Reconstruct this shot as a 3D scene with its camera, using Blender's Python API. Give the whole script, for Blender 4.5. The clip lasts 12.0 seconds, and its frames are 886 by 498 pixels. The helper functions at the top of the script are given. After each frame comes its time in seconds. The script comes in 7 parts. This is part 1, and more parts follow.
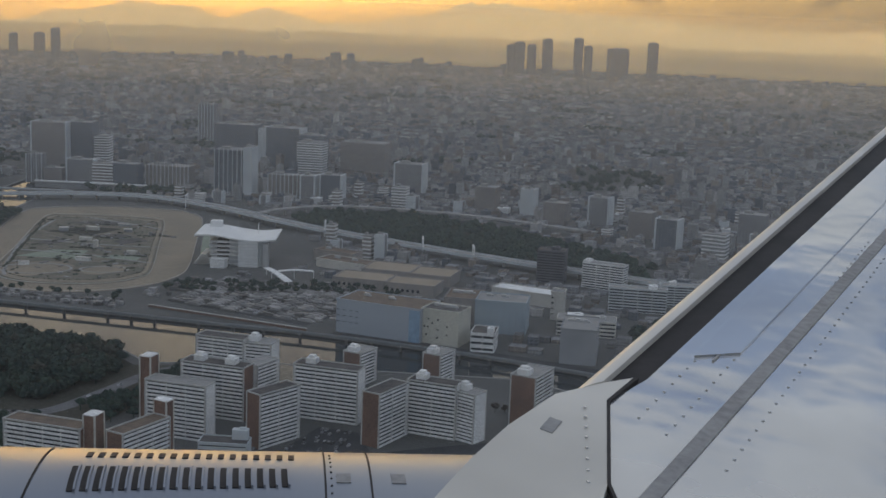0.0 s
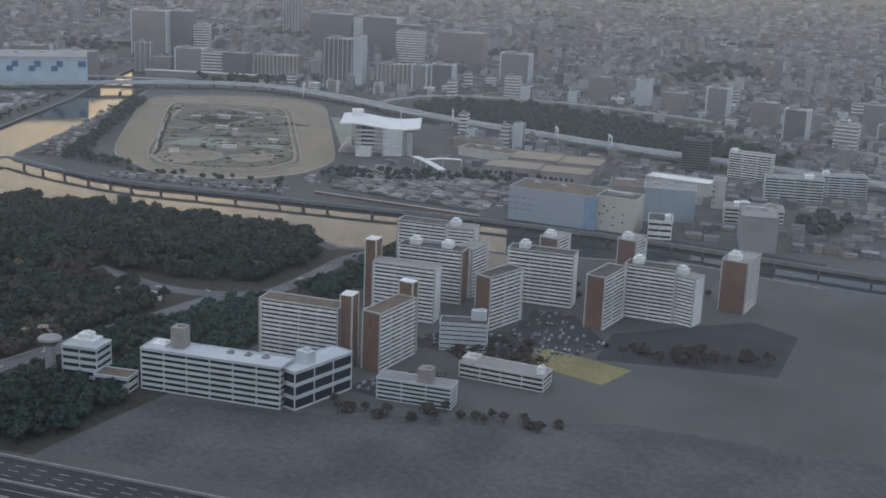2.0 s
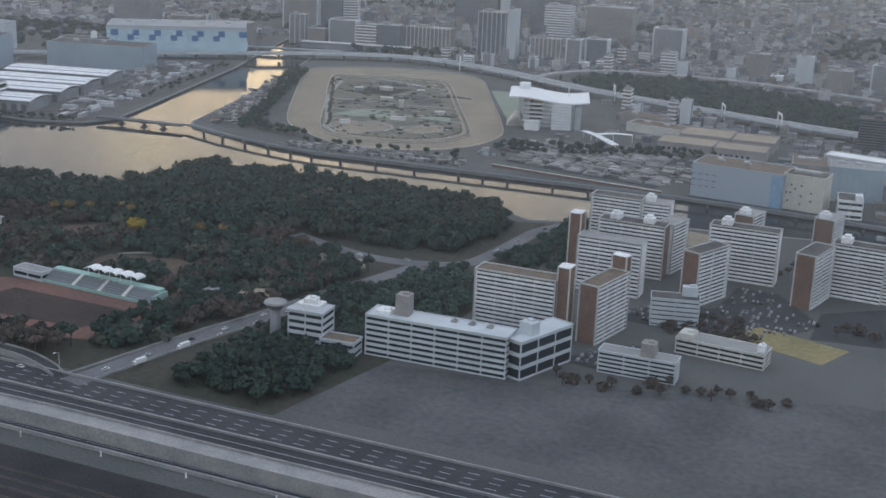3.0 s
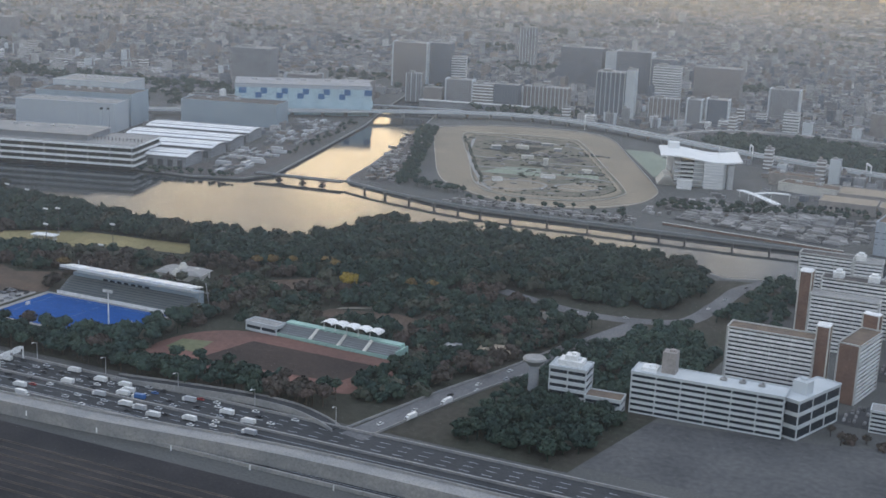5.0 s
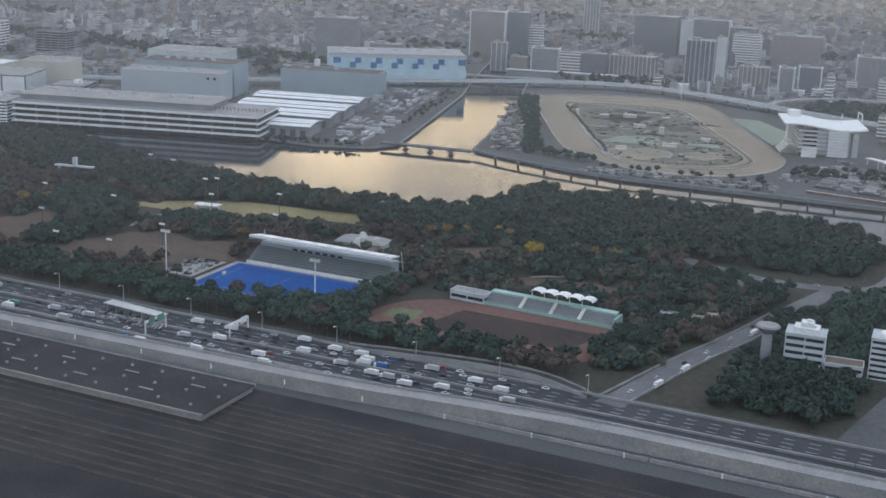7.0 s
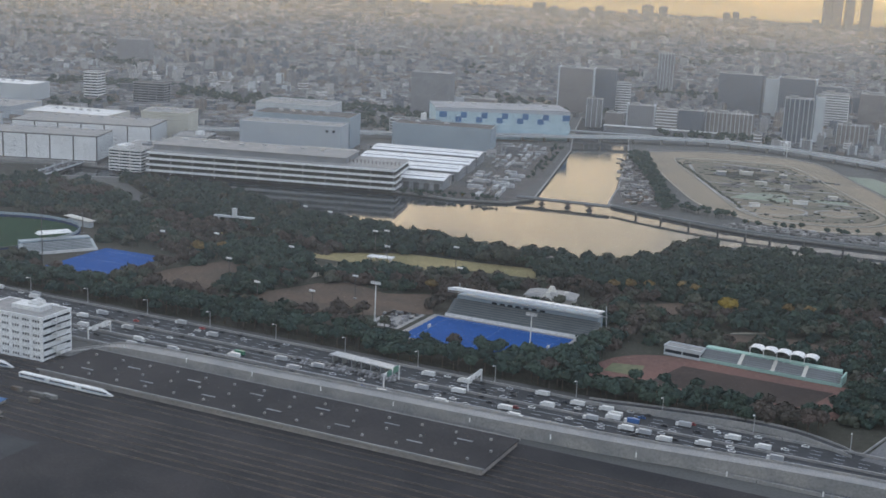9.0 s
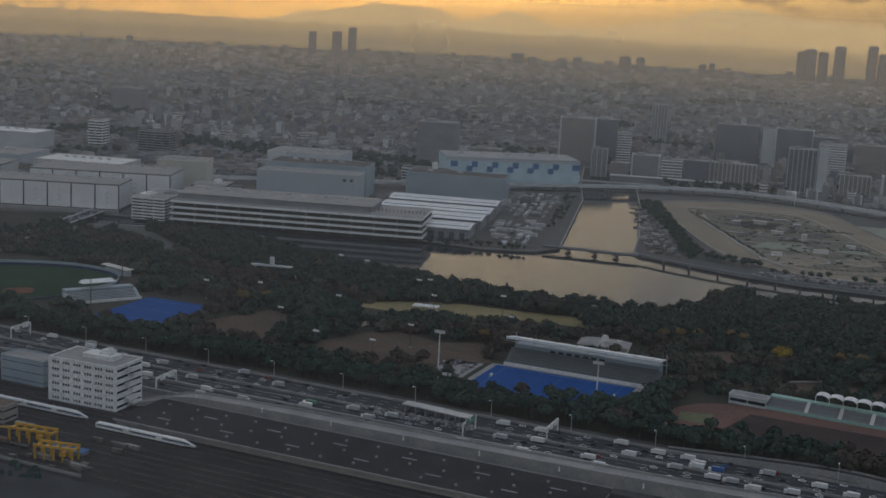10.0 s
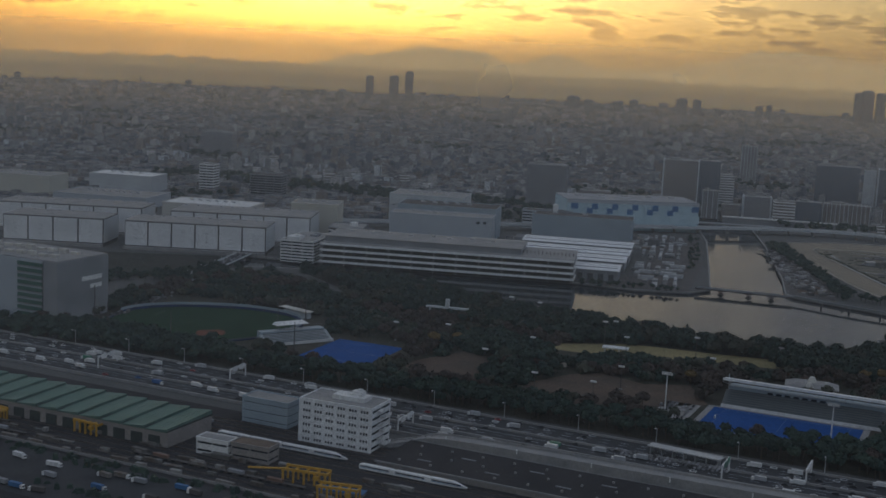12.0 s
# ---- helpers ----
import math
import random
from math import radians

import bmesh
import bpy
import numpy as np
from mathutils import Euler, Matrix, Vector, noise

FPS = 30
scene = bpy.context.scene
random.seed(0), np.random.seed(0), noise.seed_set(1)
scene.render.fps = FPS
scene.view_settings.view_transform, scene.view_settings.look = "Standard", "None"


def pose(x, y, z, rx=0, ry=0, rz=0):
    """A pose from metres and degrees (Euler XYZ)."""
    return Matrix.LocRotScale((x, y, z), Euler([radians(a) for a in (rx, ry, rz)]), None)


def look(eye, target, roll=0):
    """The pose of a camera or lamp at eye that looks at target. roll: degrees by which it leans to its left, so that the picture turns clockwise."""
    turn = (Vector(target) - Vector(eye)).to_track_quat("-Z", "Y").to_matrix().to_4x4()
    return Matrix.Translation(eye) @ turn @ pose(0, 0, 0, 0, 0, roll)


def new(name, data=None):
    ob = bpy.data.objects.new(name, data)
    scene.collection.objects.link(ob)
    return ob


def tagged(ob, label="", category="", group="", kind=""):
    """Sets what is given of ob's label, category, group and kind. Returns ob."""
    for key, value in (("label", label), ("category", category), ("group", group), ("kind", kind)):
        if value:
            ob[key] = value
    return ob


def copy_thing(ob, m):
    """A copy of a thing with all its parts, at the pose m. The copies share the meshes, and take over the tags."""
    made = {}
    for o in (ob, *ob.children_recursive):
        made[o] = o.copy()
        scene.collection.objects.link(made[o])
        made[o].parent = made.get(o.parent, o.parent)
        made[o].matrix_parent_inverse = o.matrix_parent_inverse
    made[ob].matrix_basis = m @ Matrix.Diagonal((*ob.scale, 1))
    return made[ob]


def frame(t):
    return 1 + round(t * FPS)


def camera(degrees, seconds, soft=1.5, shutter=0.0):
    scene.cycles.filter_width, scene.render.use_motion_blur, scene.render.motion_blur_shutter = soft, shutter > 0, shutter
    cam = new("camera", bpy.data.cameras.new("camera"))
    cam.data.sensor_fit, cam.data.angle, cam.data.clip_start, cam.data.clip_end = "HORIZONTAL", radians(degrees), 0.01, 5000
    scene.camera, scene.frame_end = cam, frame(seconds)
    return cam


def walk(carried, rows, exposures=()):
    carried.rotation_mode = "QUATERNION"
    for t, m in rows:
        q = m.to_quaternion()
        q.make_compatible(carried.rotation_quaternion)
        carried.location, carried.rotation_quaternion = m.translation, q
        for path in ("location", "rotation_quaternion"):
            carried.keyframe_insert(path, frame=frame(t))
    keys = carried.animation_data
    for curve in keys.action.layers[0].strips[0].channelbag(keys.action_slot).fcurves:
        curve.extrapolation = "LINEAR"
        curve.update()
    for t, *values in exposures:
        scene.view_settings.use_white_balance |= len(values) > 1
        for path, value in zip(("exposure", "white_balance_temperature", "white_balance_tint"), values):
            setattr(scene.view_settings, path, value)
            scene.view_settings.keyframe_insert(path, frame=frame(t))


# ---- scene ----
cam = camera(38.44, 12.0, 1.6)
PATH = [
    (0, 15.00, -5.00, 157.41, -10.360, -2.243, 17.505),
    (0.5, -2.47, -12.65, 156.10, -11.100, -1.887, 19.265),
    (1, -19.95, -20.26, 154.83, -13.370, -1.960, 19.371),
    (1.5, -37.48, -27.79, 153.62, -14.767, -2.218, 19.003),
    (2, -55.03, -35.29, 152.45, -15.157, -2.279, 18.485),
    (2.5, -72.59, -42.76, 151.33, -16.014, -2.004, 20.949),
    (3, -90.15, -50.19, 150.24, -16.464, -2.308, 23.374),
    (3.5, -107.67, -57.63, 149.17, -16.228, -2.089, 25.115),
    (3.7, -114.66, -60.61, 148.73, -15.331, -2.103, 25.699),
    (5.3, -170.09, -84.75, 145.03, -13.825, -2.410, 24.644),
    (5.5, -177.01, -87.81, 144.56, -13.847, -2.316, 24.690),
    (6, -194.31, -95.48, 143.40, -13.981, -2.310, 24.679),
    (6.5, -211.61, -103.16, 142.27, -14.608, -2.201, 24.829),
    (7, -228.91, -110.86, 141.19, -15.128, -2.207, 24.766),
    (7.2, -235.83, -113.95, 140.77, -15.370, -2.329, 24.827),
    (8.8, -291.41, -139.32, 138.08, -13.897, -2.688, 25.666),
    (9, -298.23, -142.58, 137.72, -12.712, -2.775, 25.312),
    (9.5, -315.20, -150.74, 136.82, -10.974, -2.889, 24.345),
    (10, -332.08, -158.84, 135.91, -10.425, -3.108, 23.745),
    (10.5, -348.97, -166.95, 134.99, -10.102, -3.238, 23.189),
    (11, -365.92, -175.10, 134.03, -9.981, -3.054, 23.545),
    (11.5, -382.93, -183.29, 133.05, -8.367, -2.964, 24.389),
    (12, -399.99, -191.56, 132.01, -8.567, -2.799, 24.944),
]
EXPOSURES = [(0.0, 0.62, 6350, 10), (0.6, 0.3, 6350, 10), (1.0, 0.65, 6350, 10), (1.5, 1.1, 6230, 10), (2.0, 1.32, 6230, 10), (3.5, 1.55, 6230, 10), (6.0, 1.68, 6230, 10), (7.2, 1.66, 6230, 10), (8.8, 1.72, 6400, 10), (9.5, 0.98, 6450, 10), (10.0, 0.32, 6550, 10), (10.5, 0.06, 6550, 10), (11.0, 0.05, 6350, 10), (12.0, -0.12, 6100, 10)]
walk(cam, [(t, pose(x, y, z, 90 + pitch, roll, yaw)) for t, x, y, z, pitch, roll, yaw in PATH], EXPOSURES)

# ---- world, sun and exposure ----
SUN_AZ, SUN_EL = 29.0, 9.3
VEIL_LOW, VEIL, VEIL_COLOUR = 0.24, 0.9, (1.85, 2.07, 2.36)  # cloud deck over the sky, open along the horizon

world = bpy.data.worlds.new("evening_sky")
scene.world = world
world.use_nodes = True
wn, wl = world.node_tree.nodes, world.node_tree.links
wn.clear()
sky = wn.new("ShaderNodeTexSky")
sky.sky_type, sky.sun_disc = "NISHITA", False
sky.sun_elevation, sky.sun_rotation = radians(SUN_EL), radians(-SUN_AZ)
sky.altitude, sky.air_density, sky.dust_density, sky.ozone_density = 300, 1.2, 3.0, 2.0
# evening cloud: long streaks with bright rims and grey cores
tc = wn.new("ShaderNodeTexCoord")
stretch = wn.new("ShaderNodeMapping")
stretch.inputs["Scale"].default_value = (24.0, 24.0, 115.0)
stretch.inputs["Rotation"].default_value = (0.0, 0.02, 0.0)
wl.new(tc.outputs["Generated"], stretch.inputs["Vector"])
puff = wn.new("ShaderNodeTexNoise")
puff.inputs["Scale"].default_value, puff.inputs["Detail"].default_value, puff.inputs["Roughness"].default_value = 1.0, 8.0, 0.62
wl.new(stretch.outputs["Vector"], puff.inputs["Vector"])
rim = wn.new("ShaderNodeValToRGB")
rim.color_ramp.interpolation = "EASE"
rim.color_ramp.elements[0].position, rim.color_ramp.elements[0].color = 0.49, (1, 1, 1, 1)
rim.color_ramp.elements[1].position, rim.color_ramp.elements[1].color = 0.68, (0.46, 0.46, 0.52, 1)
for where, tone in ((0.535, (1.3, 1.28, 1.2, 1)), (0.565, (0.74, 0.72, 0.72, 1))):
    e = rim.color_ramp.elements.new(where)
    e.color = tone
wl.new(puff.outputs["Fac"], rim.inputs["Fac"])
part_z = wn.new("ShaderNodeSeparateXYZ")
wl.new(tc.outputs["Generated"], part_z.inputs["Vector"])
above = wn.new("ShaderNodeMapRange")
above.inputs["From Min"].default_value, above.inputs["From Max"].default_value, above.inputs["To Max"].default_value = 0.004, 0.024, 0.95
wl.new(part_z.outputs["Z"], above.inputs["Value"])
cover = wn.new("ShaderNodeMix")
cover.data_type, cover.blend_type = "RGBA", "MULTIPLY"
wl.new(above.outputs["Result"], cover.inputs["Factor"])
wl.new(rim.outputs["Color"], cover.inputs["B"])
wl.new(sky.outputs["Color"], cover.inputs["A"])
back = wn.new("ShaderNodeBackground")
back.inputs["Strength"].default_value = 0.15
veil = wn.new("ShaderNodeMix")
veil.data_type = "RGBA"
deck = wn.new("ShaderNodeMapRange")
deck.interpolation_type = "SMOOTHSTEP"
deck.inputs["From Min"].default_value, deck.inputs["From Max"].default_value = 0.035, 0.115
deck.inputs["To Min"].default_value, deck.inputs["To Max"].default_value = VEIL_LOW, VEIL
wl.new(part_z.outputs["Z"], deck.inputs["Value"])
wl.new(deck.outputs["Result"], veil.inputs["Factor"])
toward = wn.new("ShaderNodeVectorMath")
toward.operation = "DOT_PRODUCT"
toward.inputs[1].default_value = (-math.sin(radians(SUN_AZ)), math.cos(radians(SUN_AZ)), 0)
wl.new(tc.outputs["Generated"], toward.inputs[0])
warm = wn.new("ShaderNodeMapRange")
warm.interpolation_type = "SMOOTHSTEP"
warm.inputs["From Min"].default_value, warm.inputs["From Max"].default_value = 0.88, 1.0
wl.new(toward.outputs["Value"], warm.inputs["Value"])
lit = wn.new("ShaderNodeMix")
lit.data_type = "RGBA"
lit.inputs["A"].default_value, lit.inputs["B"].default_value = (*VEIL_COLOUR, 1), (2.15, 2.0, 1.72, 1)
wl.new(warm.outputs["Result"], lit.inputs["Factor"])
broken = wn.new("ShaderNodeTexNoise")  # the deck is broken: pale cloud with blue-grey gaps
broken.inputs["Scale"].default_value, broken.inputs["Detail"].default_value = 6.0, 5.0
wl.new(tc.outputs["Generated"], broken.inputs["Vector"])
gaps = wn.new("ShaderNodeValToRGB")
gaps.color_ramp.elements[0].position, gaps.color_ramp.elements[0].color = 0.44, (0.56, 0.66, 0.86, 1)
gaps.color_ramp.elements[1].position, gaps.color_ramp.elements[1].color = 0.56, (1.5, 1.36, 1.18, 1)
wl.new(broken.outputs["Fac"], gaps.inputs["Fac"])
mottled = wn.new("ShaderNodeMix")
mottled.data_type, mottled.blend_type = "RGBA", "MULTIPLY"
mottled.inputs["Factor"].default_value = 1.0
wl.new(lit.outputs["Result"], mottled.inputs["A"])
wl.new(gaps.outputs["Color"], mottled.inputs["B"])
wl.new(mottled.outputs["Result"], veil.inputs["B"])
wl.new(cover.outputs["Result"], veil.inputs["A"])
thick = wn.new("ShaderNodeMapRange")  # the low air reddens and dims the sky near the horizon
thick.interpolation_type = "SMOOTHSTEP"
thick.inputs["From Min"].default_value, thick.inputs["From Max"].default_value = -0.02, 0.22
thick.inputs["To Min"].default_value, thick.inputs["To Max"].default_value = 1.0, 0.0
wl.new(part_z.outputs["Z"], thick.inputs["Value"])
low_air = wn.new("ShaderNodeMix")
low_air.data_type, low_air.blend_type = "RGBA", "MULTIPLY"
low_air.inputs["B"].default_value = (0.59, 0.5, 0.262, 1)
wl.new(thick.outputs["Result"], low_air.inputs["Factor"])
wl.new(veil.outputs["Result"], low_air.inputs["A"])
# the glow is strongest to the south of the sun; to the north grey cloud covers it
aside = wn.new("ShaderNodeVectorMath")
aside.operation = "DOT_PRODUCT"
aside.inputs[1].default_value = (-0.883, -0.469, 0)
wl.new(tc.outputs["Generated"], aside.inputs[0])
swing = wn.new("ShaderNodeMapRange")
swing.interpolation_type = "SMOOTHSTEP"
swing.inputs["From Min"].default_value, swing.inputs["From Max"].default_value = -0.32, 0.28
wl.new(aside.outputs["Value"], swing.inputs["Value"])
span = wn.new("ShaderNodeMix")
span.data_type = "RGBA"
span.inputs["A"].default_value, span.inputs["B"].default_value = (0.6, 0.68, 0.92, 1), (1.18, 1.08, 0.8, 1)
wl.new(swing.outputs["Result"], span.inputs["Factor"])
glow = wn.new("ShaderNodeMix")
glow.data_type, glow.blend_type = "RGBA", "MULTIPLY"
wl.new(thick.outputs["Result"], glow.inputs["Factor"])
wl.new(low_air.outputs["Result"], glow.inputs["A"])
wl.new(span.outputs["Result"], glow.inputs["B"])
wl.new(glow.outputs["Result"], back.inputs["Color"])
wo = wn.new("ShaderNodeOutputWorld")
wl.new(back.outputs["Background"], wo.inputs["Surface"])

sun = new("sun", bpy.data.lights.new("sun", "SUN"))
sun.data.energy, sun.data.angle, sun.data.color = 0.005, radians(6.0), (1.0, 0.74, 0.42)
sun_way = Vector((-math.sin(radians(SUN_AZ)) * math.cos(radians(SUN_EL)), math.cos(radians(SUN_AZ)) * math.cos(radians(SUN_EL)), math.sin(radians(SUN_EL))))
sun.matrix_world = look(sun_way * 2000, (0, 0, 0))

# haze banks, imitated by upright sheets: distance, amount, height by which they are full, and the heights between which
# they thin out
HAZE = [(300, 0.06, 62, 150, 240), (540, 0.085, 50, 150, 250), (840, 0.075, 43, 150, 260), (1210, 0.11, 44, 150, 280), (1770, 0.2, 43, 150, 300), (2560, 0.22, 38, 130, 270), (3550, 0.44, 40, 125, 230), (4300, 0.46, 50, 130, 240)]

# ---- materials ----
def paint(name, c1, c2=None, scale=0.2, rough=0.8, metal=0.0, bump=0.0, fine=None, rand=0.0, island=0.0, spec=0.4):
    """A surface with blotches of two colours, a fine grain, and a little spread of brightness between pieces."""
    m = bpy.data.materials.new(name)
    m.use_nodes = True
    n, l = m.node_tree.nodes, m.node_tree.links
    b = n["Principled BSDF"]
    geo = n.new("ShaderNodeNewGeometry")
    big, small = n.new("ShaderNodeTexNoise"), n.new("ShaderNodeTexNoise")
    big.inputs["Scale"].default_value, big.inputs["Detail"].default_value = scale, 4
    small.inputs["Scale"].default_value, small.inputs["Detail"].default_value = fine or scale * 9, 3
    l.new(geo.outputs["Position"], big.inputs["Vector"])
    l.new(geo.outputs["Position"], small.inputs["Vector"])
    ramp = n.new("ShaderNodeMapRange")
    ramp.inputs["From Min"].default_value, ramp.inputs["From Max"].default_value = 0.36, 0.64
    l.new(big.outputs["Fac"], ramp.inputs["Value"])
    mix = n.new("ShaderNodeMix")
    mix.data_type = "RGBA"
    mix.inputs["A"].default_value = (*c1, 1)
    mix.inputs["B"].default_value = (*(c2 or [c * 0.8 for c in c1]), 1)
    l.new(ramp.outputs["Result"], mix.inputs["Factor"])
    grain = n.new("ShaderNodeMapRange")
    grain.inputs["From Min"].default_value, grain.inputs["From Max"].default_value = 0.3, 0.7
    grain.inputs["To Min"].default_value, grain.inputs["To Max"].default_value = 0.82, 1.15
    l.new(small.outputs["Fac"], grain.inputs["Value"])
    value = grain.outputs["Result"]
    for source, spread in ((rand and n.new("ShaderNodeObjectInfo").outputs["Random"], rand), (island and geo.outputs["Random Per Island"], island)):
        if spread:
            r = n.new("ShaderNodeMapRange")
            r.inputs["To Min"].default_value, r.inputs["To Max"].default_value = 1 - spread, 1 + spread * 0.6
            l.new(source, r.inputs["Value"])
            t = n.new("ShaderNodeMath")
            t.operation = "MULTIPLY"
            l.new(value, t.inputs[0])
            l.new(r.outputs["Result"], t.inputs[1])
            value = t.outputs["Value"]
    hsv = n.new("ShaderNodeHueSaturation")
    l.new(mix.outputs["Result"], hsv.inputs["Color"])
    l.new(value, hsv.inputs["Value"])
    l.new(hsv.outputs["Color"], b.inputs["Base Color"])
    b.inputs["Roughness"].default_value, b.inputs["Metallic"].default_value = rough, metal
    b.inputs["Specular IOR Level"].default_value = spec
    if bump:
        bp = n.new("ShaderNodeBump")
        bp.inputs["Strength"].default_value, bp.inputs["Distance"].default_value = bump, 0.3
        l.new(small.outputs["Fac"], bp.inputs["Height"])
        l.new(bp.outputs["Normal"], b.inputs["Normal"])
    return m


def facade(name, wall, pane, width=1.6, storey=1.5, share=0.55, spread=0.35, blend=0.6, hue=0.0):
    """Far walls with rows of small windows: a grid over the wall's own run and height; each building has its own tint."""
    m = paint(name, wall, [c * 0.85 for c in wall], scale=0.05, rough=0.85, island=spread)
    n, l = m.node_tree.nodes, m.node_tree.links
    b = n["Principled BSDF"]
    was = b.inputs["Base Color"].links[0].from_socket
    geo = n.new("ShaderNodeNewGeometry")
    p, q = n.new("ShaderNodeSeparateXYZ"), n.new("ShaderNodeSeparateXYZ")
    l.new(geo.outputs["Position"], p.inputs[0])
    l.new(geo.outputs["Normal"], q.inputs[0])

    def calc(op, a, c=None):
        k = n.new("ShaderNodeMath")
        k.operation = op
        for i, s in enumerate((a, c)):
            if s is not None:
                if isinstance(s, (int, float)):
                    k.inputs[i].default_value = s
                else:
                    l.new(s, k.inputs[i])
        return k.outputs["Value"]
    run = calc("SUBTRACT", calc("MULTIPLY", p.outputs["X"], q.outputs["Y"]), calc("MULTIPLY", p.outputs["Y"], q.outputs["X"]))
    u = calc("FRACT", calc("ADD", calc("DIVIDE", run, width), 1000.0))
    v = calc("FRACT", calc("ADD", calc("DIVIDE", p.outputs["Z"], storey), 1000.0))
    wide = calc("LESS_THAN", u, 0.66)
    tall = calc("LESS_THAN", v, share)
    side = calc("LESS_THAN", calc("ABSOLUTE", q.outputs["Z"]), 0.5)
    mask = calc("MULTIPLY", calc("MULTIPLY", calc("MULTIPLY", wide, tall), side), blend)
    mix = n.new("ShaderNodeMix")
    mix.data_type = "RGBA"
    mix.inputs["B"].default_value = (*pane, 1)
    l.new(mask, mix.inputs["Factor"])
    l.new(was, mix.inputs["A"])
    l.new(mix.outputs["Result"], b.inputs["Base Color"])
    return m


def leaves(name, c1, c2, scale=0.14):
    m = paint(name, c1, c2, scale=scale, rough=0.75, fine=0.9, island=0.25, rand=0.25, spec=0.15)
    return m


# ---- building blocks ----
class Geo:
    """Points and faces gathered for one mesh."""

    def __init__(self):
        self.v, self.f, self.m = [], [], []

    def face(self, pts, m=0):
        i = len(self.v)
        self.v.extend(pts)
        self.f.append(tuple(range(i, i + len(pts))))
        self.m.append(m)

    def hull(self, low, high, m=0, top=None, bottom=True):
        """Walls between two rings of points, with a lid and a base."""
        i, n = len(self.v), len(low)
        self.v.extend(low)
        self.v.extend(high)
        for k in range(n):
            j = (k + 1) % n
            self.f.append((i + k, i + j, i + n + j, i + n + k))
            self.m.append(m)
        self.f.append(tuple(range(i + n, i + 2 * n)))
        self.m.append(m if top is None else top)
        if bottom:
            self.f.append(tuple(range(i + n - 1, i - 1, -1)))
            self.m.append(m)
        return self

    def box(self, x, y, z, sx, sy, sz, rot=0.0, m=0, top=None, taper=1.0, bottom=True):
        """A box whose base centre is x, y, z; taper shrinks its lid."""
        c, s = math.cos(radians(rot)), math.sin(radians(rot))
        ring = [(-sx / 2, -sy / 2), (sx / 2, -sy / 2), (sx / 2, sy / 2), (-sx / 2, sy / 2)]
        low = [(x + c * a - s * b, y + s * a + c * b, z) for a, b in ring]
        high = [(x + taper * (c * a - s * b), y + taper * (s * a + c * b), z + sz) for a, b in ring]
        return self.hull(low, high, m, top, bottom)

    def slab(self, poly, z0, z1, m=0, top=None):
        return self.hull([(x, y, z0) for x, y in poly], [(x, y, z1) for x, y in poly], m, top)

    def tube(self, a, b, r, n=8, m=0, r2=None):
        a, b = Vector(a), Vector(b)
        q = (b - a).to_track_quat("Z", "Y")
        ring = [Vector((math.cos(2 * math.pi * k / n), math.sin(2 * math.pi * k / n), 0)) for k in range(n)]
        r2 = r if r2 is None else r2
        return self.hull([tuple(a + q @ (p * r)) for p in ring], [tuple(b + q @ (p * r2)) for p in ring], m)

    def strip(self, line, width, z0, z1, m=0):
        """A road, wall or kerb along a line of points x, y (or x, y, z above z0)."""
        pts = [Vector((p[0], p[1], p[2] if len(p) > 2 else 0)) for p in line]
        left, right = [], []
        for i, p in enumerate(pts):
            d = (pts[min(i + 1, len(pts) - 1)] - pts[max(i - 1, 0)])
            side = Vector((-d.y, d.x, 0)).normalized() * width / 2
            left.append(p + side)
            right.append(p - side)
        for i in range(len(pts) - 1):
            low = [right[i], right[i + 1], left[i + 1], left[i]]
            self.hull([(p.x, p.y, p.z + z0) for p in low], [(p.x, p.y, p.z + z1) for p in low], m)
        return self

    def mesh(self, name, mats):
        me = bpy.data.meshes.new(name)
        me.from_pydata([tuple(p) for p in self.v], [], self.f)
        for m in mats:
            me.materials.append(m)
        if len(mats) > 1:
            me.polygons.foreach_set("material_index", self.m)
        me.update()
        return me


def curve(points, steps=8, closed=False):
    """A smooth line through points."""
    out, n = [], len(points)
    for i in range(n if closed else n - 1):
        p = [Vector(points[(i + k) % n] if closed else points[min(max(i + k, 0), n - 1)]) for k in (-1, 0, 1, 2)]
        for s in range(steps):
            t = s / steps
            out.append(tuple(0.5 * (2 * p[1] + (p[2] - p[0]) * t + (2 * p[0] - 5 * p[1] + 4 * p[2] - p[3]) * t * t + (3 * p[1] - p[0] - 3 * p[2] + p[3]) * t ** 3)))
    if not closed:
        out.append(tuple(points[-1]))
    return out


def thing(name, x, y, z=0.0, rot=0.0, label="", category="", group="", kind=""):
    """An empty at a thing's base, for its parts."""
    ob = new(name)
    ob.empty_display_size = 1.0
    ob.matrix_basis = pose(x, y, z, 0, 0, rot)
    return tagged(ob, label, category, group, kind)


def part(name, geo, mats, parent=None, label=""):
    mats = mats if isinstance(mats, (list, tuple)) else [mats]
    ob = new(name, geo.mesh(name, mats) if isinstance(geo, Geo) else geo)
    ob.parent = parent
    return tagged(ob, label)


def solo(name, geo, mats, label="", category="", kind="", group="", smooth=False):
    """A thing that is one mesh."""
    ob = part(name, geo, mats)
    if smooth:
        ob.data.polygons.foreach_set("use_smooth", [True] * len(ob.data.polygons))
    return tagged(ob, label, category, group, kind)


def inside(x, y, poly):
    odd, n = False, len(poly)
    for i in range(n):
        (ax, ay), (bx, by) = poly[i][:2], poly[i - 1][:2]
        if (ay > y) != (by > y) and x < (bx - ax) * (y - ay) / (by - ay) + ax:
            odd = not odd
    return odd


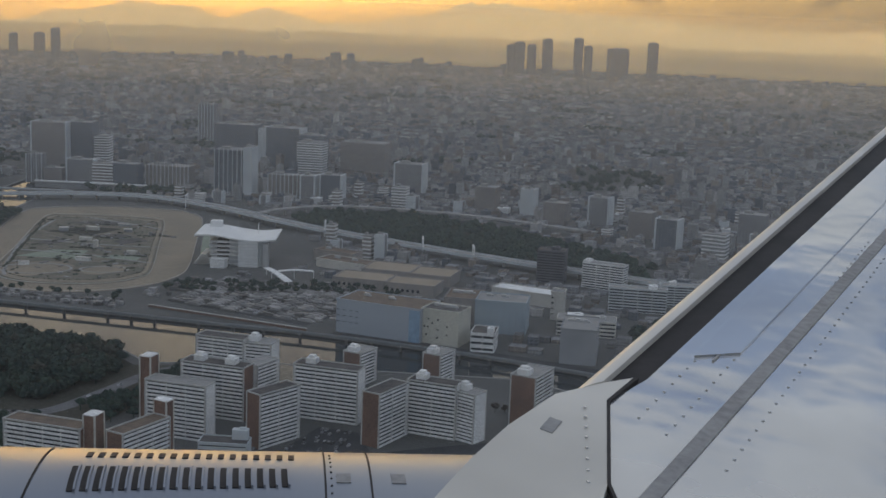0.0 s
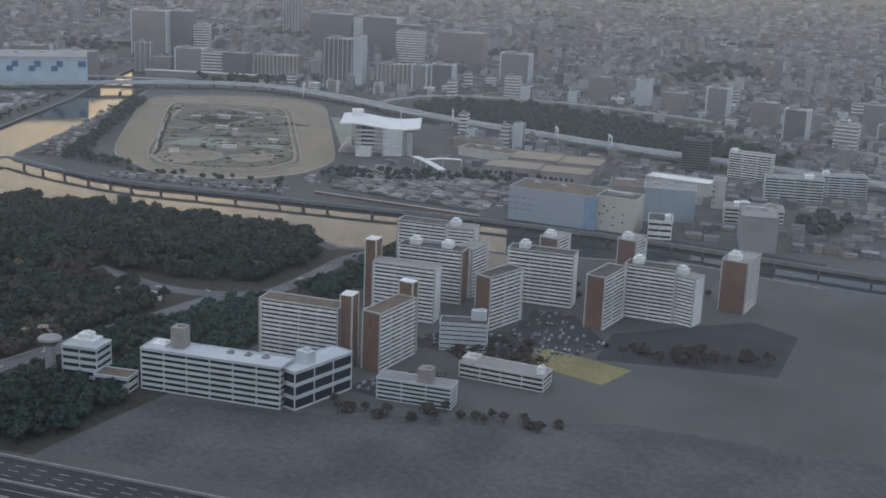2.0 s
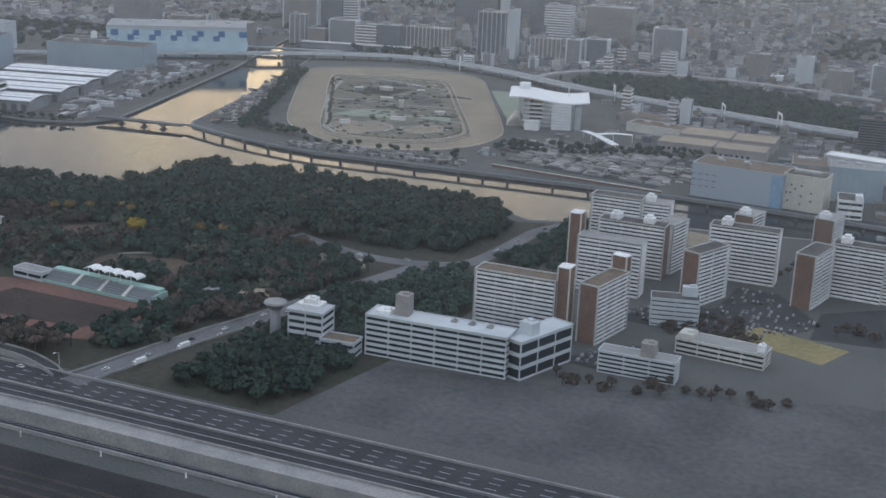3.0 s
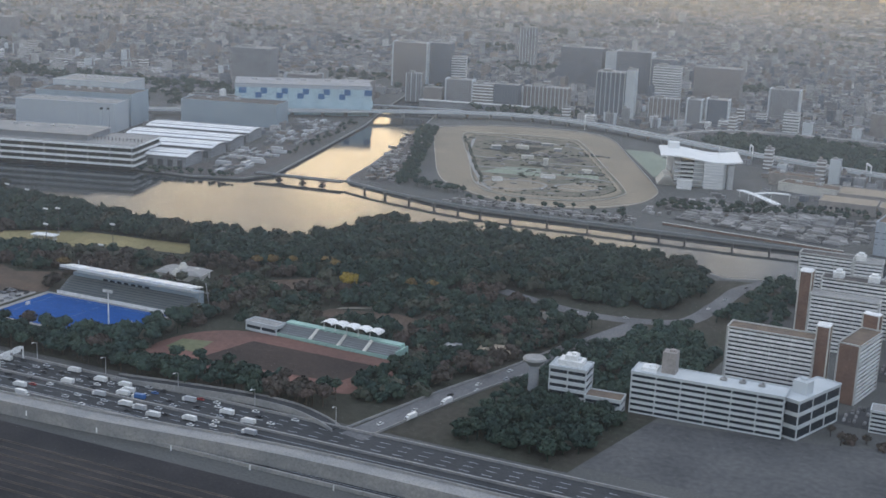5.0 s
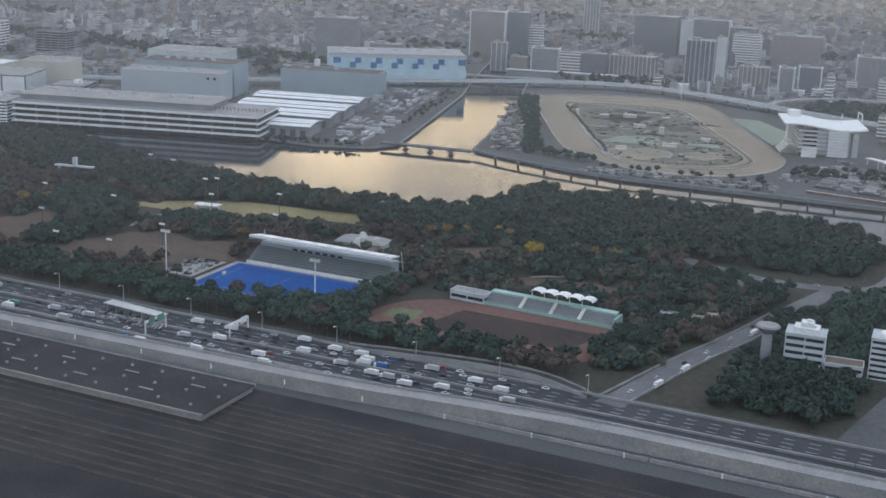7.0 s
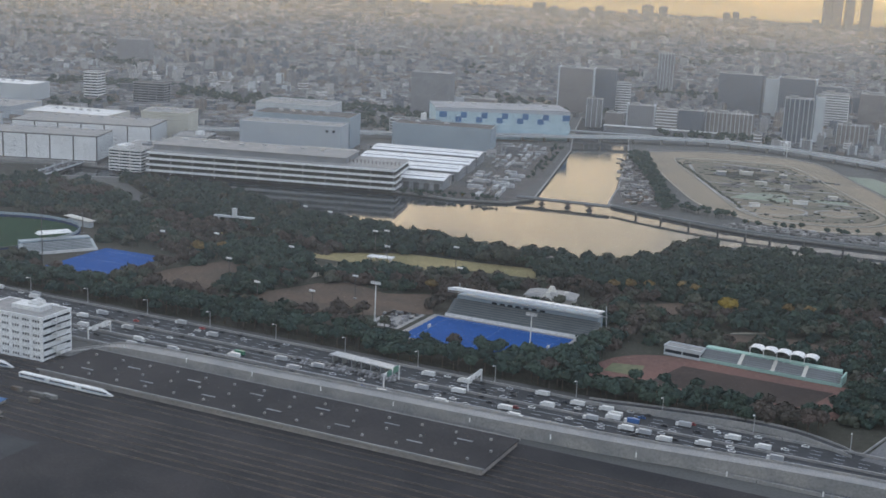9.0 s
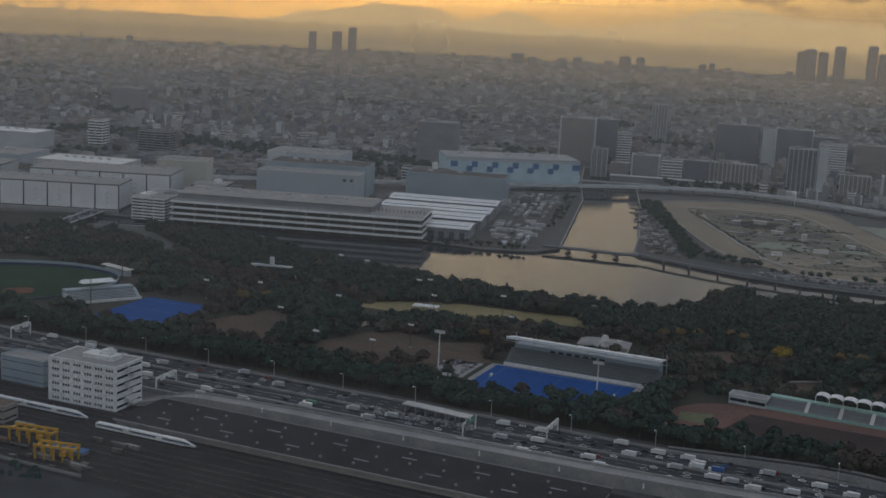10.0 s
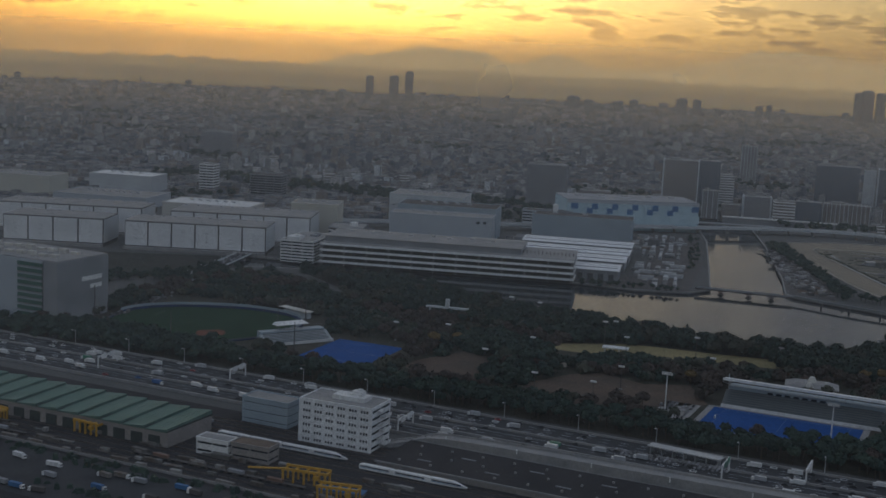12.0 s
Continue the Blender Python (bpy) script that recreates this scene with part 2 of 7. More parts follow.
MAT = {
    "ground": paint("ground_city", (0.13, 0.13, 0.128), (0.095, 0.097, 0.095), scale=0.015, fine=1.2, rough=0.95, spec=0.08),
    "asphalt": paint("asphalt", (0.07, 0.072, 0.077), (0.054, 0.056, 0.06), scale=0.08, fine=1.5, rough=0.9, spec=0.08),
    "concrete": paint("concrete", (0.32, 0.31, 0.3), (0.25, 0.25, 0.25), scale=0.15, rough=0.85),
    "white": paint("white_paint", (0.8, 0.8, 0.79), (0.7, 0.7, 0.7), scale=0.1, rough=0.7, rand=0.1),
    "offwhite": paint("offwhite_tile", (0.6, 0.58, 0.53), (0.5, 0.48, 0.44), scale=0.1, rough=0.75, rand=0.1),
    "grey": paint("grey_panel", (0.3, 0.31, 0.33), (0.24, 0.25, 0.27), scale=0.08, fine=5.0, rough=0.7, rand=0.15),
    "bluegrey": paint("bluegrey_panel", (0.33, 0.4, 0.45), (0.28, 0.34, 0.39), scale=0.06, fine=5.0, rough=0.6),
    "paleblue": paint("pale_blue_panel", (0.45, 0.6, 0.68), (0.4, 0.54, 0.62), scale=0.06, rough=0.6),
    "blue": paint("blue_panel", (0.05, 0.17, 0.36), (0.04, 0.13, 0.3), scale=0.1, rough=0.6),
    "brown": paint("brown_tile", (0.2, 0.12, 0.09), (0.16, 0.1, 0.08), scale=0.15, rough=0.75),
    "dark": paint("dark_window", (0.035, 0.04, 0.05), (0.05, 0.055, 0.06), scale=0.3, rough=0.25, spec=0.6),
    "roofdark": paint("dark_roof", (0.09, 0.085, 0.085), (0.13, 0.12, 0.115), scale=0.2, rough=0.9, spec=0.08),
    "roofbrown": paint("brown_roof", (0.2, 0.155, 0.12), (0.15, 0.12, 0.1), scale=0.2, rough=0.9, spec=0.08),
    "steel": paint("pale_steel", (0.5, 0.51, 0.52), (0.42, 0.43, 0.44), scale=0.3, rough=0.45, metal=0.3),
    "dirt": paint("race_dirt", (0.31, 0.262, 0.2), (0.25, 0.215, 0.168), scale=0.03, fine=0.4, rough=0.95, spec=0.08),
    "turf": paint("dull_turf", (0.2, 0.175, 0.14), (0.14, 0.14, 0.112), scale=0.06, fine=0.4, rough=0.95, spec=0.08),
    "lawn": paint("green_lawn", (0.12, 0.15, 0.085), (0.16, 0.165, 0.1), scale=0.04, fine=0.5, rough=0.95, spec=0.08),
    "straw": paint("straw_grass", (0.3, 0.25, 0.13), (0.22, 0.19, 0.1), scale=0.04, fine=0.5, rough=0.95, spec=0.08),
    "soil": paint("soil_and_deck_dark", (0.056, 0.055, 0.049), (0.042, 0.046, 0.038), scale=0.05, fine=0.5, rough=0.95, spec=0.08),
    "browngrass": paint("brown_grass", (0.066, 0.062, 0.052), (0.05, 0.053, 0.042), scale=0.04, fine=0.4, rough=0.95, spec=0.08),
    "pitch": paint("blue_pitch", (0.012, 0.08, 0.29), (0.01, 0.07, 0.26), scale=0.06, rough=0.8, spec=0.08),
    "runred": paint("running_track", (0.18, 0.1, 0.085), (0.15, 0.09, 0.078), scale=0.05, fine=0.5, rough=0.9, spec=0.08),
    "green": paint("green_roof", (0.13, 0.27, 0.2), (0.1, 0.22, 0.17), scale=0.1, rough=0.6),
    "mint": paint("mint_concrete", (0.33, 0.5, 0.44), (0.3, 0.44, 0.4), scale=0.2, rough=0.8),
    "yellow": paint("yellow_steel", (0.6, 0.34, 0.04), (0.5, 0.28, 0.04), scale=0.3, rough=0.55),
    "city": facade("city_walls", (0.34, 0.34, 0.34), (0.1, 0.11, 0.13), spread=0.4),
    "citytall": facade("tall_walls", (0.29, 0.29, 0.3), (0.09, 0.1, 0.12), width=2.2, storey=1.6, spread=0.4),
    "citywarm": facade("warm_walls", (0.31, 0.265, 0.23), (0.09, 0.09, 0.1), width=1.8, spread=0.4),
    "roofs": paint("city_roofs", (0.22, 0.225, 0.235), (0.15, 0.15, 0.155), scale=0.03, rough=0.85, island=0.5, spec=0.1),
    "leaf": leaves("evergreen_leaf", (0.031, 0.056, 0.05), (0.05, 0.078, 0.058)),
    "leafbrown": leaves("autumn_leaf", (0.098, 0.074, 0.064), (0.07, 0.065, 0.056)),
    "leafgold": leaves("golden_leaf", (0.34, 0.24, 0.04), (0.28, 0.2, 0.04)),
    "bark": paint("bark", (0.09, 0.07, 0.055), (0.06, 0.05, 0.04), scale=2.0, rough=0.95),
}


def glossy(name, c, rough, bump_scale=0.0, bump=0.0):
    m = bpy.data.materials.new(name)
    m.use_nodes = True
    n, l = m.node_tree.nodes, m.node_tree.links
    b = n["Principled BSDF"]
    b.inputs["Base Color"].default_value, b.inputs["Roughness"].default_value = (*c, 1), rough
    if bump:
        geo = n.new("ShaderNodeNewGeometry")
        height = None
        for k, (sc, share) in enumerate(((bump_scale, 1.0), (bump_scale * 0.17, 1.6))):
            mp = n.new("ShaderNodeMapping")
            mp.inputs["Scale"].default_value = (sc, sc * 2.2, sc)
            mp.inputs["Rotation"].default_value = (0, 0, 0.4)
            l.new(geo.outputs["Position"], mp.inputs["Vector"])
            w = n.new("ShaderNodeTexNoise")
            w.inputs["Scale"].default_value, w.inputs["Detail"].default_value = 1.0, 3
            l.new(mp.outputs["Vector"], w.inputs["Vector"])
            s = n.new("ShaderNodeMath")
            s.operation = "MULTIPLY"
            s.inputs[1].default_value = share
            l.new(w.outputs["Fac"], s.inputs[0])
            if height is None:
                height = s.outputs["Value"]
            else:
                a = n.new("ShaderNodeMath")
                l.new(height, a.inputs[0])
                l.new(s.outputs["Value"], a.inputs[1])
                height = a.outputs["Value"]
        bp = n.new("ShaderNodeBump")
        bp.inputs["Strength"].default_value, bp.inputs["Distance"].default_value = bump, 0.25
        l.new(height, bp.inputs["Height"])
        l.new(bp.outputs["Normal"], b.inputs["Normal"])
    return m


MAT["water"] = glossy("river_water", (0.03, 0.036, 0.04), 0.06, 0.5, 0.05)
MAT["water"].node_tree.nodes["Principled BSDF"].inputs["IOR"].default_value = 1.165
MAT["glass"] = glossy("dark_glass", (0.025, 0.032, 0.042), 0.25)
MAT["glass"].node_tree.nodes["Principled BSDF"].inputs["IOR"].default_value = 1.25

MAT["apartwall"] = paint("apartment_wall", (0.5, 0.49, 0.47), (0.42, 0.42, 0.41), scale=0.2, rough=0.8)
MAT["palewall"] = paint("pale_wall", (0.55, 0.58, 0.6), (0.47, 0.5, 0.52), scale=0.12, fine=5.0, rough=0.75)
MAT["brownplain"] = paint("taupe_wall", (0.33, 0.3, 0.28), (0.27, 0.25, 0.24), scale=0.15, rough=0.8)
MAT["blockgrey"] = paint("cream_wall", (0.58, 0.56, 0.48), (0.5, 0.49, 0.43), scale=0.12, rough=0.8)
MAT["warehouseblue"] = paint("bluegrey_sheet", (0.37, 0.41, 0.46), (0.35, 0.39, 0.44), scale=0.05, fine=5.0, rough=0.6)
MAT["bluepanel"] = paint("sky_blue_sheet", (0.25, 0.38, 0.52), (0.22, 0.34, 0.47), scale=0.06, rough=0.6)
MAT["darkbrick"] = paint("dark_brick", (0.115, 0.115, 0.13), (0.095, 0.095, 0.11), scale=0.1, rough=0.8)
MAT["palegrey"] = paint("pale_grey_sheet", (0.44, 0.48, 0.52), (0.41, 0.45, 0.49), scale=0.05, fine=5.0, rough=0.6)
MAT["paleblue2"] = paint("faded_blue_sheet", (0.5, 0.65, 0.72), (0.46, 0.6, 0.67), scale=0.06, fine=5.0, rough=0.6)
MAT["greenglass"] = glossy("green_glass", (0.05, 0.13, 0.1), 0.15)
MAT["darklawn"] = paint("dark_lawn", (0.022, 0.056, 0.03), (0.018, 0.046, 0.026), scale=0.05, fine=0.5, rough=0.95, spec=0.05)
MAT["brightwhite"] = paint("bright_white_paint", (0.82, 0.83, 0.84), (0.74, 0.75, 0.76), scale=0.1, rough=0.6)
MAT["browngrass2"] = paint("bare_earth", (0.125, 0.092, 0.072), (0.095, 0.076, 0.062), scale=0.05, fine=0.5, rough=0.95, spec=0.08)
MAT["mintground"] = paint("faded_green_ground", (0.27, 0.3, 0.24), (0.23, 0.26, 0.21), scale=0.05, fine=0.5, rough=0.9, spec=0.08)
MAT["ballast"] = paint("ballast", (0.056, 0.053, 0.055), (0.038, 0.038, 0.041), scale=0.05, fine=1.2, rough=0.95, spec=0.08)
MAT["rust"] = paint("rail_steel", (0.2, 0.17, 0.15), (0.15, 0.13, 0.12), scale=0.1, rough=0.5, metal=0.6)
MAT["stores"] = paint("yard_stores", (0.25, 0.25, 0.24), (0.15, 0.12, 0.1), scale=0.2, rough=0.8, island=0.6)
MAT["leafdull"] = leaves("olive_leaf", (0.076, 0.078, 0.06), (0.054, 0.066, 0.05))
MAT["citydark"] = facade("dark_walls", (0.16, 0.18, 0.21), (0.05, 0.06, 0.08), width=2.4, storey=1.7, share=0.6, spread=0.3)
MAT["wallwarm2"] = facade("brown_walls", (0.3, 0.275, 0.26), (0.07, 0.07, 0.08), width=2.0, storey=1.6, spread=0.3)
MAT["palefacade"] = facade("pale_walls", (0.52, 0.51, 0.5), (0.13, 0.13, 0.14), width=1.7, storey=1.5, spread=0.3)
MAT["paleyard"] = paint("worn_yard", (0.12, 0.12, 0.122), (0.085, 0.086, 0.09), scale=0.035, fine=0.5, rough=0.9, spec=0.1)
MAT["leafochre"] = leaves("ochre_leaf", (0.24, 0.17, 0.07), (0.17, 0.12, 0.06))
MAT["roadgrey"] = paint("worn_road", (0.17, 0.17, 0.175), (0.13, 0.13, 0.135), scale=0.06, fine=1.0, rough=0.9, spec=0.08)
MAT["gapgrey"] = paint("shutter_grey", (0.12, 0.125, 0.13), (0.09, 0.095, 0.1), scale=0.2, rough=0.6)
MAT["rooftan"] = paint("tan_roof", (0.36, 0.3, 0.235), (0.31, 0.26, 0.2), scale=0.1, fine=0.8, rough=0.9, spec=0.08)
MAT["palepave"] = paint("beige_paving", (0.34, 0.31, 0.26), (0.28, 0.26, 0.22), scale=0.1, fine=0.8, rough=0.9, spec=0.08)
MAT["carmix"] = paint("car_mix", (0.26, 0.26, 0.27), (0.2, 0.2, 0.21), scale=0.1, rough=0.5, island=0.9)
MAT["fieldsoil"] = paint("dark_field_soil", (0.065, 0.05, 0.045), (0.05, 0.04, 0.037), scale=0.06, fine=0.6, rough=0.95, spec=0.08)
MAT["yardmix"] = paint("yard_mix", (0.4, 0.41, 0.42), (0.28, 0.29, 0.3), scale=0.06, rough=0.6, island=0.7)
MAT["busmix"] = paint("bus_mix", (0.27, 0.265, 0.26), (0.19, 0.19, 0.195), scale=0.06, rough=0.6, island=0.75)

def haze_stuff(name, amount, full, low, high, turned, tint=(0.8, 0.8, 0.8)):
    """A sheet imitating evening haze: lets most light by and scatters some, growing from the ground up to its full
    height and thinning out again above.
    """
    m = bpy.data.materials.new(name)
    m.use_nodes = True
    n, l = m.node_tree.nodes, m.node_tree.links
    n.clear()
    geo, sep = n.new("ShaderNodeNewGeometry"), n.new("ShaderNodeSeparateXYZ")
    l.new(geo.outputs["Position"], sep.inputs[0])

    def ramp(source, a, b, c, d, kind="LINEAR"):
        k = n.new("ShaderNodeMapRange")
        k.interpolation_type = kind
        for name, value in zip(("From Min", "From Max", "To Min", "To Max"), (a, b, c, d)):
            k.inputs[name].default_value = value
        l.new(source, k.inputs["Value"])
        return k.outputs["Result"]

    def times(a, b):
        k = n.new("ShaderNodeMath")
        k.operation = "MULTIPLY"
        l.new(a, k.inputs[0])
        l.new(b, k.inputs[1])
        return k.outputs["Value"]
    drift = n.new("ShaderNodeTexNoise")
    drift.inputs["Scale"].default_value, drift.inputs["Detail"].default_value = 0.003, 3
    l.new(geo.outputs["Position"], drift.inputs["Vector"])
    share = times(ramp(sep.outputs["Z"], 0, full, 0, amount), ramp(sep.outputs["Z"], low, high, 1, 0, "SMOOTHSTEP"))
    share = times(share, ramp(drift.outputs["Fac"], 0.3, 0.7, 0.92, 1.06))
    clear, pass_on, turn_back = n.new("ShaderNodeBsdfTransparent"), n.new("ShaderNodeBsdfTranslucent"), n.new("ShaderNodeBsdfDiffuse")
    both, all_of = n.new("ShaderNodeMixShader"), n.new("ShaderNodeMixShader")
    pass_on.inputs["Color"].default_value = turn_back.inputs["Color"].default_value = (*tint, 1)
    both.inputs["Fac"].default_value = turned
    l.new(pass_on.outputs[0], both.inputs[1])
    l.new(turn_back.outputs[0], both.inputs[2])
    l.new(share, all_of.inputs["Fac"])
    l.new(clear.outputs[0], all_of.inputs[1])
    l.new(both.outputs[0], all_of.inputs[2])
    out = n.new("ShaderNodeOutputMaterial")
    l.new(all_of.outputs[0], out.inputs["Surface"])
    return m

# ---- ground, river, roads ----
RIVER = [(-850, 470), (-848, 490), (-803, 500), (-720, 520), (-645, 540), (-606, 540), (-577, 552), (-568, 572), (-584, 638), (-622, 791), (-652, 880), (-690, 1010),
         (-640, 1020), (-606, 890), (-577, 795), (-538, 647), (-526, 590), (-520, 582), (-455, 558), (-420, 552), (-359, 555), (-283, 558), (-229, 562), (-146, 558), (-60, 545), (150, 520), (500, 480),
         (500, 430), (150, 480), (-60, 512), (-116, 526), (-185, 510), (-240, 502), (-252, 490), (-271, 482), (-299, 500), (-330, 503), (-396, 505), (-431, 508), (-452, 496), (-460, 480), (-457, 458), (-470, 441), (-490, 432), (-517, 428), (-568, 428), (-615, 434),
         (-675, 452), (-717, 474), (-770, 484), (-800, 470), (-830, 452)]
WATER_Z = -1.3


def land(x, y):
    """The height of the land: flat by the bay, rising to low hills far inland."""
    d = math.hypot(x + 190, y + 90)
    k = min(max((d - 2300) / 2500, 0), 1)
    return 76 * k ** 1.6 + (6 * noise.noise((x * 0.002, y * 0.002, 0)) * k if k else 0)


points, edges = [Vector(p) for p in RIVER], [(i, (i + 1) % len(RIVER)) for i in range(len(RIVER))]
for r in (60, 160, 260, 360, 480, 620, 780, 960, 1200, 1500, 1900, 2300, 2600, 2900, 3200, 3500, 3800, 4100, 4400, 4700, 4950):
    for k in range(72):
        a = 2 * math.pi * (k + 0.3) / 72
        points.append(Vector((-190 + r * math.cos(a), -90 + r * math.sin(a))))
from mathutils.geometry import delaunay_2d_cdt
tri_v, _, tri_f = delaunay_2d_cdt(points, edges, [], 0, 0.01)[:3]
g = Geo()
g.v = [(p.x, p.y, land(p.x, p.y)) for p in tri_v]
for f in tri_f:
    c = sum((tri_v[i] for i in f), Vector((0, 0))) / len(f)
    if inside(c.x, c.y, RIVER):
        i = len(g.v)
        g.v.extend((tri_v[k].x, tri_v[k].y, -3.5) for k in f)
        g.f.append(tuple(range(i, i + len(f))))
    else:
        g.f.append(tuple(f))
    g.m.append(0)
for i in range(len(RIVER)):
    (ax, ay), (bx, by) = RIVER[i], RIVER[(i + 1) % len(RIVER)]
    g.face([(ax, ay, 0), (bx, by, 0), (bx, by, -3.5), (ax, ay, -3.5)])
ground = solo("ground", g, MAT["ground"], "grey flat city ground reaching to the horizon", "ground", "structure")
g = Geo()
g.face([(-1600, 0, WATER_Z), (600, 0, WATER_Z), (600, 1100, WATER_Z), (-1600, 1100, WATER_Z)])
solo("water", g, MAT["water"], "calm canal water mirroring the golden evening sky", "water", "structure")


def patch(name, poly, mat, z=0.03, label="", category="ground"):
    return solo(name, Geo().slab(poly, -0.3, z), mat, label, category, "structure")


def rect(x0, y0, x1, y1):
    return [(x0, y0), (x1, y0), (x1, y1), (x0, y1)]


HIGHWAY = rect(-1500, 198, 300, 236)
patch("road", HIGHWAY, MAT["asphalt"], 0.05, "dark asphalt of a wide many-lane bayside highway", "road")
RACE_OUT = curve([(-566, 803), (-562, 834), (-528, 862), (-482, 872), (-458, 865), (-436, 843), (-400, 768), (-363, 690), (-351, 655), (-355, 618), (-376, 592), (-409, 581), (-432, 586), (-449, 597), (-478, 622), (-515, 692)], 5, True)
RACE_IN = curve([(-541, 797), (-531, 813), (-503, 824), (-468, 828), (-452, 815), (-410, 734), (-373, 661), (-368, 640), (-375, 618), (-397, 603), (-428, 599), (-454, 620), (-491, 694)], 5, True)
patch("race_track", RACE_OUT, MAT["dirt"], 0.05, "sandy oval racecourse track", "track")
patch("infield", RACE_IN, MAT["turf"], 0.12, "dull green and brown racecourse infield", "grass")
FOREST = [(-490, 424), (-466, 433), (-450, 456), (-453, 480), (-446, 490), (-396, 498), (-299, 493), (-274, 476), (-278, 440), (-282, 415), (-338, 409), (-420, 380), (-560, 375), (-700, 395), (-790, 462), (-717, 466), (-675, 444), (-615, 427), (-568, 421), (-517, 421)]
PARK = [(-820, 240), (-325, 243), (-310, 300), (-300, 380), (-338, 409), (-420, 380), (-560, 375), (-700, 395), (-800, 440), (-825, 380)]
patch("dark_lot", [(-1300, 210), (-1000, 400), (-848, 486), (-830, 448), (-840, 395), (-960, 330), (-1150, 190)], MAT["soil"], 0.04, "dark open lot before the bay warehouses")
patch("forest_floor", FOREST, MAT["soil"], 0.04, "dark leaf-strewn soil under the woods")
patch("park_ground", PARK, MAT["browngrass"], 0.03, "brown winter grass of the seaside park")

# ---- dwellings by the canal ----
def shared(store, key, make):
    if key not in store:
        store[key] = make()
    return store[key]


MESHES = {}


def balcony_mesh(w, deep, high):
    def make():
        g = Geo()
        g.box(0, 0, 0, w, deep, 0.12)
        g.box(0, -deep / 2 + 0.05, 0.1, w, 0.1, high)
        for k in range(int(w // 6.8) + 1):
            g.box(-w / 2 + 0.06 + k * (w - 0.12) / max(int(w // 6.8), 1), 0.3, 0.1, 0.08, deep - 0.6, 1.3)
        return g.mesh("balcony", [MAT["white"]])
    return shared(MESHES, ("balcony", round(w, 1), deep, high), make)


def window_row_mesh(w):
    def make():
        g = Geo()
        g.box(0, 0, 0.05, w, 0.1, 1.0)
        return g.mesh("window_row", [MAT["glass"]])
    return shared(MESHES, ("windows", round(w, 1)), make)


def place(name, mesh, parent, x, y, z, rot=0):
    ob = part(name, mesh, None, parent)
    ob.matrix_basis = pose(x, y, z, 0, 0, rot)
    return ob


def apartment(x, y, w, d, h, rot=0, ends="brown", roof="roofdark", tower=None, boxes=1, floors=14, label="white balconied apartment slab with dark flat roof by the canal", both=False):
    """A slab of flats: balconies along its front, end walls, parapet, stair tower."""
    t = thing("apartment_building", x, y, 0, rot, label, "building", "apartment slabs by the canal")
    s = h / floors
    deep = 1.1
    inner = d - deep * (2 if both else 1)
    cy = 0 if both else deep / 2
    part("wall", Geo().box(0, cy, 0, w - 0.6, inner, h - 0.2), MAT["apartwall"], t)
    part("roof", Geo().box(0, 0, h - 0.2, w, d, 0.25), MAT[roof], t)
    g = Geo()
    for a, b, c, e in ((0, -d / 2, w, 0.25), (0, d / 2, w, 0.25), (-w / 2, 0, 0.25, d), (w / 2, 0, 0.25, d)):
        g.box(a, b, h, c + 0.1, e + 0.1, 0.5)
    part("parapet", g, MAT["apartwall"], t)
    for k in range(floors):
        place("balcony", balcony_mesh(w - 0.9, deep, 0.8), t, 0, -d / 2 + deep / 2, k * s + 0.1)
        place("window_row", window_row_mesh(w - 1.2), t, 0, -d / 2 + deep + 0.0, k * s + 0.3)
        if both:
            place("balcony", balcony_mesh(w - 0.9, deep, 0.8), t, 0, d / 2 - deep / 2, k * s + 0.1, 180)
    for side in (-1, 1):
        m = ends if isinstance(ends, str) else ends[(side + 1) // 2]
        part("end_wall", Geo().box(side * (w / 2 - 0.2), 0, 0, 0.45, d, h), MAT[m], t)
        for e in (-1, 1):
            part("edge_strip", Geo().box(side * (w / 2 - 0.1), e * (d / 2 - 0.25), 0, 0.5, 0.55, h + 0.4), MAT["apartwall"], t)
    for k in range(boxes):
        bx = (-0.28 + 0.5 * k) * w
        part("roof_room", Geo().box(bx, d * 0.1, h + 0.05, 4.2, d * 0.45, 2.2).box(bx, d * 0.1, h + 2.25, 2.4, d * 0.3, 1.0), MAT["white"], t)
    if tower:
        tx, ty, tw, td, th, tm = tower
        o = part("stair_tower", Geo().box(tx, ty, 0, tw, td, th), MAT[tm], t)
        for a, b in ((-1, -1), (1, -1), (1, 1), (-1, 1)):
            part("edge_strip", Geo().box(tx + a * tw / 2, ty + b * td / 2, 0, 0.5, 0.5, th + 0.3), MAT["offwhite"], o)
        part("tower_cap", Geo().box(tx, ty, th, tw + 0.4, td + 0.4, 0.3), MAT["white"], o)
    return t


apartment(-225.5, 341.5, 29, 8.5, 21, 0, ("white", "brown"), "roofbrown", (16.5, 1, 4.2, 5.5, 25.5, "brown"), 0, label="white balconied apartment slab with brown stair tower")
apartment(-198, 352, 22.5, 7.5, 20.5, 78, "brown", "roofbrown", (13.3, 1, 3.6, 5.5, 25.5, "brown"), 0, label="narrow white apartment slab with tan roof and brown ends")
apartment(-209.5, 400.5, 25, 8, 21, 0, ("white", "white"), "concrete", (-15.5, 4.5, 4.4, 6, 28, "brown"), 0, label="white apartment slab with tall brown stair tower")
apartment(-208.5, 428, 27, 9, 21.3, 0, ("white", "brown"), "roofdark", None, 2, label="white apartment slab with brown end wall and dark roof")
apartment(-196, 441, 14, 8, 20, 78, ("white", "white"), "concrete", None, 0, label="short white apartment wing with wide balconies")
apartment(-226, 468, 22, 9, 20.8, 0, ("white", "white"), "roofdark", None, 0, label="pale apartment slab beside the canal water")
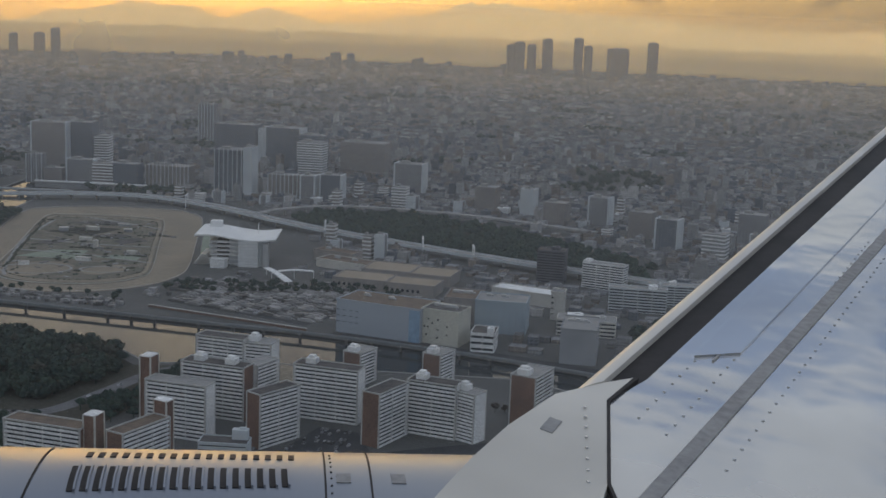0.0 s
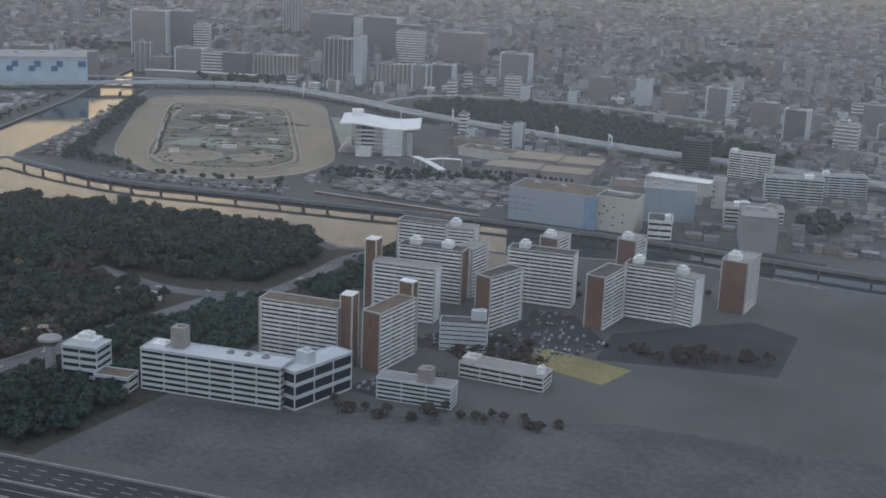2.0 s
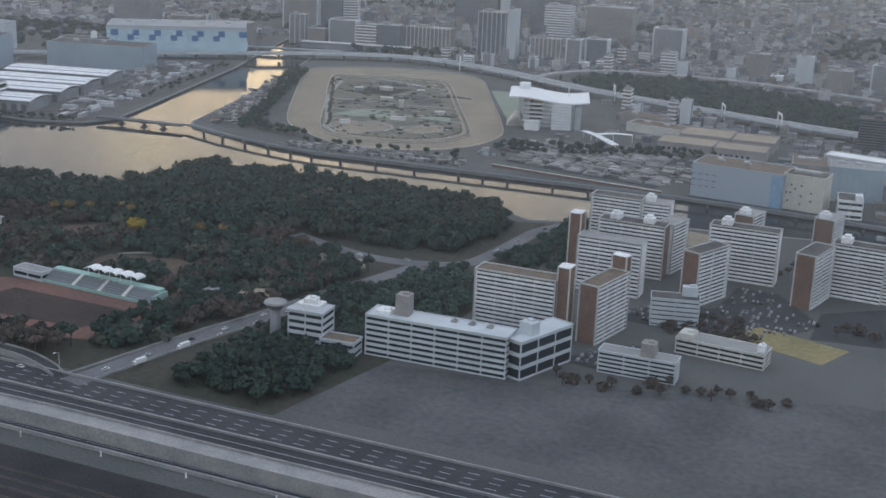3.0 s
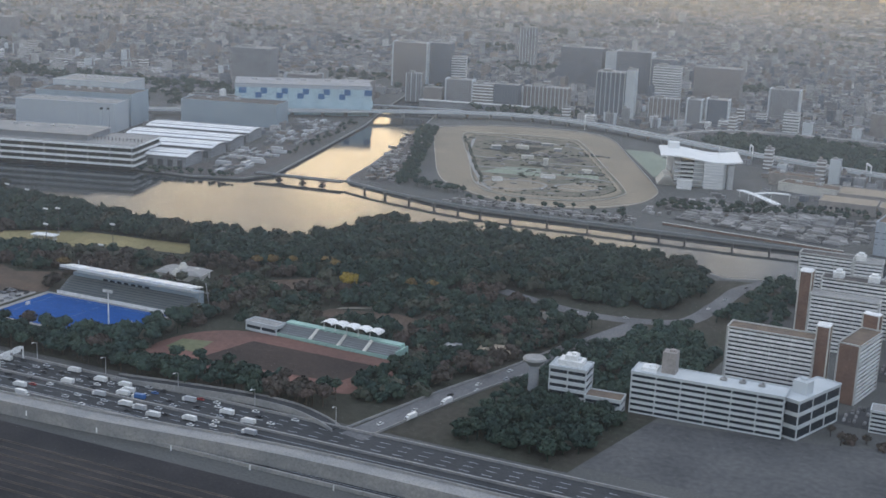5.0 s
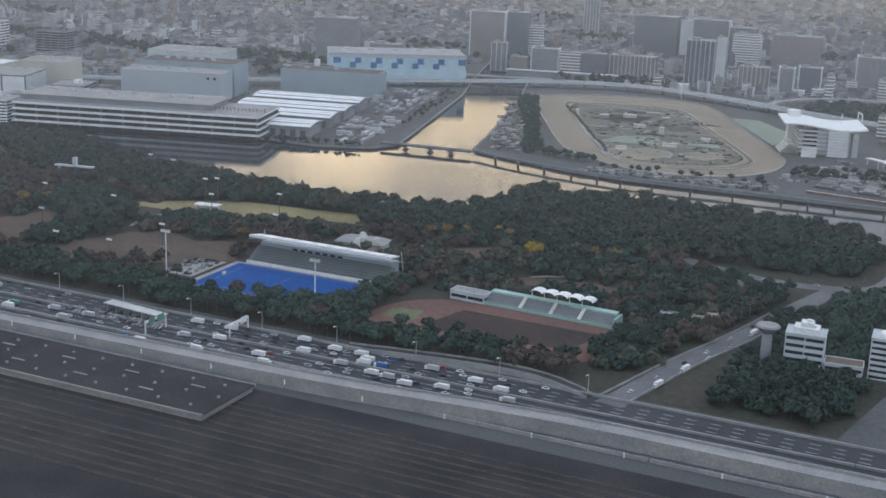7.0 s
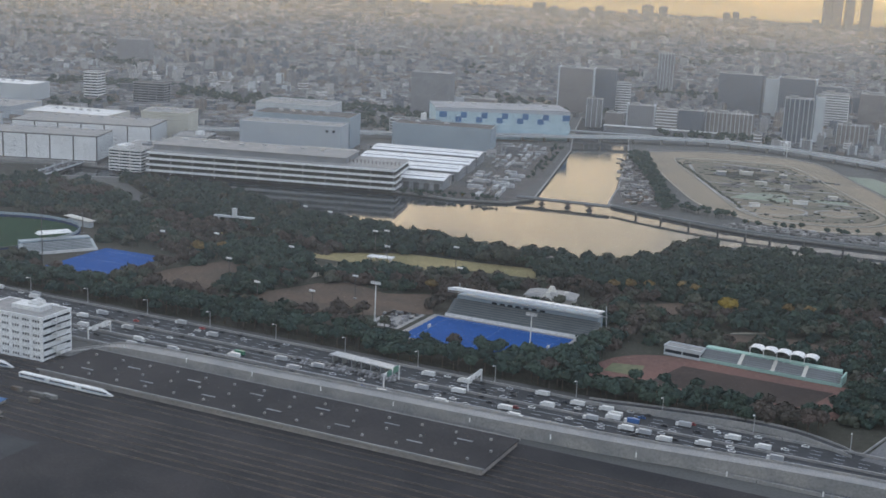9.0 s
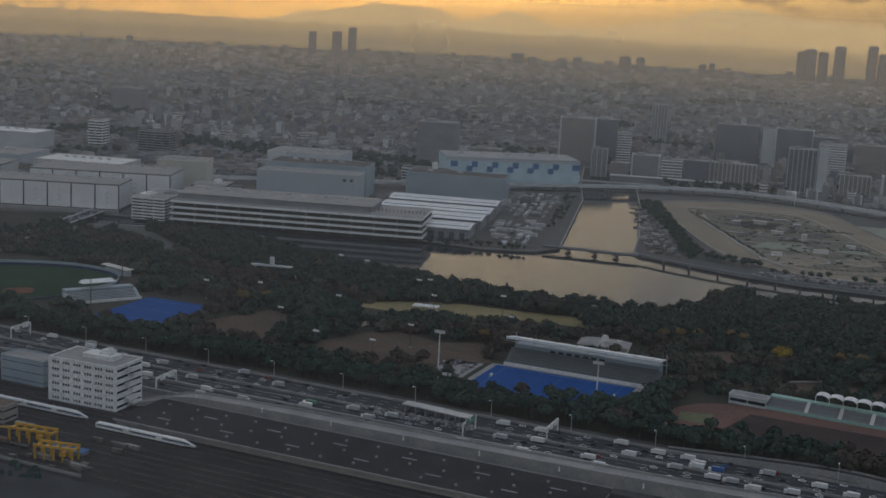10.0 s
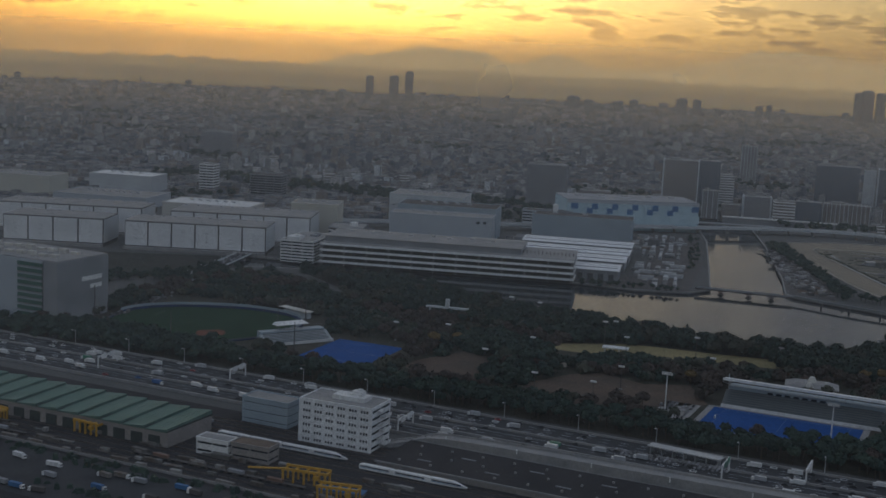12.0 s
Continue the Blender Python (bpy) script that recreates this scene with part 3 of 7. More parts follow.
apartment(-209, 469, 12, 10, 20, 4, ("white", "white"), "concrete", None, 1, label="pale apartment wing with deep white balconies")
apartment(-175, 408, 20, 7.5, 20.5, 68, ("brown", "white"), "roofdark", None, 0, label="white apartment wing with brown tiled end")
apartment(-167, 442, 27, 8.5, 21.5, 0, ("white", "white"), "roofdark", None, 1, label="long white apartment slab over a car park")
apartment(-138, 427, 20, 8, 20.5, 77, ("brown", "white"), "roofdark", None, 0, label="white apartment wing with brown tiled end")
apartment(-123, 441, 20, 8.5, 21, -4, ("white", "white"), "roofdark", None, 1, label="long white apartment slab over a car park")
apartment(-109, 440, 10, 8, 19, -20, ("white", "white"), "concrete", None, 1, label="stepped white apartment wing")
apartment(-92, 470, 18, 11, 21, 80, ("brown", "white"), "concrete", None, 1, label="pale apartment slab with broad brown end wall")
apartment(-174, 494, 13, 9, 14.5, 78, ("brown", "white"), "concrete", None, 1, 10, "small pale apartment tower beside the canal")
apartment(-142, 506, 13, 9, 14.5, 78, ("brown", "white"), "concrete", None, 1, 10, "small pale apartment tower beside the canal")


def banded(name, x, y, w, d, h, rot, floors, label, wall="white", roof="concrete", band=0.55, extras=(), category="building", group="", sides=True):
    """A block with rows of windows between solid bands on all its faces, and boxes on its roof."""
    t = thing(name, x, y, 0, rot, label, category, group)
    s = h / floors
    part("wall", Geo().box(0, 0, 0, w - 0.5, d - 0.5, h - 0.1), MAT["glass"], t)
    for k in range(floors + 1):
        z0, z1 = (k * s - s * band / 2, k * s + s * band / 2)
        z0, z1 = max(z0, 0), min(z1, h)
        part("floor_band", Geo().box(0, 0, z0, w, d, z1 - z0), MAT[wall], t)
    pillar = shared(MESHES, ("pillar", wall, h), lambda: Geo().box(0, 0, 0, 0.35, 0.35, h).mesh("pillar", [MAT[wall]]))
    n = max(int(w / 7), 2)
    for k in range(n + 1):
        place("pillar", pillar, t, -w / 2 + 0.2 + k * (w - 0.4) / n, -d / 2 + 0.2, 0)
    n = max(int(d / 7), 1)
    for k in range(1, n + 1):
        place("pillar", pillar, t, w / 2 - 0.2, -d / 2 + 0.2 + k * (d - 0.4) / n, 0)
    part("roof", Geo().box(0, 0, h, w - 0.3, d - 0.3, 0.15), MAT[roof], t)
    g = Geo()
    for a, b, c, e in ((0, -d / 2, w, 0.3), (0, d / 2, w, 0.3), (-w / 2, 0, 0.3, d), (w / 2, 0, 0.3, d)):
        g.box(a, b, h - 0.05, c, e, 0.55)
    part("parapet", g, MAT[wall], t)
    for ex, ey, ew, ed, eh, em in extras:
        part("roof_room", Geo().box(ex, ey, h + 0.1, ew, ed, eh).box(ex + ew * 0.15, ey, h + eh + 0.1, ew * 0.4, ed * 0.4, 0.7), MAT[em], t)
    return t


# long school-like block with a wing, and its neighbours
banded("school_building", -237, 301.5, 48, 10, 13.5, 2, 7, "long pale school block with rows of dark windows", "palewall", "palewall", 0.5, ((-13, 1, 4.5, 4.5, 7, "brownplain"), (-19, 0, 5, 5, 1.2, "white"), (4, 2, 2, 2, 0.6, "concrete"), (10, 2, 2, 2, 0.6, "concrete"), (16, 2, 2, 2, 0.6, "concrete")))
banded("school_wing", -208, 312, 26, 8.5, 12.5, 70, 3, "pale school wing with large glazed bays", "palewall", "palewall", 0.3, ((-4, 0, 4, 5, 4, "palewall"),))
banded("office_building", -281, 296.5, 12.5, 9.5, 12, 4, 5, "small pale office block with stepped rooftop", "palewall", "palewall", 0.5, ((0, 0.5, 8, 6, 1.8, "white"), (0, 0.5, 4, 4, 3.4, "white")))
banded("annex_building", -268, 293, 12, 7, 5, 4, 2, "low pale annex with brown flat roof", "palewall", "roofbrown", 0.6)
banded("lower_block", -177, 322, 25, 7, 7, 1, 5, "long low pale dwelling with balconied front", "palewall", "concrete", 0.5, ((3, 0, 4.5, 4.5, 4.5, "brownplain"),))
banded("school_building", -156, 351, 30, 9, 5, -5, 3, "low white school building with flat roof", "offwhite", "concrete", 0.5, ((13, -1, 2.5, 2.5, 2.5, "white"), (-12, 0, 5, 6, 1.6, "offwhite")))
banded("small_block", -178.5, 376, 17, 8, 10, 14, 6, "small pale block with dark flat roof", "palewall", "roofdark", 0.72, ((5, 2.5, 5.5, 3, 3.5, "palewall"),))


# ---- warehouses and works across the canal ----
def shed(name, x, y, w, d, h, rot, label, wall, roof="concrete", ribs=0, rows=(), dark_end=None, category="warehouse", plant=2):
    """A big plain block with panel joints, parapet, roof plant and rows of small openings."""
    t = thing(name, x, y, 0, rot, label, category)
    part("wall", Geo().box(0, 0, 0, w, d, h), MAT[wall], t)
    part("roof", Geo().box(0, 0, h, w - 0.8, d - 0.8, 0.15), MAT[roof], t)
    g = Geo()
    for a, b, c, e in ((0, -d / 2, w + 0.2, 0.4), (0, d / 2, w + 0.2, 0.4), (-w / 2, 0, 0.4, d + 0.2), (w / 2, 0, 0.4, d + 0.2)):
        g.box(a, b, h - 0.3, c, e, 0.9)
    part("parapet", g, MAT[wall], t)
    for k in range(ribs):
        part("panel_joint", Geo().box(-w / 2 + (k + 0.5) * w / ribs, -d / 2 - 0.06, 0, 0.16, 0.14, h), MAT["grey"], t)
    for u, z, n, ww, hh in rows:
        for k in range(n):
            part("window", Geo().box(-w / 2 + u + k * (ww * 2.2), -d / 2 - 0.03, z, ww, 0.1, hh), MAT["glass"], t)
    if dark_end:
        part("end_panel", Geo().box(w / 2 - 3, -d / 2 - 0.04, 0, 5.8, 0.1, h - 0.4), MAT[dark_end], t)
    for k in range(plant):
        part("roof_unit", Geo().box(-w * 0.3 + k * w * 0.6 / max(plant, 1), d * 0.15, h + 0.15, 2.6, 2.0, 1.2).box(-w * 0.3 + k * w * 0.6 / max(plant, 1) + 2.2, d * 0.1, h + 0.15, 1.2, 1.2, 0.8), MAT["steel"], t)
    return t


shed("warehouse", -193, 582, 46, 24, 16.5, -6, "blue-grey windowless canal warehouse with brown roof", "warehouseblue", "roofbrown", 0, [(1.0, z, 4, 1.6, 0.3) for z in (5.5, 8.5, 11.5)], "bluepanel")
shed("factory", -161, 577, 20, 15, 17, -7, "cream factory block with scattered small windows", "blockgrey", "roofdark", 0, [(3, 4, 1, 0.8, 0.8), (6, 10, 1, 0.8, 0.8), (9, 7, 1, 0.8, 0.8), (9, 12, 1, 0.8, 0.8), (4, 12, 1, 0.8, 0.8), (14, 5, 1, 0.8, 0.8), (14, 9, 1, 0.8, 0.8), (2, 8, 2, 0.8, 0.8), (9, 3, 1, 0.8, 0.8)], category="factory", plant=4)
banded("office_building", -140, 573, 11.5, 16, 9, 8, 3, "small white works office with dark windows", "white", "roofdark", 0.6, ((3.5, -4, 3, 5, 2.5, "white"),))
shed("warehouse", -142, 614, 26, 20, 16.5, 8, "blue-glazed warehouse block with pale roof", "bluegrey", "concrete", 8, plant=2)
shed("warehouse", -167, 629, 18, 24, 13, 8, "brown works block with pipes on its roof", "brownplain", "roofbrown", 5, plant=4)
shed("warehouse", -94, 577, 17, 28, 16.5, 8, "dark grey canal warehouse with pale roof", "grey", "concrete", 0, plant=3)
shed("hall", -146, 684, 38, 14, 7, -10, "long hall with pale curved roof", "offwhite", "white", 0, plant=0)
shed("stair_block", -121, 652, 7, 10, 15, 5, "slim beige stair block by the works", "offwhite", "concrete", 0, [(1, z, 1, 1.2, 0.6) for z in (3, 6, 9, 12)], plant=1)
banded("tower_block", -146, 748, 17, 14, 19.5, 4, 12, "dark brown tower block behind the works", "darkbrick", "roofdark", 0.6, ((2, 0, 5, 5, 2, "darkbrick"),))
banded("apartment_building", -112, 742, 26, 9, 15, -8, 10, "white flats with pale end wall", "white", "concrete", 0.5, ((-11, 0, 4, 8, 1.5, "white"),))
banded("apartment_building", -84, 690, 32, 10, 13, 8, 8, "grey-white flats in long rows", "palewall", "concrete", 0.5, ((8, 0, 5, 5, 2, "white"),))
banded("apartment_building", -60, 715, 30, 10, 12, 14, 8, "grey-white flats in long rows", "palewall", "concrete", 0.5, ((-8, 0, 4, 4, 2, "white"),))
banded("office_building", -100, 625, 30, 14, 8, 8, 4, "low office with rows of dark windows", "offwhite", "concrete", 0.55, ((-6, 0, 8, 6, 2, "white"), (7, 1, 5, 4, 1.4, "steel")))
for k, (x, y, w, d) in enumerate(((-243, 680, 32, 22), (-211, 677, 29, 20), (-238, 713, 30, 26), (-209, 709, 25, 24))):
    shed("depot_hall", x, y, w, d, 6.0 + 0.4 * (k % 2), 2, "low depot hall with broad tan roof", "brownplain", "rooftan", 0, [(1, 2, int(w / 4), 1.4, 1.6)], plant=0, category="depot")

# ---- works on the far bank: bands, vaults and bays ----
t = thing("parking_building", -720, 513, 0, 15.6, "long white-banded parking and office building on the quay", "building")
L, D = 160.0, 46.0
# matte near-black wall: the shade of the deck gaps is put into its colour
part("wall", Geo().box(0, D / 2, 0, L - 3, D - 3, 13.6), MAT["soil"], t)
for k in range(4):
    o = part("deck_band", Geo().box(0, D / 2, 1.6 + k * 3.7, L - k * 0.5, D, 1.25), MAT["brightwhite"], t)
    part("shadow_gap", Geo().box(0, D / 2, 2.85 + k * 3.7, L - 1.2, D - 1.2, 0.1), MAT["concrete"], o)
for k in range(12):
    part("column", Geo().box(-L / 2 + 2 + k * (L - 4) / 11, 1.1, 0, 0.5, 0.5, 13), MAT["concrete"], t)
part("upper_storey", Geo().box(-16, D / 2 + 3, 13.8, L - 36, D - 12, 3.6), MAT["grey"], t)
part("upper_roof", Geo().box(-16, D / 2 + 3, 17.4, L - 34, D - 10, 0.4), MAT["concrete"], t)
part("roof_edge", Geo().box(-62, D / 2 + 18, 17.8, 32, 2.4, 0.5), MAT["offwhite"], t)
part("roof_edge", Geo().box(28, D / 2 + 18, 17.8, 34, 2.4, 0.5), MAT["offwhite"], t)
for k in range(9):
    part("roof_unit", Geo().box(-80 + k * 13 + (k % 3), D / 2 + 6 + 4 * (k % 2), 17.8, 3, 2, 0.7 + 0.3 * (k % 3)), MAT["steel"], t)
for k in range(14):
    part("terrace_post", Geo().box(L / 2 - 2 - k * 2.4, D / 2 - 6, 13.8, 0.4, 0.4, 2.2), MAT["roofdark"], t)
for x, y, w in ((-655, 565, 62), (-668, 601, 74), (-676, 633, 76), (-686, 669, 78)):
    t = thing("market_shed", x, y, 0, 12.5, "long shed with low white ribbed metal roof", "shed", "white roofed sheds")
    part("wall", Geo().box(0, 0, 0, w - 2, 25, 6.6), MAT["grey"], t)
    arc = [(-14 + 28 * j / 12, 6.8 + 1.5 * math.sin(math.pi * j / 12)) for j in range(13)]
    ring = arc + [(v, z - 0.3) for v, z in reversed(arc)]
    o = part("vault_roof", Geo().hull([(-w / 2, v, z) for v, z in ring], [(w / 2, v, z) for v, z in ring]), MAT["brightwhite"], t)
    for e in (-8.5, -2.8, 2.8, 8.5):
        part("ridge_vent", Geo().box(0, e, 7.9 - abs(e) * 0.05, w - 3, 0.7, 0.5), MAT["grey"], o)
    for k in range(9):
        part("loading_door", Geo().box(-w / 2 + 5 + k * (w - 10) / 8, -12.6, 0, 3.4, 0.3, 4.2), MAT["gapgrey"], t)
shed("warehouse", -781, 641, 74, 26, 20, 17, "pale blue-grey warehouse with low plant on its roof", "palegrey", "concrete", 9, [(64, 16, 2, 2.2, 1.6)], plant=3)
shed("warehouse", -791, 675, 74, 34, 23, 16, "large slate-grey warehouse block", "bluegrey", "roofdark", 7, plant=5)
shed("warehouse", -706, 737, 76, 28, 17, 14, "grey ribbed warehouse with flat roof", "bluegrey", "roofdark", 20, plant=2)
shed("factory", -838, 740, 60, 40, 22, 14, "white works with stepped rooftop plant", "palewall", "concrete", 0, [(4, z, 10, 2, 1) for z in (5, 9, 13)], plant=6, category="factory")
banded("office_building", -748, 772, 40, 16, 14, 16, 6, "banded grey office among warehouses", "palewall", "roofdark", 0.5, ((6, 0, 4, 4, 5, "white"),))
t = thing("logistics_centre", -700, 828, 0, 32, "pale blue logistics warehouse with dark blue check pattern", "warehouse")
W, Dp, Hh = 110.0, 46.0, 24.0
part("wall", Geo().box(0, 0, 0, W, Dp, Hh), MAT["paleblue"], t)
part("roof", Geo().box(0, 0, Hh, W + 0.6, Dp + 0.6, 0.4), MAT["grey"], t)
part("roof_rim", Geo().box(0, -Dp / 2 + 0.2, Hh - 2.6, W + 0.8, 0.7, 2.8), MAT["palegrey"], t)
for k in range(7):
    u = -W / 2 + 4.5 + k * (W - 9) / 6
    part("blue_panel", Geo().box(u + 1.6, -Dp / 2 - 0.04, Hh - 7.5, 6 if k in (0, 6) else 5, 0.12, 4.6), MAT["blue"], t)
    if k not in (0, 6):
        part("blue_panel", Geo().box(u - 2.6, -Dp / 2 - 0.04, Hh - 11.0, 5, 0.12, 4.4), MAT["blue"], t)
    part("blue_panel", Geo().box(u + 2, -Dp / 2 - 0.03, Hh - 17.0, 7, 0.1, 6), MAT["paleblue2"], t)
for k in range(5):
    part("roof_unit", Geo().box(-40 + 20 * k, 6, Hh + 0.4, 5, 4, 1.6), MAT["steel"], t)


def bay_warehouse(x, y, w, d, h, rot, bays):
    t = thing("bay_warehouse", x, y, 0, rot, "long white warehouse of even bays with dark joints", "warehouse", "white bay warehouses")
    part("wall", Geo().box(0, 0, 0, w, d, h - 0.2), MAT["roofdark"], t)
    part("roof", Geo().box(0, 0, h - 0.2, w, d, 0.35), MAT["concrete"], t)
    for k in range(bays):
        b = part("bay", Geo().box(-w / 2 + (k + 0.5) * w / bays, -d / 2 - 0.2, 2.6, w / bays - 1.1, 0.6, h - 3.4), MAT["brightwhite"], t)
        for z in (6.5, 9.5, 12.5):
            part("vent", Geo().box(-w / 2 + (k + 0.5) * w / bays, -d / 2 - 0.52, z, 1.8, 0.1, 0.4), MAT["grey"], b)
    part("end_wall", Geo().box(w / 2 + 0.1, 0, 2.6, 0.4, d - 1, h - 3.4), MAT["palewall"], t)
    part("loading_dock", Geo().box(0, -d / 2 - 2.0, 0, w, 3.6, 2.0), MAT["concrete"], t)
    for k in range(bays * 2):
        part("roof_unit", Geo().box(-w / 2 + 3 + k * (w - 6) / (bays * 2 - 1), d * 0.3, h + 0.15, 2, 1.4, 0.8), MAT["steel"], t)
    return t


bay_warehouse(-888, 494, 92, 32, 18.5, 22, 6)
bay_warehouse(-974, 459, 66, 32, 18.5, 22, 4)
bay_warehouse(-890, 550, 96, 40, 20, 22, 6)
bay_warehouse(-1000, 505, 100, 34, 20, 22, 6)
shed("warehouse", -868, 610, 34, 30, 23, 22, "tall cream warehouse block", "blockgrey", "concrete", 0, plant=3)
banded("office_building", -816, 510, 22, 42, 13.5, 12, 7, "white office block with rows of balconies by the bridge", "white", "concrete", 0.55, ((-4, -12, 8, 10, 2, "white"), (3, 6, 5, 8, 1.4, "grey")))
banded("office_building", -828, 585, 24, 26, 12, 20, 6, "grey glazed office with white frame", "grey", "concrete", 0.35, ((4, 0, 5, 5, 2.5, "white"),))
banded("white_tower", -1094, 795, 14, 16, 23, 15, 9, "white office tower with square windows", "white", "concrete", 0.5)
banded("glass_office", -1032, 800, 30, 16, 18, 15, 8, "dark blue glazed office block", "grey", "roofdark", 0.3)
shed("factory", -1140, 735, 60, 34, 14, 14, "white works with flat roof", "palewall", "white", 0, plant=4, category="factory")
shed("factory", -1190, 660, 60, 34, 15, 14, "cream works block with flat roof", "blockgrey", "concrete", 0, plant=4, category="factory")
shed("factory", -1080, 640, 80, 50, 9, 14, "low works hall with many roof vents", "palegrey", "concrete", 0, plant=8, category="factory")
shed("factory", -980, 640, 70, 40, 10, 14, "low works hall with pale roof", "offwhite", "white", 0, plant=6, category="factory")

# ---- beside the highway ----
t = banded("office_building", -603, 179.5, 27, 15, 15, 2, 6, "white six-storey roadside office with small square windows", "brightwhite", "concrete", 0.62, ((2, 1, 12, 6, 1.6, "white"), (4, 2, 4, 3, 3.0, "white")))
for k in range(6):
    part("stair_landing", Geo().box(14.4, 2 - 2 * (k % 2), 1.2 + 2.4 * k, 2.2, 5, 0.3).box(15.4, 2 - 2 * (k % 2), 1.5 + 2.4 * k, 0.15, 5, 0.8), MAT["white"], t)
for k in range(7):
    part("window_pier", Geo().box(-13.1 + k * 4.37, -7.4, 0, 1.5, 0.3, 15), MAT["brightwhite"], t)
for k in range(6):
    for j in range(2):
        part("window_pier", Geo().box(-13.1 + k * 4.37 + 1.65 + j * 1.05, -7.42, 0, 0.3, 0.2, 15), MAT["brightwhite"], t)
t = thing("distribution_tower", -835, 281, 0, 0, "large grey windowless block with green glazed corner", "building")
part("wall", Geo().box(-4, 0, 0, 54, 36, 29), MAT["palegrey"], t)
part("side_wall", Geo().box(27, 0, 0, 9, 36, 29), MAT["grey"], t)
part("roof", Geo().box(0, 0, 29, 62, 35, 0.5), MAT["concrete"], t)
for k in range(9):
    part("green_glazing", Geo().box(15, -18.1, 2 + k * 3, 15, 0.4, 1.7), MAT["greenglass"], t)
    part("glazing_rail", Geo().box(15, -18.2, 1.5 + k * 3, 15.4, 0.5, 0.35), MAT["grey"], t)
for k in range(16):
    part("roof_unit", Geo().box(-26 + (k % 8) * 7, -10 + 14 * (k // 8), 29.5, 4.2, 2.4, 1.3 + 0.4 * (k % 3)), MAT["offwhite"], t)
part("sign_board", Geo().box(31.6, 6, 18, 0.2, 14, 2.2).box(31.6, 9, 14, 0.2, 8, 2.0), MAT["white"], t, "white sign with unreadable lettering")
MAT["greenroof"] = paint("green_sheet_roof", (0.12, 0.195, 0.165), (0.09, 0.155, 0.13), scale=0.12, rough=0.6)
MAT["gutter"] = paint("dark_gutter", (0.05, 0.065, 0.06), (0.04, 0.05, 0.05), scale=0.3, rough=0.8)
t = thing("train_shed", -722, 153, 0, 0, "long train shed with green saw-tooth roof", "shed")
part("wall", Geo().box(0, 0, 0, 148, 25, 5.2), MAT["brownplain"], t)
for k in range(16):
    x = -74 + k * 9.25
    o = part("roof_bay", Geo().hull([(x, -13, 5.2), (x + 9.0, -13, 5.2), (x + 9.0, 13, 5.2), (x, 13, 5.2)], [(x, -13, 5.4), (x + 9.0, -13, 6.3), (x + 9.0, 13, 7.0), (x, 13, 6.2)]), MAT["greenroof"], t)
    part("valley_gutter", Geo().box(x + 9.1, 0, 5.2, 0.5, 25.6, 0.5), MAT["gutter"], o)
    for q in range(4):
        part("roof_seam", Geo().hull([(x + 1.5 + q * 2, -12.8, 5.5), (x + 1.62 + q * 2, -12.8, 5.5), (x + 1.62 + q * 2, 12.8, 6.2), (x + 1.5 + q * 2, 12.8, 6.2)], [(x + 1.5 + q * 2, -12.8, 5.66 + 0.2 * q), (x + 1.62 + q * 2, -12.8, 5.66 + 0.2 * q), (x + 1.62 + q * 2, 12.8, 6.44 + 0.18 * q), (x + 1.5 + q * 2, 12.8, 6.44 + 0.18 * q)]), MAT["green"], o)
for k in range(20):
    part("shed_door", Geo().box(-70 + k * 7.3, -12.6, 0, 4.6, 0.3, 3.6), MAT["gutter"], t)
banded("blue_block", -636, 185, 19, 9, 9, 0, 3, "plain blue-grey roadside block", "bluegrey", "concrete", 0.9)
banded("depot_office", -631.5, 145, 12, 6, 5.2, 3, 2, "small white depot office in the yard", "white", "concrete", 0.7)
banded("depot_office", -618, 147, 14, 7, 5.2, 3, 2, "small tan depot office in the yard", "brownplain", "roofbrown", 0.75)

# ---- sports grounds in the park ----
MAT["darkseat"] = paint("dark_seats", (0.1, 0.12, 0.13), (0.08, 0.1, 0.11), scale=0.3, rough=0.7)
# kept dark for the hockey tiers: their roof's shade is put into this grey
MAT["standgrey"] = paint("stand_concrete", (0.2, 0.215, 0.22), (0.17, 0.185, 0.19), scale=0.2, rough=0.85)
MAT["clay"] = paint("red_clay", (0.2, 0.075, 0.052), (0.1, 0.06, 0.04), scale=0.16, rough=0.9, spec=0.08)
MAT["navy"] = paint("navy_padding", (0.02, 0.05, 0.14), (0.02, 0.04, 0.1), scale=0.2, rough=0.8)
def beam(parent, name, a, b, r, mat, n=6):
    return part(name, Geo().tube(a, b, r, n), MAT[mat], parent)


t = thing("hockey_pitch", -474.5, 285, 0.05, 0, "bright blue artificial hockey pitch in the park", "sports pitch")
part("turf_border", Geo().box(0, 0, 0, 62, 37, 0.05), MAT["concrete"], t)
part("turf", Geo().box(0, 0, 0.05, 57, 33, 0.06), MAT["pitch"], t)
for x in (-24, 0, 24):
    part("pitch_line", Geo().box(x, 0, 0.11, 0.05, 29, 0.03), MAT["bluepanel"], t)
for y in (-14.5, 14.5):
    part("pitch_line", Geo().box(0, y, 0.11, 48, 0.06, 0.03), MAT["bluepanel"], t)
for x in (-24.5, 24.5):
    part("goal", Geo().box(x, 0, 0.1, 0.5, 2, 1.1), MAT["white"], t)


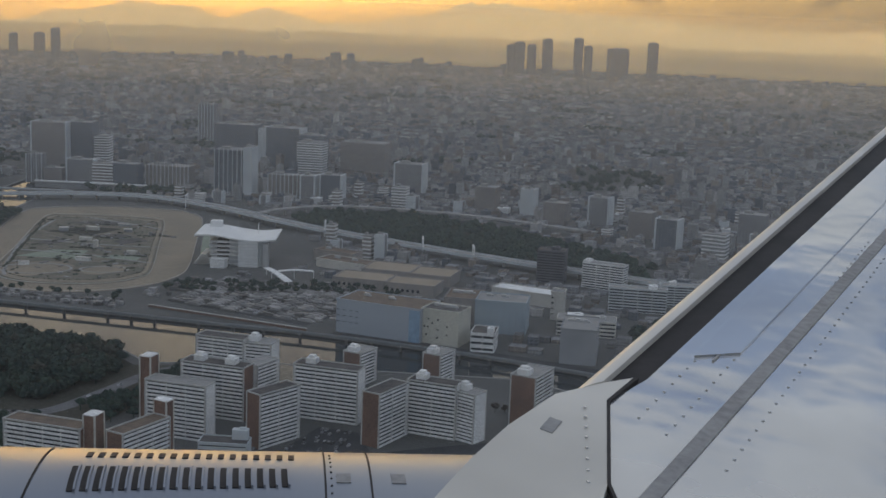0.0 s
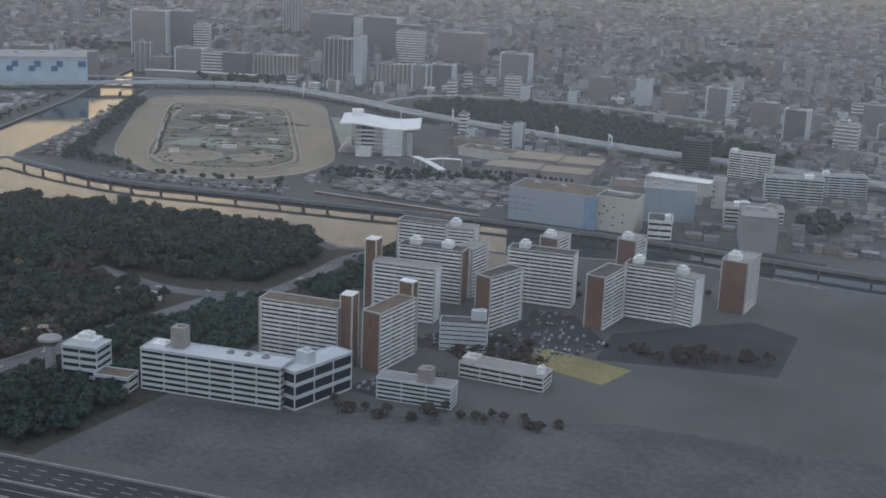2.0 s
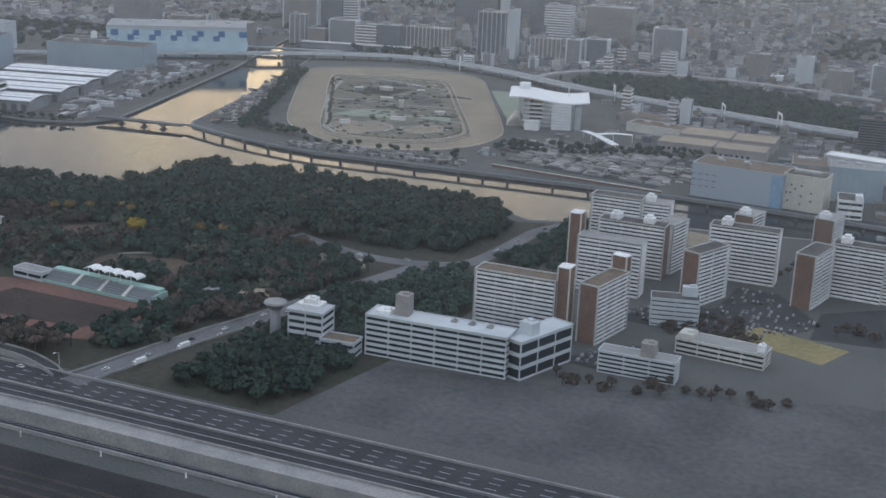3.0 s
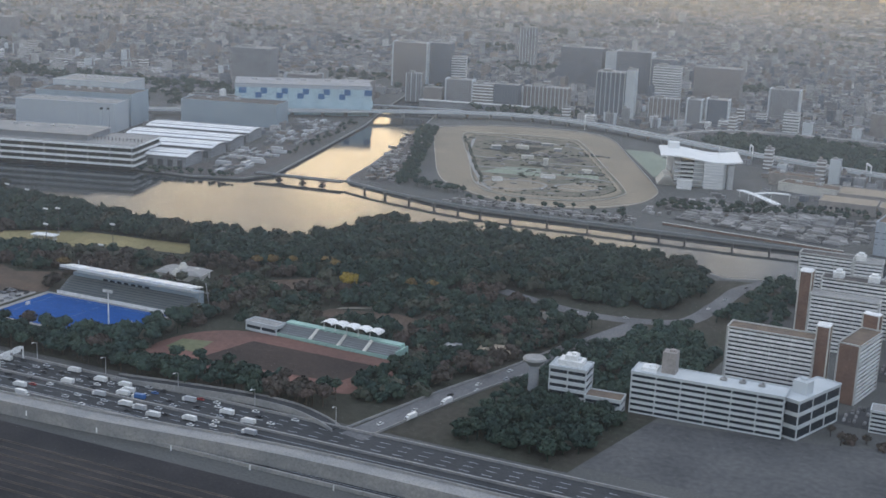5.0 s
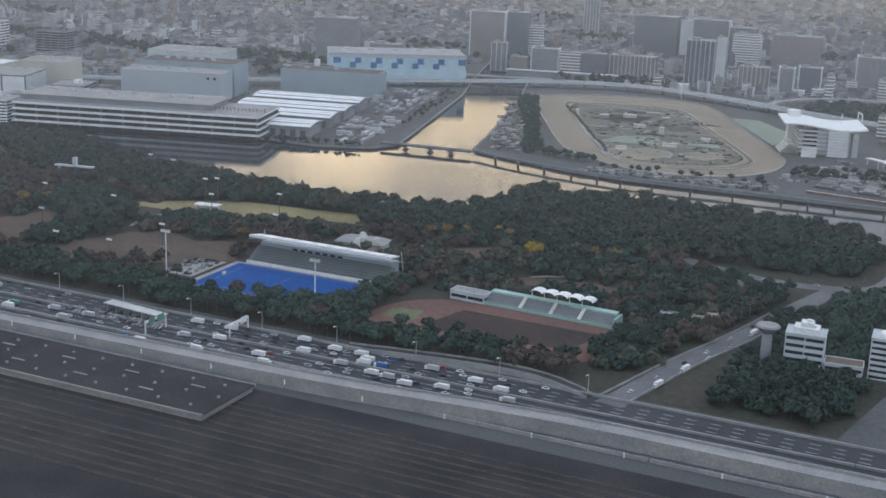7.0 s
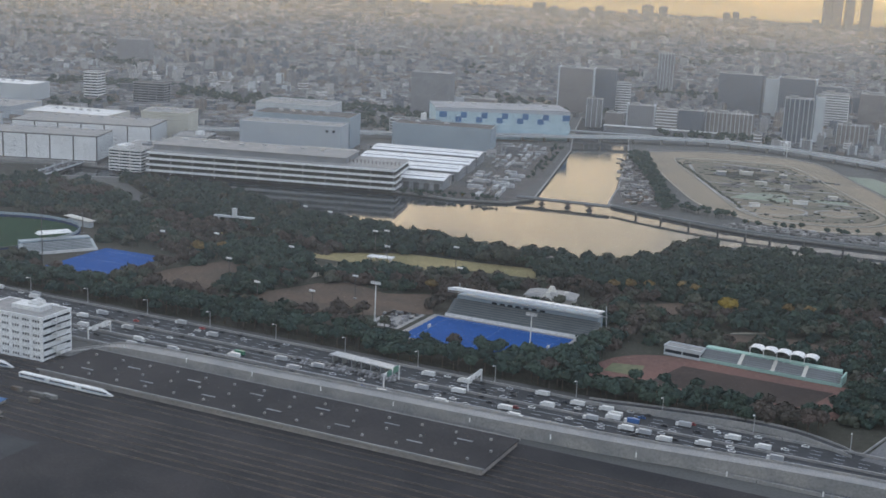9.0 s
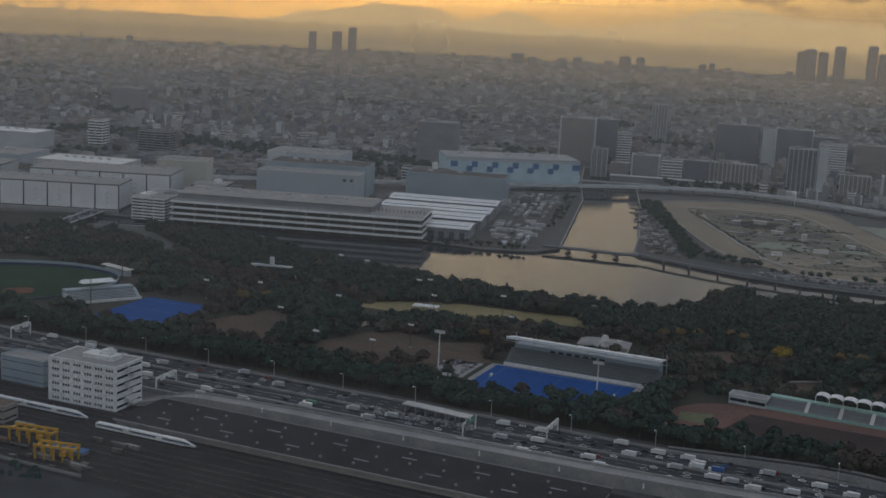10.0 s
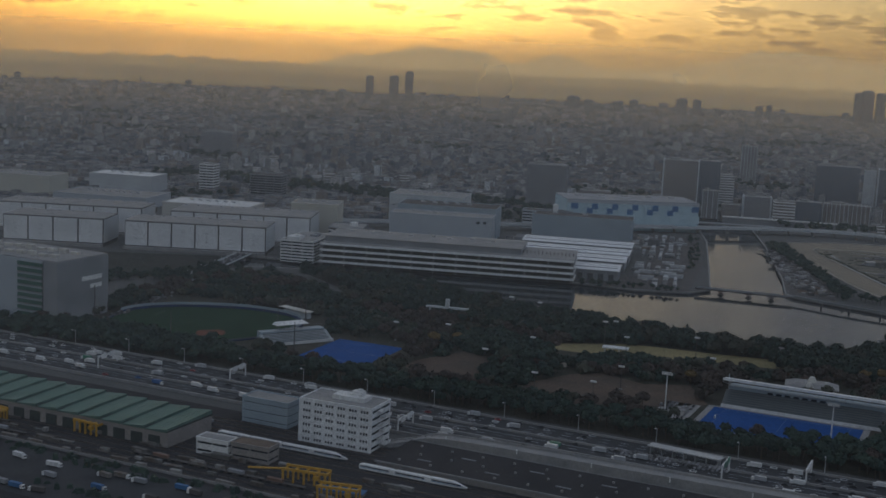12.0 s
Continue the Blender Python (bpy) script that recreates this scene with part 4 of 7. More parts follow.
def grandstand(x, y, w, d, h, rot, label, roofed=True, tiers=8, seat="grey", wall="grey", front="white", back="bluegrey"):
    """A raked stand: steps of seats, back wall, roof on posts."""
    t = thing("grandstand", x, y, 0, rot, label, "grandstand")
    for k in range(tiers):
        o = part("tier", Geo().box(0, -d / 2 + (k + 0.5) * d * 0.62 / tiers, 0, w, d * 0.62 / tiers, 0.7 + k * h * 0.5 / tiers), MAT[wall], t)
        part("seat_row", Geo().box(0, -d / 2 + (k + 0.6) * d * 0.62 / tiers, 0.7 + k * h * 0.5 / tiers, w - 3, d * 0.3 / tiers, 0.25), MAT[seat], o)
    part("front_wall", Geo().box(0, -d / 2 - 0.2, 0, w, 0.3, 1.3), MAT[front], t)
    part("back_block", Geo().box(0, d * 0.3, 0, w - 2, d * 0.38, h * 0.66), MAT[back], t)
    for k in range(7):
        part("window", Geo().box(-w * 0.22 + k * w * 0.055, d * 0.105, h * 0.5, w * 0.035, 0.12, h * 0.1), MAT["glass"], t)
    if roofed:
        for k in range(9):
            part("roof_post", Geo().tube((-w / 2 + 1 + k * (w - 2) / 8, d * 0.28, 0), (-w / 2 + 1 + k * (w - 2) / 8, d * 0.29, h - 1.3), 0.16, 6), MAT["steel"], t)
        g = Geo()
        g.hull([(-w / 2 - 0.6, -d * 0.3, h - 0.3), (w / 2 + 0.6, -d * 0.3, h - 0.3), (w / 2 + 0.6, d * 0.3, h - 1.4), (-w / 2 - 0.6, d * 0.3, h - 1.4)],
               [(-w / 2 - 0.6, -d * 0.3, h + 0.5), (w / 2 + 0.6, -d * 0.3, h + 0.5), (w / 2 + 0.6, d * 0.3, h - 1.0), (-w / 2 - 0.6, d * 0.3, h - 1.0)])
        o = part("stand_roof", g, MAT["white"], t, "broad white stand roof")
        for k in range(8):
            rx = -w / 2 + 3 + k * (w - 6) / 7
            part("roof_rib", Geo().hull([(rx, -d * 0.3, h), (rx + 0.25, -d * 0.3, h), (rx + 0.25, d * 0.3, h - 1.2), (rx, d * 0.3, h - 1.2)], [(rx, -d * 0.3, h + 0.65), (rx + 0.25, -d * 0.3, h + 0.65), (rx + 0.25, d * 0.3, h - 0.85), (rx, d * 0.3, h - 0.85)]), MAT["steel"], o)
        part("fascia", Geo().box(0, -d * 0.3 - 0.15, h - 0.35, w + 1.2, 0.25, 1.0), MAT["brightwhite"], o)
        for s in (-1, 1):
            part("raking_strut", Geo().tube((s * (w / 2 + 0.3), d * 0.62, 0), (s * (w / 2 + 0.3), d * 0.45, h), 0.22, 6), MAT["steel"], t)
            part("raking_strut", Geo().tube((s * (w / 2 + 0.3), d * 0.62, h * 0.55), (s * (w / 2 + 0.3), -d * 0.35, h - 0.8), 0.18, 6), MAT["steel"], t)
    return t


grandstand(-470, 311, 62, 14, 10.5, 0, "hockey grandstand with rows of dark seats under a white roof", True, 8, "darkseat", "standgrey")
stand = grandstand(-372.5, 306.5, 51, 9, 6, -3, "mint-green concrete athletics stand with arched canopies", False, 6, "grey", "standgrey", "mint", "mint")
for k in (-11, 1, 12):
    part("aisle", Geo().hull([(k, -4.6, 0.4), (k + 1.3, -4.6, 0.4), (k + 1.3, 1.0, 3.0), (k, 1.0, 3.0)], [(k, -4.6, 1.3), (k + 1.3, -4.6, 1.3), (k + 1.3, 1.0, 3.9), (k, 1.0, 3.9)]), MAT["offwhite"], stand)
part("end_wall", Geo().box(25.8, -0.4, 0, 0.6, 9, 3.4, 0, 0, None, 0.94), MAT["mint"], stand)
for k in range(5):
    g = Geo()
    for j in range(6):
        a0, a1 = math.pi * j / 6, math.pi * (j + 1) / 6
        x0, z0, x1, z1 = -2.4 * math.cos(a0), 1.0 * math.sin(a0), -2.4 * math.cos(a1), 1.0 * math.sin(a1)
        cx = -6 + k * 4.9
        g.hull([(cx + x0, -0.5, 6.6 + z0), (cx + x1, -0.5, 6.6 + z1), (cx + x1, 4.5, 6.6 + z1), (cx + x0, 4.5, 6.6 + z0)], [(cx + x0, -0.5, 6.75 + z0), (cx + x1, -0.5, 6.75 + z1), (cx + x1, 4.5, 6.75 + z1), (cx + x0, 4.5, 6.75 + z0)])
    o = part("arched_canopy", g, MAT["white"], stand)
    part("canopy_post", Geo().tube((-8.4 + k * 4.9, 2, 0), (-8.4 + k * 4.9, 2, 6.6), 0.15, 6), MAT["white"], o)
patch("running_track", curve([(-425, 262), (-427, 285), (-412, 301), (-380, 303), (-345, 301), (-331, 290), (-334, 272), (-352, 261), (-390, 258)], 5, True), MAT["runred"], 0.07, "worn red oval athletics track", "track")
patch("track_field", [(-407, 267), (-401, 293), (-348, 292), (-354, 271)], MAT["fieldsoil"], 0.12, "dark bare field inside the athletics track", "field")
patch("throwing_ring", [(-424, 272), (-424, 282), (-413, 285), (-411, 272)], MAT["lawn"], 0.12, "green throwing area beside the field", "field")
banded("club_house", -404, 306, 14, 6, 3.2, -4, 1, "low grey sports club house with flat roof", "palewall", "concrete", 0.6)
banded("club_house", -330, 316, 9, 5, 4, -4, 2, "small grey pavilion near the track", "grey", "concrete", 0.6)
t = thing("park_hall", -473, 350, 0, 8, "round-gabled pale park hall with broad roof", "hall")
part("wall", Geo().box(0, 0, 0, 20, 10, 3.0), MAT["offwhite"], t)
part("roof", Geo().box(0, 0, 3.0, 22, 12, 1.4, 0, 0, None, 0.6), MAT["concrete"], t)
part("cupola", Geo().tube((0, 0, 4.2), (0, 0, 6.6), 2.2, 14, 0, 1.0), MAT["offwhite"], t)
part("gable", Geo().box(-1, -4, 2, 5, 5, 2.8, 0, 0, None, 0.3), MAT["offwhite"], t)
part("gable", Geo().box(6, 1, 2, 4, 5, 2.6, 0, 0, None, 0.35), MAT["offwhite"], t)

t = thing("hockey_pitch", -665, 296, 0.05, 2, "second blue hockey pitch with pale border", "sports pitch")
part("turf_border", Geo().box(0, 0, 0, 38, 48, 0.05), MAT["browngrass"], t)
part("turf", Geo().box(0, 0, 0.05, 33, 42, 0.06), MAT["pitch"], t)
for y in (-16, 0, 16):
    part("pitch_line", Geo().box(0, y, 0.11, 28, 0.06, 0.03), MAT["bluepanel"], t)
st = grandstand(-697, 300, 34, 12, 7.5, 58, "small raked stand beside a blue pitch", False, 8, "darkseat", "palewall")
part("tent_roof", Geo().hull([(-8, 1, 7.5), (8, 1, 7.5), (8, 7, 7.0), (-8, 7, 7.0)], [(-7, 2, 8.0), (7, 2, 8.0), (7, 6, 8.4), (-7, 6, 8.4)]), MAT["white"], st)
# ball park
BALL = [(-794, 290), (-797, 312), (-783, 332), (-752, 347), (-722, 343), (-708, 320), (-716, 288), (-736, 262), (-762, 262), (-782, 270)]
patch("ballpark_grass", curve(BALL, 4, True), MAT["darklawn"], 0.08, "green outfield of a ball park", "field")
patch("ballpark_clay", curve([(-744, 292), (-736, 299), (-730, 291), (-738, 283)], 4, True), MAT["clay"], 0.13, "red clay infield of a ball park", "field")
t = thing("ballpark_fence", 0, 0, 0, 0, "tall blue padded outfield fence round the ball park", "fence")
ring = curve(BALL, 4, True)
for k in range(len(ring)):
    a, b = ring[k], ring[(k + 1) % len(ring)]
    o = part("fence_panel", Geo().strip([a, b], 0.25, 0, 2.6 if a[1] > 300 else 1.2), MAT["bluegrey" if a[1] > 300 else "darkseat"], t)
    part("fence_pad", Geo().strip([a, b], 0.5, 0, 1.3 if a[1] > 300 else 0.6), MAT["navy"], o)
for k in range(6):
    m = thing("net_mast", *[(-800, 285), (-770, 258), (-735, 258), (-706, 300), (-712, 335), (-680, 272)][k], 0, 0, "slim dark net mast beside the ball park", "mast", "net masts")
    part("pole", Geo().tube((0, 0, 0), (0, 0, 16), 0.28, 6, 0, 0.16), MAT["roofdark"], m)
    part("foot", Geo().box(0, 0, 0, 1, 1, 0.4), MAT["concrete"], m)
g = Geo()
st = thing("ballpark_stand", -728, 349, 0, -10, "pale curved roof over the ball park stand", "grandstand")
part("wall", Geo().box(3, 0, 0, 16, 3, 2.6), MAT["palewall"], st)
part("roof", Geo().hull([(-7, -2.5, 3.8), (12, -2.5, 3.2), (12, 2.5, 3.2), (-7, 2.5, 3.8)], [(-7, -2.5, 4.0), (12, -2.5, 3.4), (12, 2.5, 3.4), (-7, 2.5, 4.0)]), MAT["offwhite"], st)


def flood_mast(x, y, h, label="pale floodlight mast with a lamp head beside the pitch", head=True, size=1.0):
    t = thing("floodlight_mast", x, y, 0, 0, label, "light mast", "park light masts")
    part("pole", Geo().tube((0, 0, 0), (0, 0, h), 0.3 * size, 8, 0, 0.2 * size), MAT["white" if size == 1 else "roofdark"], t)
    part("foot", Geo().box(0, 0, 0, 1.2, 1.2, 0.5), MAT["concrete"], t)
    if head:
        o = part("lamp_head", Geo().box(0, -0.2, h - 0.4, 4.2 * size, 0.5, 1.1 * size), MAT["steel" if size == 1 else "brightwhite"], t)
        for k in range(5):
            part("lamp", Geo().tube(((-1.7 + k * 0.85) * size, -0.4, h + 0.1), ((-1.7 + k * 0.85) * size, -0.75, h), 0.26 * size, 8), MAT["white"], o)
    return t


flood_mast(-515, 270, 18.3)
flood_mast(-455, 279, 13.7)
for x, y, h in ((-602, 300, 10), (-568, 270, 11), (-545, 274, 10), (-543, 305, 10), (-570, 384, 12), (-574, 380, 12), (-595, 339, 9), (-558, 362, 10), (-515, 348, 9), (-528, 372, 12), (-640, 345, 8), (-640, 425, 9), (-622, 420, 9), (-660, 330, 9)):
    flood_mast(x, y, h, "slim dark park lamp mast with a pale lamp head", True, 0.6)
patch("parking", rect(-522, 276, -508, 300), MAT["concrete"], 0.06, "small pale car park beside the pitch", "car park")
patch("meadow", [(-608, 358), (-590, 375), (-565, 392), (-530, 396), (-495, 402), (-490, 384), (-530, 378), (-545, 364), (-570, 360)], MAT["straw"], 0.07, "straw-coloured winter meadow in the park", "grass")
CLEARINGS = [("browngrass2", [(-634, 276), (-635, 300), (-624, 328), (-607, 324), (-606, 305), (-598, 284), (-606, 275)], "brown bare playing field with a worn edge"),
             ("browngrass2", [(-584, 275), (-578, 296), (-569, 318), (-558, 328), (-537, 320), (-520, 330), (-506, 303), (-520, 290), (-546, 277), (-568, 266)], "brown bare ball field beside the pitch"),
             ("straw", [(-662, 372), (-660, 382), (-643, 362), (-640, 348)], "straw-coloured lawn between park trees"),
             ("browngrass2", [(-445, 354), (-440, 367), (-424, 382), (-414, 366), (-424, 355)], "grey-brown open court among the trees"),
             ("palepave", [(-396, 345), (-395, 348), (-383, 358), (-381, 355)], "pale paved park path"),
             ("straw", [(-340, 328), (-334, 335), (-320, 339), (-317, 331)], "tan fenced play court"),
             ("palepave", [(-576, 325), (-571, 343), (-578, 351), (-584, 345)], "pale paved square between park groves"),
             ("browngrass2", [(-400, 330), (-362, 332), (-350, 346), (-372, 352), (-398, 344)], "brown lawn by the park paths")]
for surface, outline, label in CLEARINGS:
    patch("meadow", outline, MAT[surface], 0.06, label, "grass")
t = thing("rest_hut", -565, 369, 0, 10, "low white open park shelter", "shelter")
part("roof", Geo().box(0, 0, 2.4, 12, 5, 0.5), MAT["white"], t)
for k in range(4):
    part("post", Geo().box(-5 + k * 3.3, 0, 0, 0.3, 3.4, 2.4), MAT["offwhite"], t)
t = thing("park_gate", -660, 392, 0, 12, "pale footbridge frame with a short tower in the woods", "footbridge")
part("deck", Geo().box(0, 0, 5.2, 26, 2.4, 0.8), MAT["palewall"], t)
for x in (-11, 0, 11):
    part("post", Geo().box(x, 0, 0, 0.8, 1.6, 5.2), MAT["palewall"], t)
part("tower", Geo().box(-2, 0, 6, 2.0, 2.0, 4.0), MAT["palewall"], t)
t = thing("pool_fence", -316, 376.5, 0, -5, "long white screen wall beside the park road", "wall")
for k in range(12):
    part("screen_panel", Geo().box(-11 + k * 2, 0, 0, 1.7, 0.4, 3.0), MAT["offwhite"], t)

t = thing("pavilion", -319, 324, 0, 18, "low park pavilion with broad tan roof", "pavilion")
part("wall", Geo().box(0, 0, 0, 11, 6, 2.6), MAT["offwhite"], t)
part("roof", Geo().box(0, 0, 2.6, 12.6, 7.6, 1.0, 0, 0, None, 0.8), MAT["rooftan"], t)
part("door", Geo().box(0, -3.05, 0, 2.4, 0.12, 1.6), MAT["glass"], t)
t = thing("water_tower", -293, 294, 0, 0, "grey round-topped tank tower beside the road", "tower")
part("shaft", Geo().tube((0, 0, 0), (0, 0, 10.5), 1.9, 14, 0, 1.6), MAT["grey"], t)
part("tank", Geo().tube((0, 0, 10.5), (0, 0, 12.6), 2.0, 18, 0, 4.0), MAT["standgrey"], t)
part("tank_lid", Geo().tube((0, 0, 12.6), (0, 0, 13.2), 4.0, 18, 0, 3.6), MAT["concrete"], t)

# ---- racecourse ----
t = thing("race_grandstand", -334, 706, 0, 18, "white racecourse grandstand with open floors and wavy roof", "grandstand")
part("core", Geo().box(2, 6, 0, 20, 26, 16.5), MAT["palewall"], t)
part("white_shaft", Geo().box(4, -8.5, 0, 12, 4, 17), MAT["white"], t)
for k in range(9):
    part("shaft_joint", Geo().box(4, -10.55, 1.6 + k * 1.8, 11, 0.1, 0.3), MAT["palegrey"], t)
for k in range(6):
    o = part("floor_slab", Geo().box(-7, 2, 1.8 + k * 2.6, 26, 24, 0.6), MAT["white"], t)
    part("rail", Geo().box(-7, -10.1, 2.4 + k * 2.6, 26, 0.12, 0.7), MAT["steel"], o)
part("floor_glazing", Geo().box(-5, 4, 0, 22, 18, 16), MAT["glass"], t)
part("stair_core", Geo().box(14.5, -7, 0, 3.6, 5, 15), MAT["steel"], t)
g = Geo()
n = 16
for j in range(n):
    u0, u1 = j / n, (j + 1) / n
    def wavy(u):
        return -29 + 50 * u, 18.4 + 1.5 * math.sin(u * 5.4 + 0.8)
    (xa, za), (xb, zb) = wavy(u0), wavy(u1)
    g.hull([(xa, -11, za - 0.9), (xb, -11, zb - 0.9), (xb, 24, zb), (xa, 24, za)], [(xa, -11, za), (xb, -11, zb), (xb, 24, zb + 0.9), (xa, 24, za + 0.9)])
part("wave_roof", g, MAT["white"], t, "broad white wave-shaped roof")
part("lift_tower", Geo().box(-20, 18, 0, 7, 7, 24), MAT["white"], t)
part("mast", Geo().tube((8, 8, 18), (8, 8, 25), 0.25, 6), MAT["white"], t)
for k in range(5):
    part("lower_terrace", Geo().box(-24, 4, 0, 12 - 2 * k, 20, 1.2 + k * 1.3), MAT["offwhite"], t)
t = thing("paddock_canopy", -294, 668, 0, 0, "white curved paddock canopy like a bow", "canopy")
for line, w in ((curve([(-13, 14, 4.2), (-6, 6, 4.8), (4, -4, 4.6), (15, -16, 4)], 6), 4.5), (curve([(-3, 8, 4.2), (6, 12, 5), (16, 18, 4.2)], 6), 3.6)):
    part("canopy_roof", Geo().strip(line, w, 0, 0.4), MAT["white"], t)
    for p in line[::6]:
        part("post", Geo().tube((p[0], p[1], 0), p, 0.2, 6), MAT["white"], t)
shed("betting_hall", -268, 724, 44, 16, 5, -12, "low betting hall with tan roof", "offwhite", "roofbrown", 0, plant=2, category="hall")
shed("betting_hall", -285, 742, 30, 12, 7, -12, "low racecourse hall with pink-tan walls", "brownplain", "roofbrown", 0, plant=1, category="hall")
shed("stable_hall", -343, 690, 9, 8, 5, 10, "small white racecourse office", "white", "white", 0, plant=0, category="hall")
patch("green_apron", [(-418, 812), (-370, 716), (-352, 722), (-352, 745), (-398, 815)], MAT["mintground"], 0.06, "faded green spectators' apron beside the track", "ground")
patch("infield_sand", curve([(-453, 622), (-450, 645), (-441, 656), (-424, 654), (-417, 644), (-422, 620), (-433, 611)], 4, True), MAT["dirt"], 0.17, "sandy ring in the infield", "ground")
patch("infield_sand", curve([(-409, 643), (-405, 663), (-393, 665), (-388, 655), (-393, 637), (-402, 634)], 4, True), MAT["dirt"], 0.17, "sandy ring in the infield", "ground")
patch("infield_lawn", [(-469, 661), (-462, 690), (-440, 697), (-431, 669)], MAT["mintground"], 0.17, "green infield lawn", "grass")
patch("infield_lawn", [(-426, 680), (-418, 694), (-400, 694), (-396, 682)], MAT["mintground"], 0.17, "faded green infield court", "grass")
patch("infield_pond", [(-505, 745), (-490, 775), (-465, 778), (-470, 745)], MAT["soil"], 0.16, "dark infield flower bed", "pond")
for name, line, w in (("path", [(-528, 790), (-500, 715), (-460, 640), (-440, 610)], 2.2), ("path", [(-500, 715), (-440, 720), (-405, 730)], 1.8), ("path", [(-480, 680), (-430, 685), (-385, 680)], 1.8), ("path", [(-515, 810), (-470, 800), (-440, 790)], 2.0)):
    solo(name, Geo().strip(curve(line, 6), w, -0.1, 0.2), MAT["concrete"], "pale winding infield path", "path", "structure")
for cx, cy, rx, ry, turn in ((-436, 634, 21, 15, 25), (-399, 650, 14, 9, 25)):
    line = []
    for k in range(33):
        u, c, q = 2 * math.pi * k / 32, math.cos(radians(turn)), math.sin(radians(turn))
        line.append((cx + rx * math.cos(u) * c - ry * math.sin(u) * q, cy + rx * math.cos(u) * q + ry * math.sin(u) * c))
    solo("path", Geo().strip(line, 1.6, -0.1, 0.24), MAT["concrete"], "pale ring path round a sand oval", "path", "structure")
for poly in ([(-512, 782), (-498, 800), (-470, 802), (-476, 786)], [(-488, 706), (-478, 726), (-468, 726), (-474, 704)], [(-446, 735), (-436, 752), (-424, 744), (-434, 726)], [(-466, 746), (-458, 760), (-446, 758), (-452, 744)]):
    patch("infield_bed", poly, MAT["roofdark"], 0.18, "dark planted bed on the infield", "garden bed")
for k, (x, y, w, d, h, m) in enumerate(((-480, 765, 9, 3, 2.2, "offwhite"), (-462, 728, 8, 2.4, 2, "offwhite"), (-441, 707, 3, 3, 5, "offwhite"), (-448, 640, 6, 3, 2, "white"), (-425, 668, 9, 3, 2, "white"), (-455, 770, 5, 3, 2, "grey"), (-495, 752, 6, 4, 2.5, "grey"), (-410, 700, 6, 3, 2, "offwhite"), (-470, 790, 9, 2, 1.4, "grey"))):
    t = thing("infield_hut", x, y, 0, 12 * k % 40, "small pale hut on the racecourse infield", "hut", "infield huts")
    part("wall", Geo().box(0, 0, 0, w, d, h), MAT[m], t)
    part("roof", Geo().box(0, 0, h, w + 0.6, d + 0.6, 0.35), MAT["offwhite"], t)
rail = thing("race_rail", 0, 0, 0, 0, "thin white running rail round the track", "fence")
for ring in (RACE_IN, RACE_OUT):
    for k in range(len(ring)):
        part("rail", Geo().strip([ring[k], ring[(k + 1) % len(ring)]], 0.2, 0.6, 0.85), MAT["offwhite"], rail)

# inner sand ring and the infield's hedges, beds and stalls
inner = [Vector(p).lerp(Vector((-452, 715)), 0.1) for p in RACE_IN]
mid = [Vector(p).lerp(Vector((-452, 715)), 0.045) for p in RACE_IN]
g = Geo()
for k in range(len(inner)):
    j = (k + 1) % len(inner)
    g.hull([(*mid[k], -0.1), (*mid[j], -0.1), (*inner[j], -0.1), (*inner[k], -0.1)], [(*mid[k], 0.15), (*mid[j], 0.15), (*inner[j], 0.15), (*inner[k], 0.15)])
solo("training_track", g, MAT["dirt"], "narrow sandy training ring inside the racecourse", "track", "structure")
beds = np.random.default_rng(21)
g, h = Geo(), Geo()
for k in range(130):
    u, v = beds.random(), beds.random() ** 0.5
    i = int(u * len(inner)) % len(inner)
    p = Vector((-452, 715)).lerp(inner[i], v * 0.97)
    size = beds.uniform(1.0, 5.5)
    (g if k % 3 else h).box(p.x, p.y, 0.1, size, beds.uniform(0.6, 1.8), beds.uniform(0.3, 0.9), beds.uniform(0, 180))
for ring, step in ((inner, 1),):
    for k in range(0, len(ring), step):
        a, b = ring[k], ring[(k + 1) % len(ring)]
        for q in range(2):
            p = a.lerp(b, (q + beds.random()) / 2)
            g.box(p.x, p.y, 0.1, beds.uniform(0.8, 1.8), 0.6, beds.uniform(0.3, 0.7), beds.uniform(0, 180), 0, None, 0.6)
for k in range(46):
    v = k / 46
    p = Vector((-536, 790)).lerp(Vector((-452, 626)), v)
    g.box(p.x + beds.uniform(-1, 1), p.y, 0.1, 2.2, 1.2, beds.uniform(0.5, 1.2), 60, 0, None, 0.7)
for cx, cy, n in ((-470, 735, 9), (-492, 785, 7), (-440, 760, 8), (-455, 700, 8), (-415, 690, 6)):
    for k in range(n):
        g.box(cx + k * 3.2, cy + k * 1.2 + beds.uniform(-1, 1), 0.1, 2.8, 0.9, beds.uniform(0.4, 0.9), 20, 0, None, 0.8)
        h.box(cx + k * 3.0 + 2, cy + 8 + beds.uniform(-3, 3), 0.1, beds.uniform(1.5, 4.5), beds.uniform(0.8, 1.8), beds.uniform(0.5, 1.6), beds.uniform(0, 40))
solo("infield_hedges", g, MAT["leafdull"], "clipped hedges and shrubs on the racecourse infield", "hedges", "stuff")
solo("infield_stalls", h, MAT["busmix"], "small pale boards and stalls on the infield", "stalls", "stuff")

# ---- rail yard ----
g = Geo()
for y in list(np.arange(122, 148, 4.2)) + [60, 64, 68, 72, 76, 154.5, 158.5, 163, 167, 171, 175, 179]:
    for s in (-0.36, 0.36):
        g.box(-560, y + s, 0.06, 1670, 0.12, 0.12)
solo("rails", g, MAT["rust"], "long dull steel rails across the yard", "rail track", "stuff")


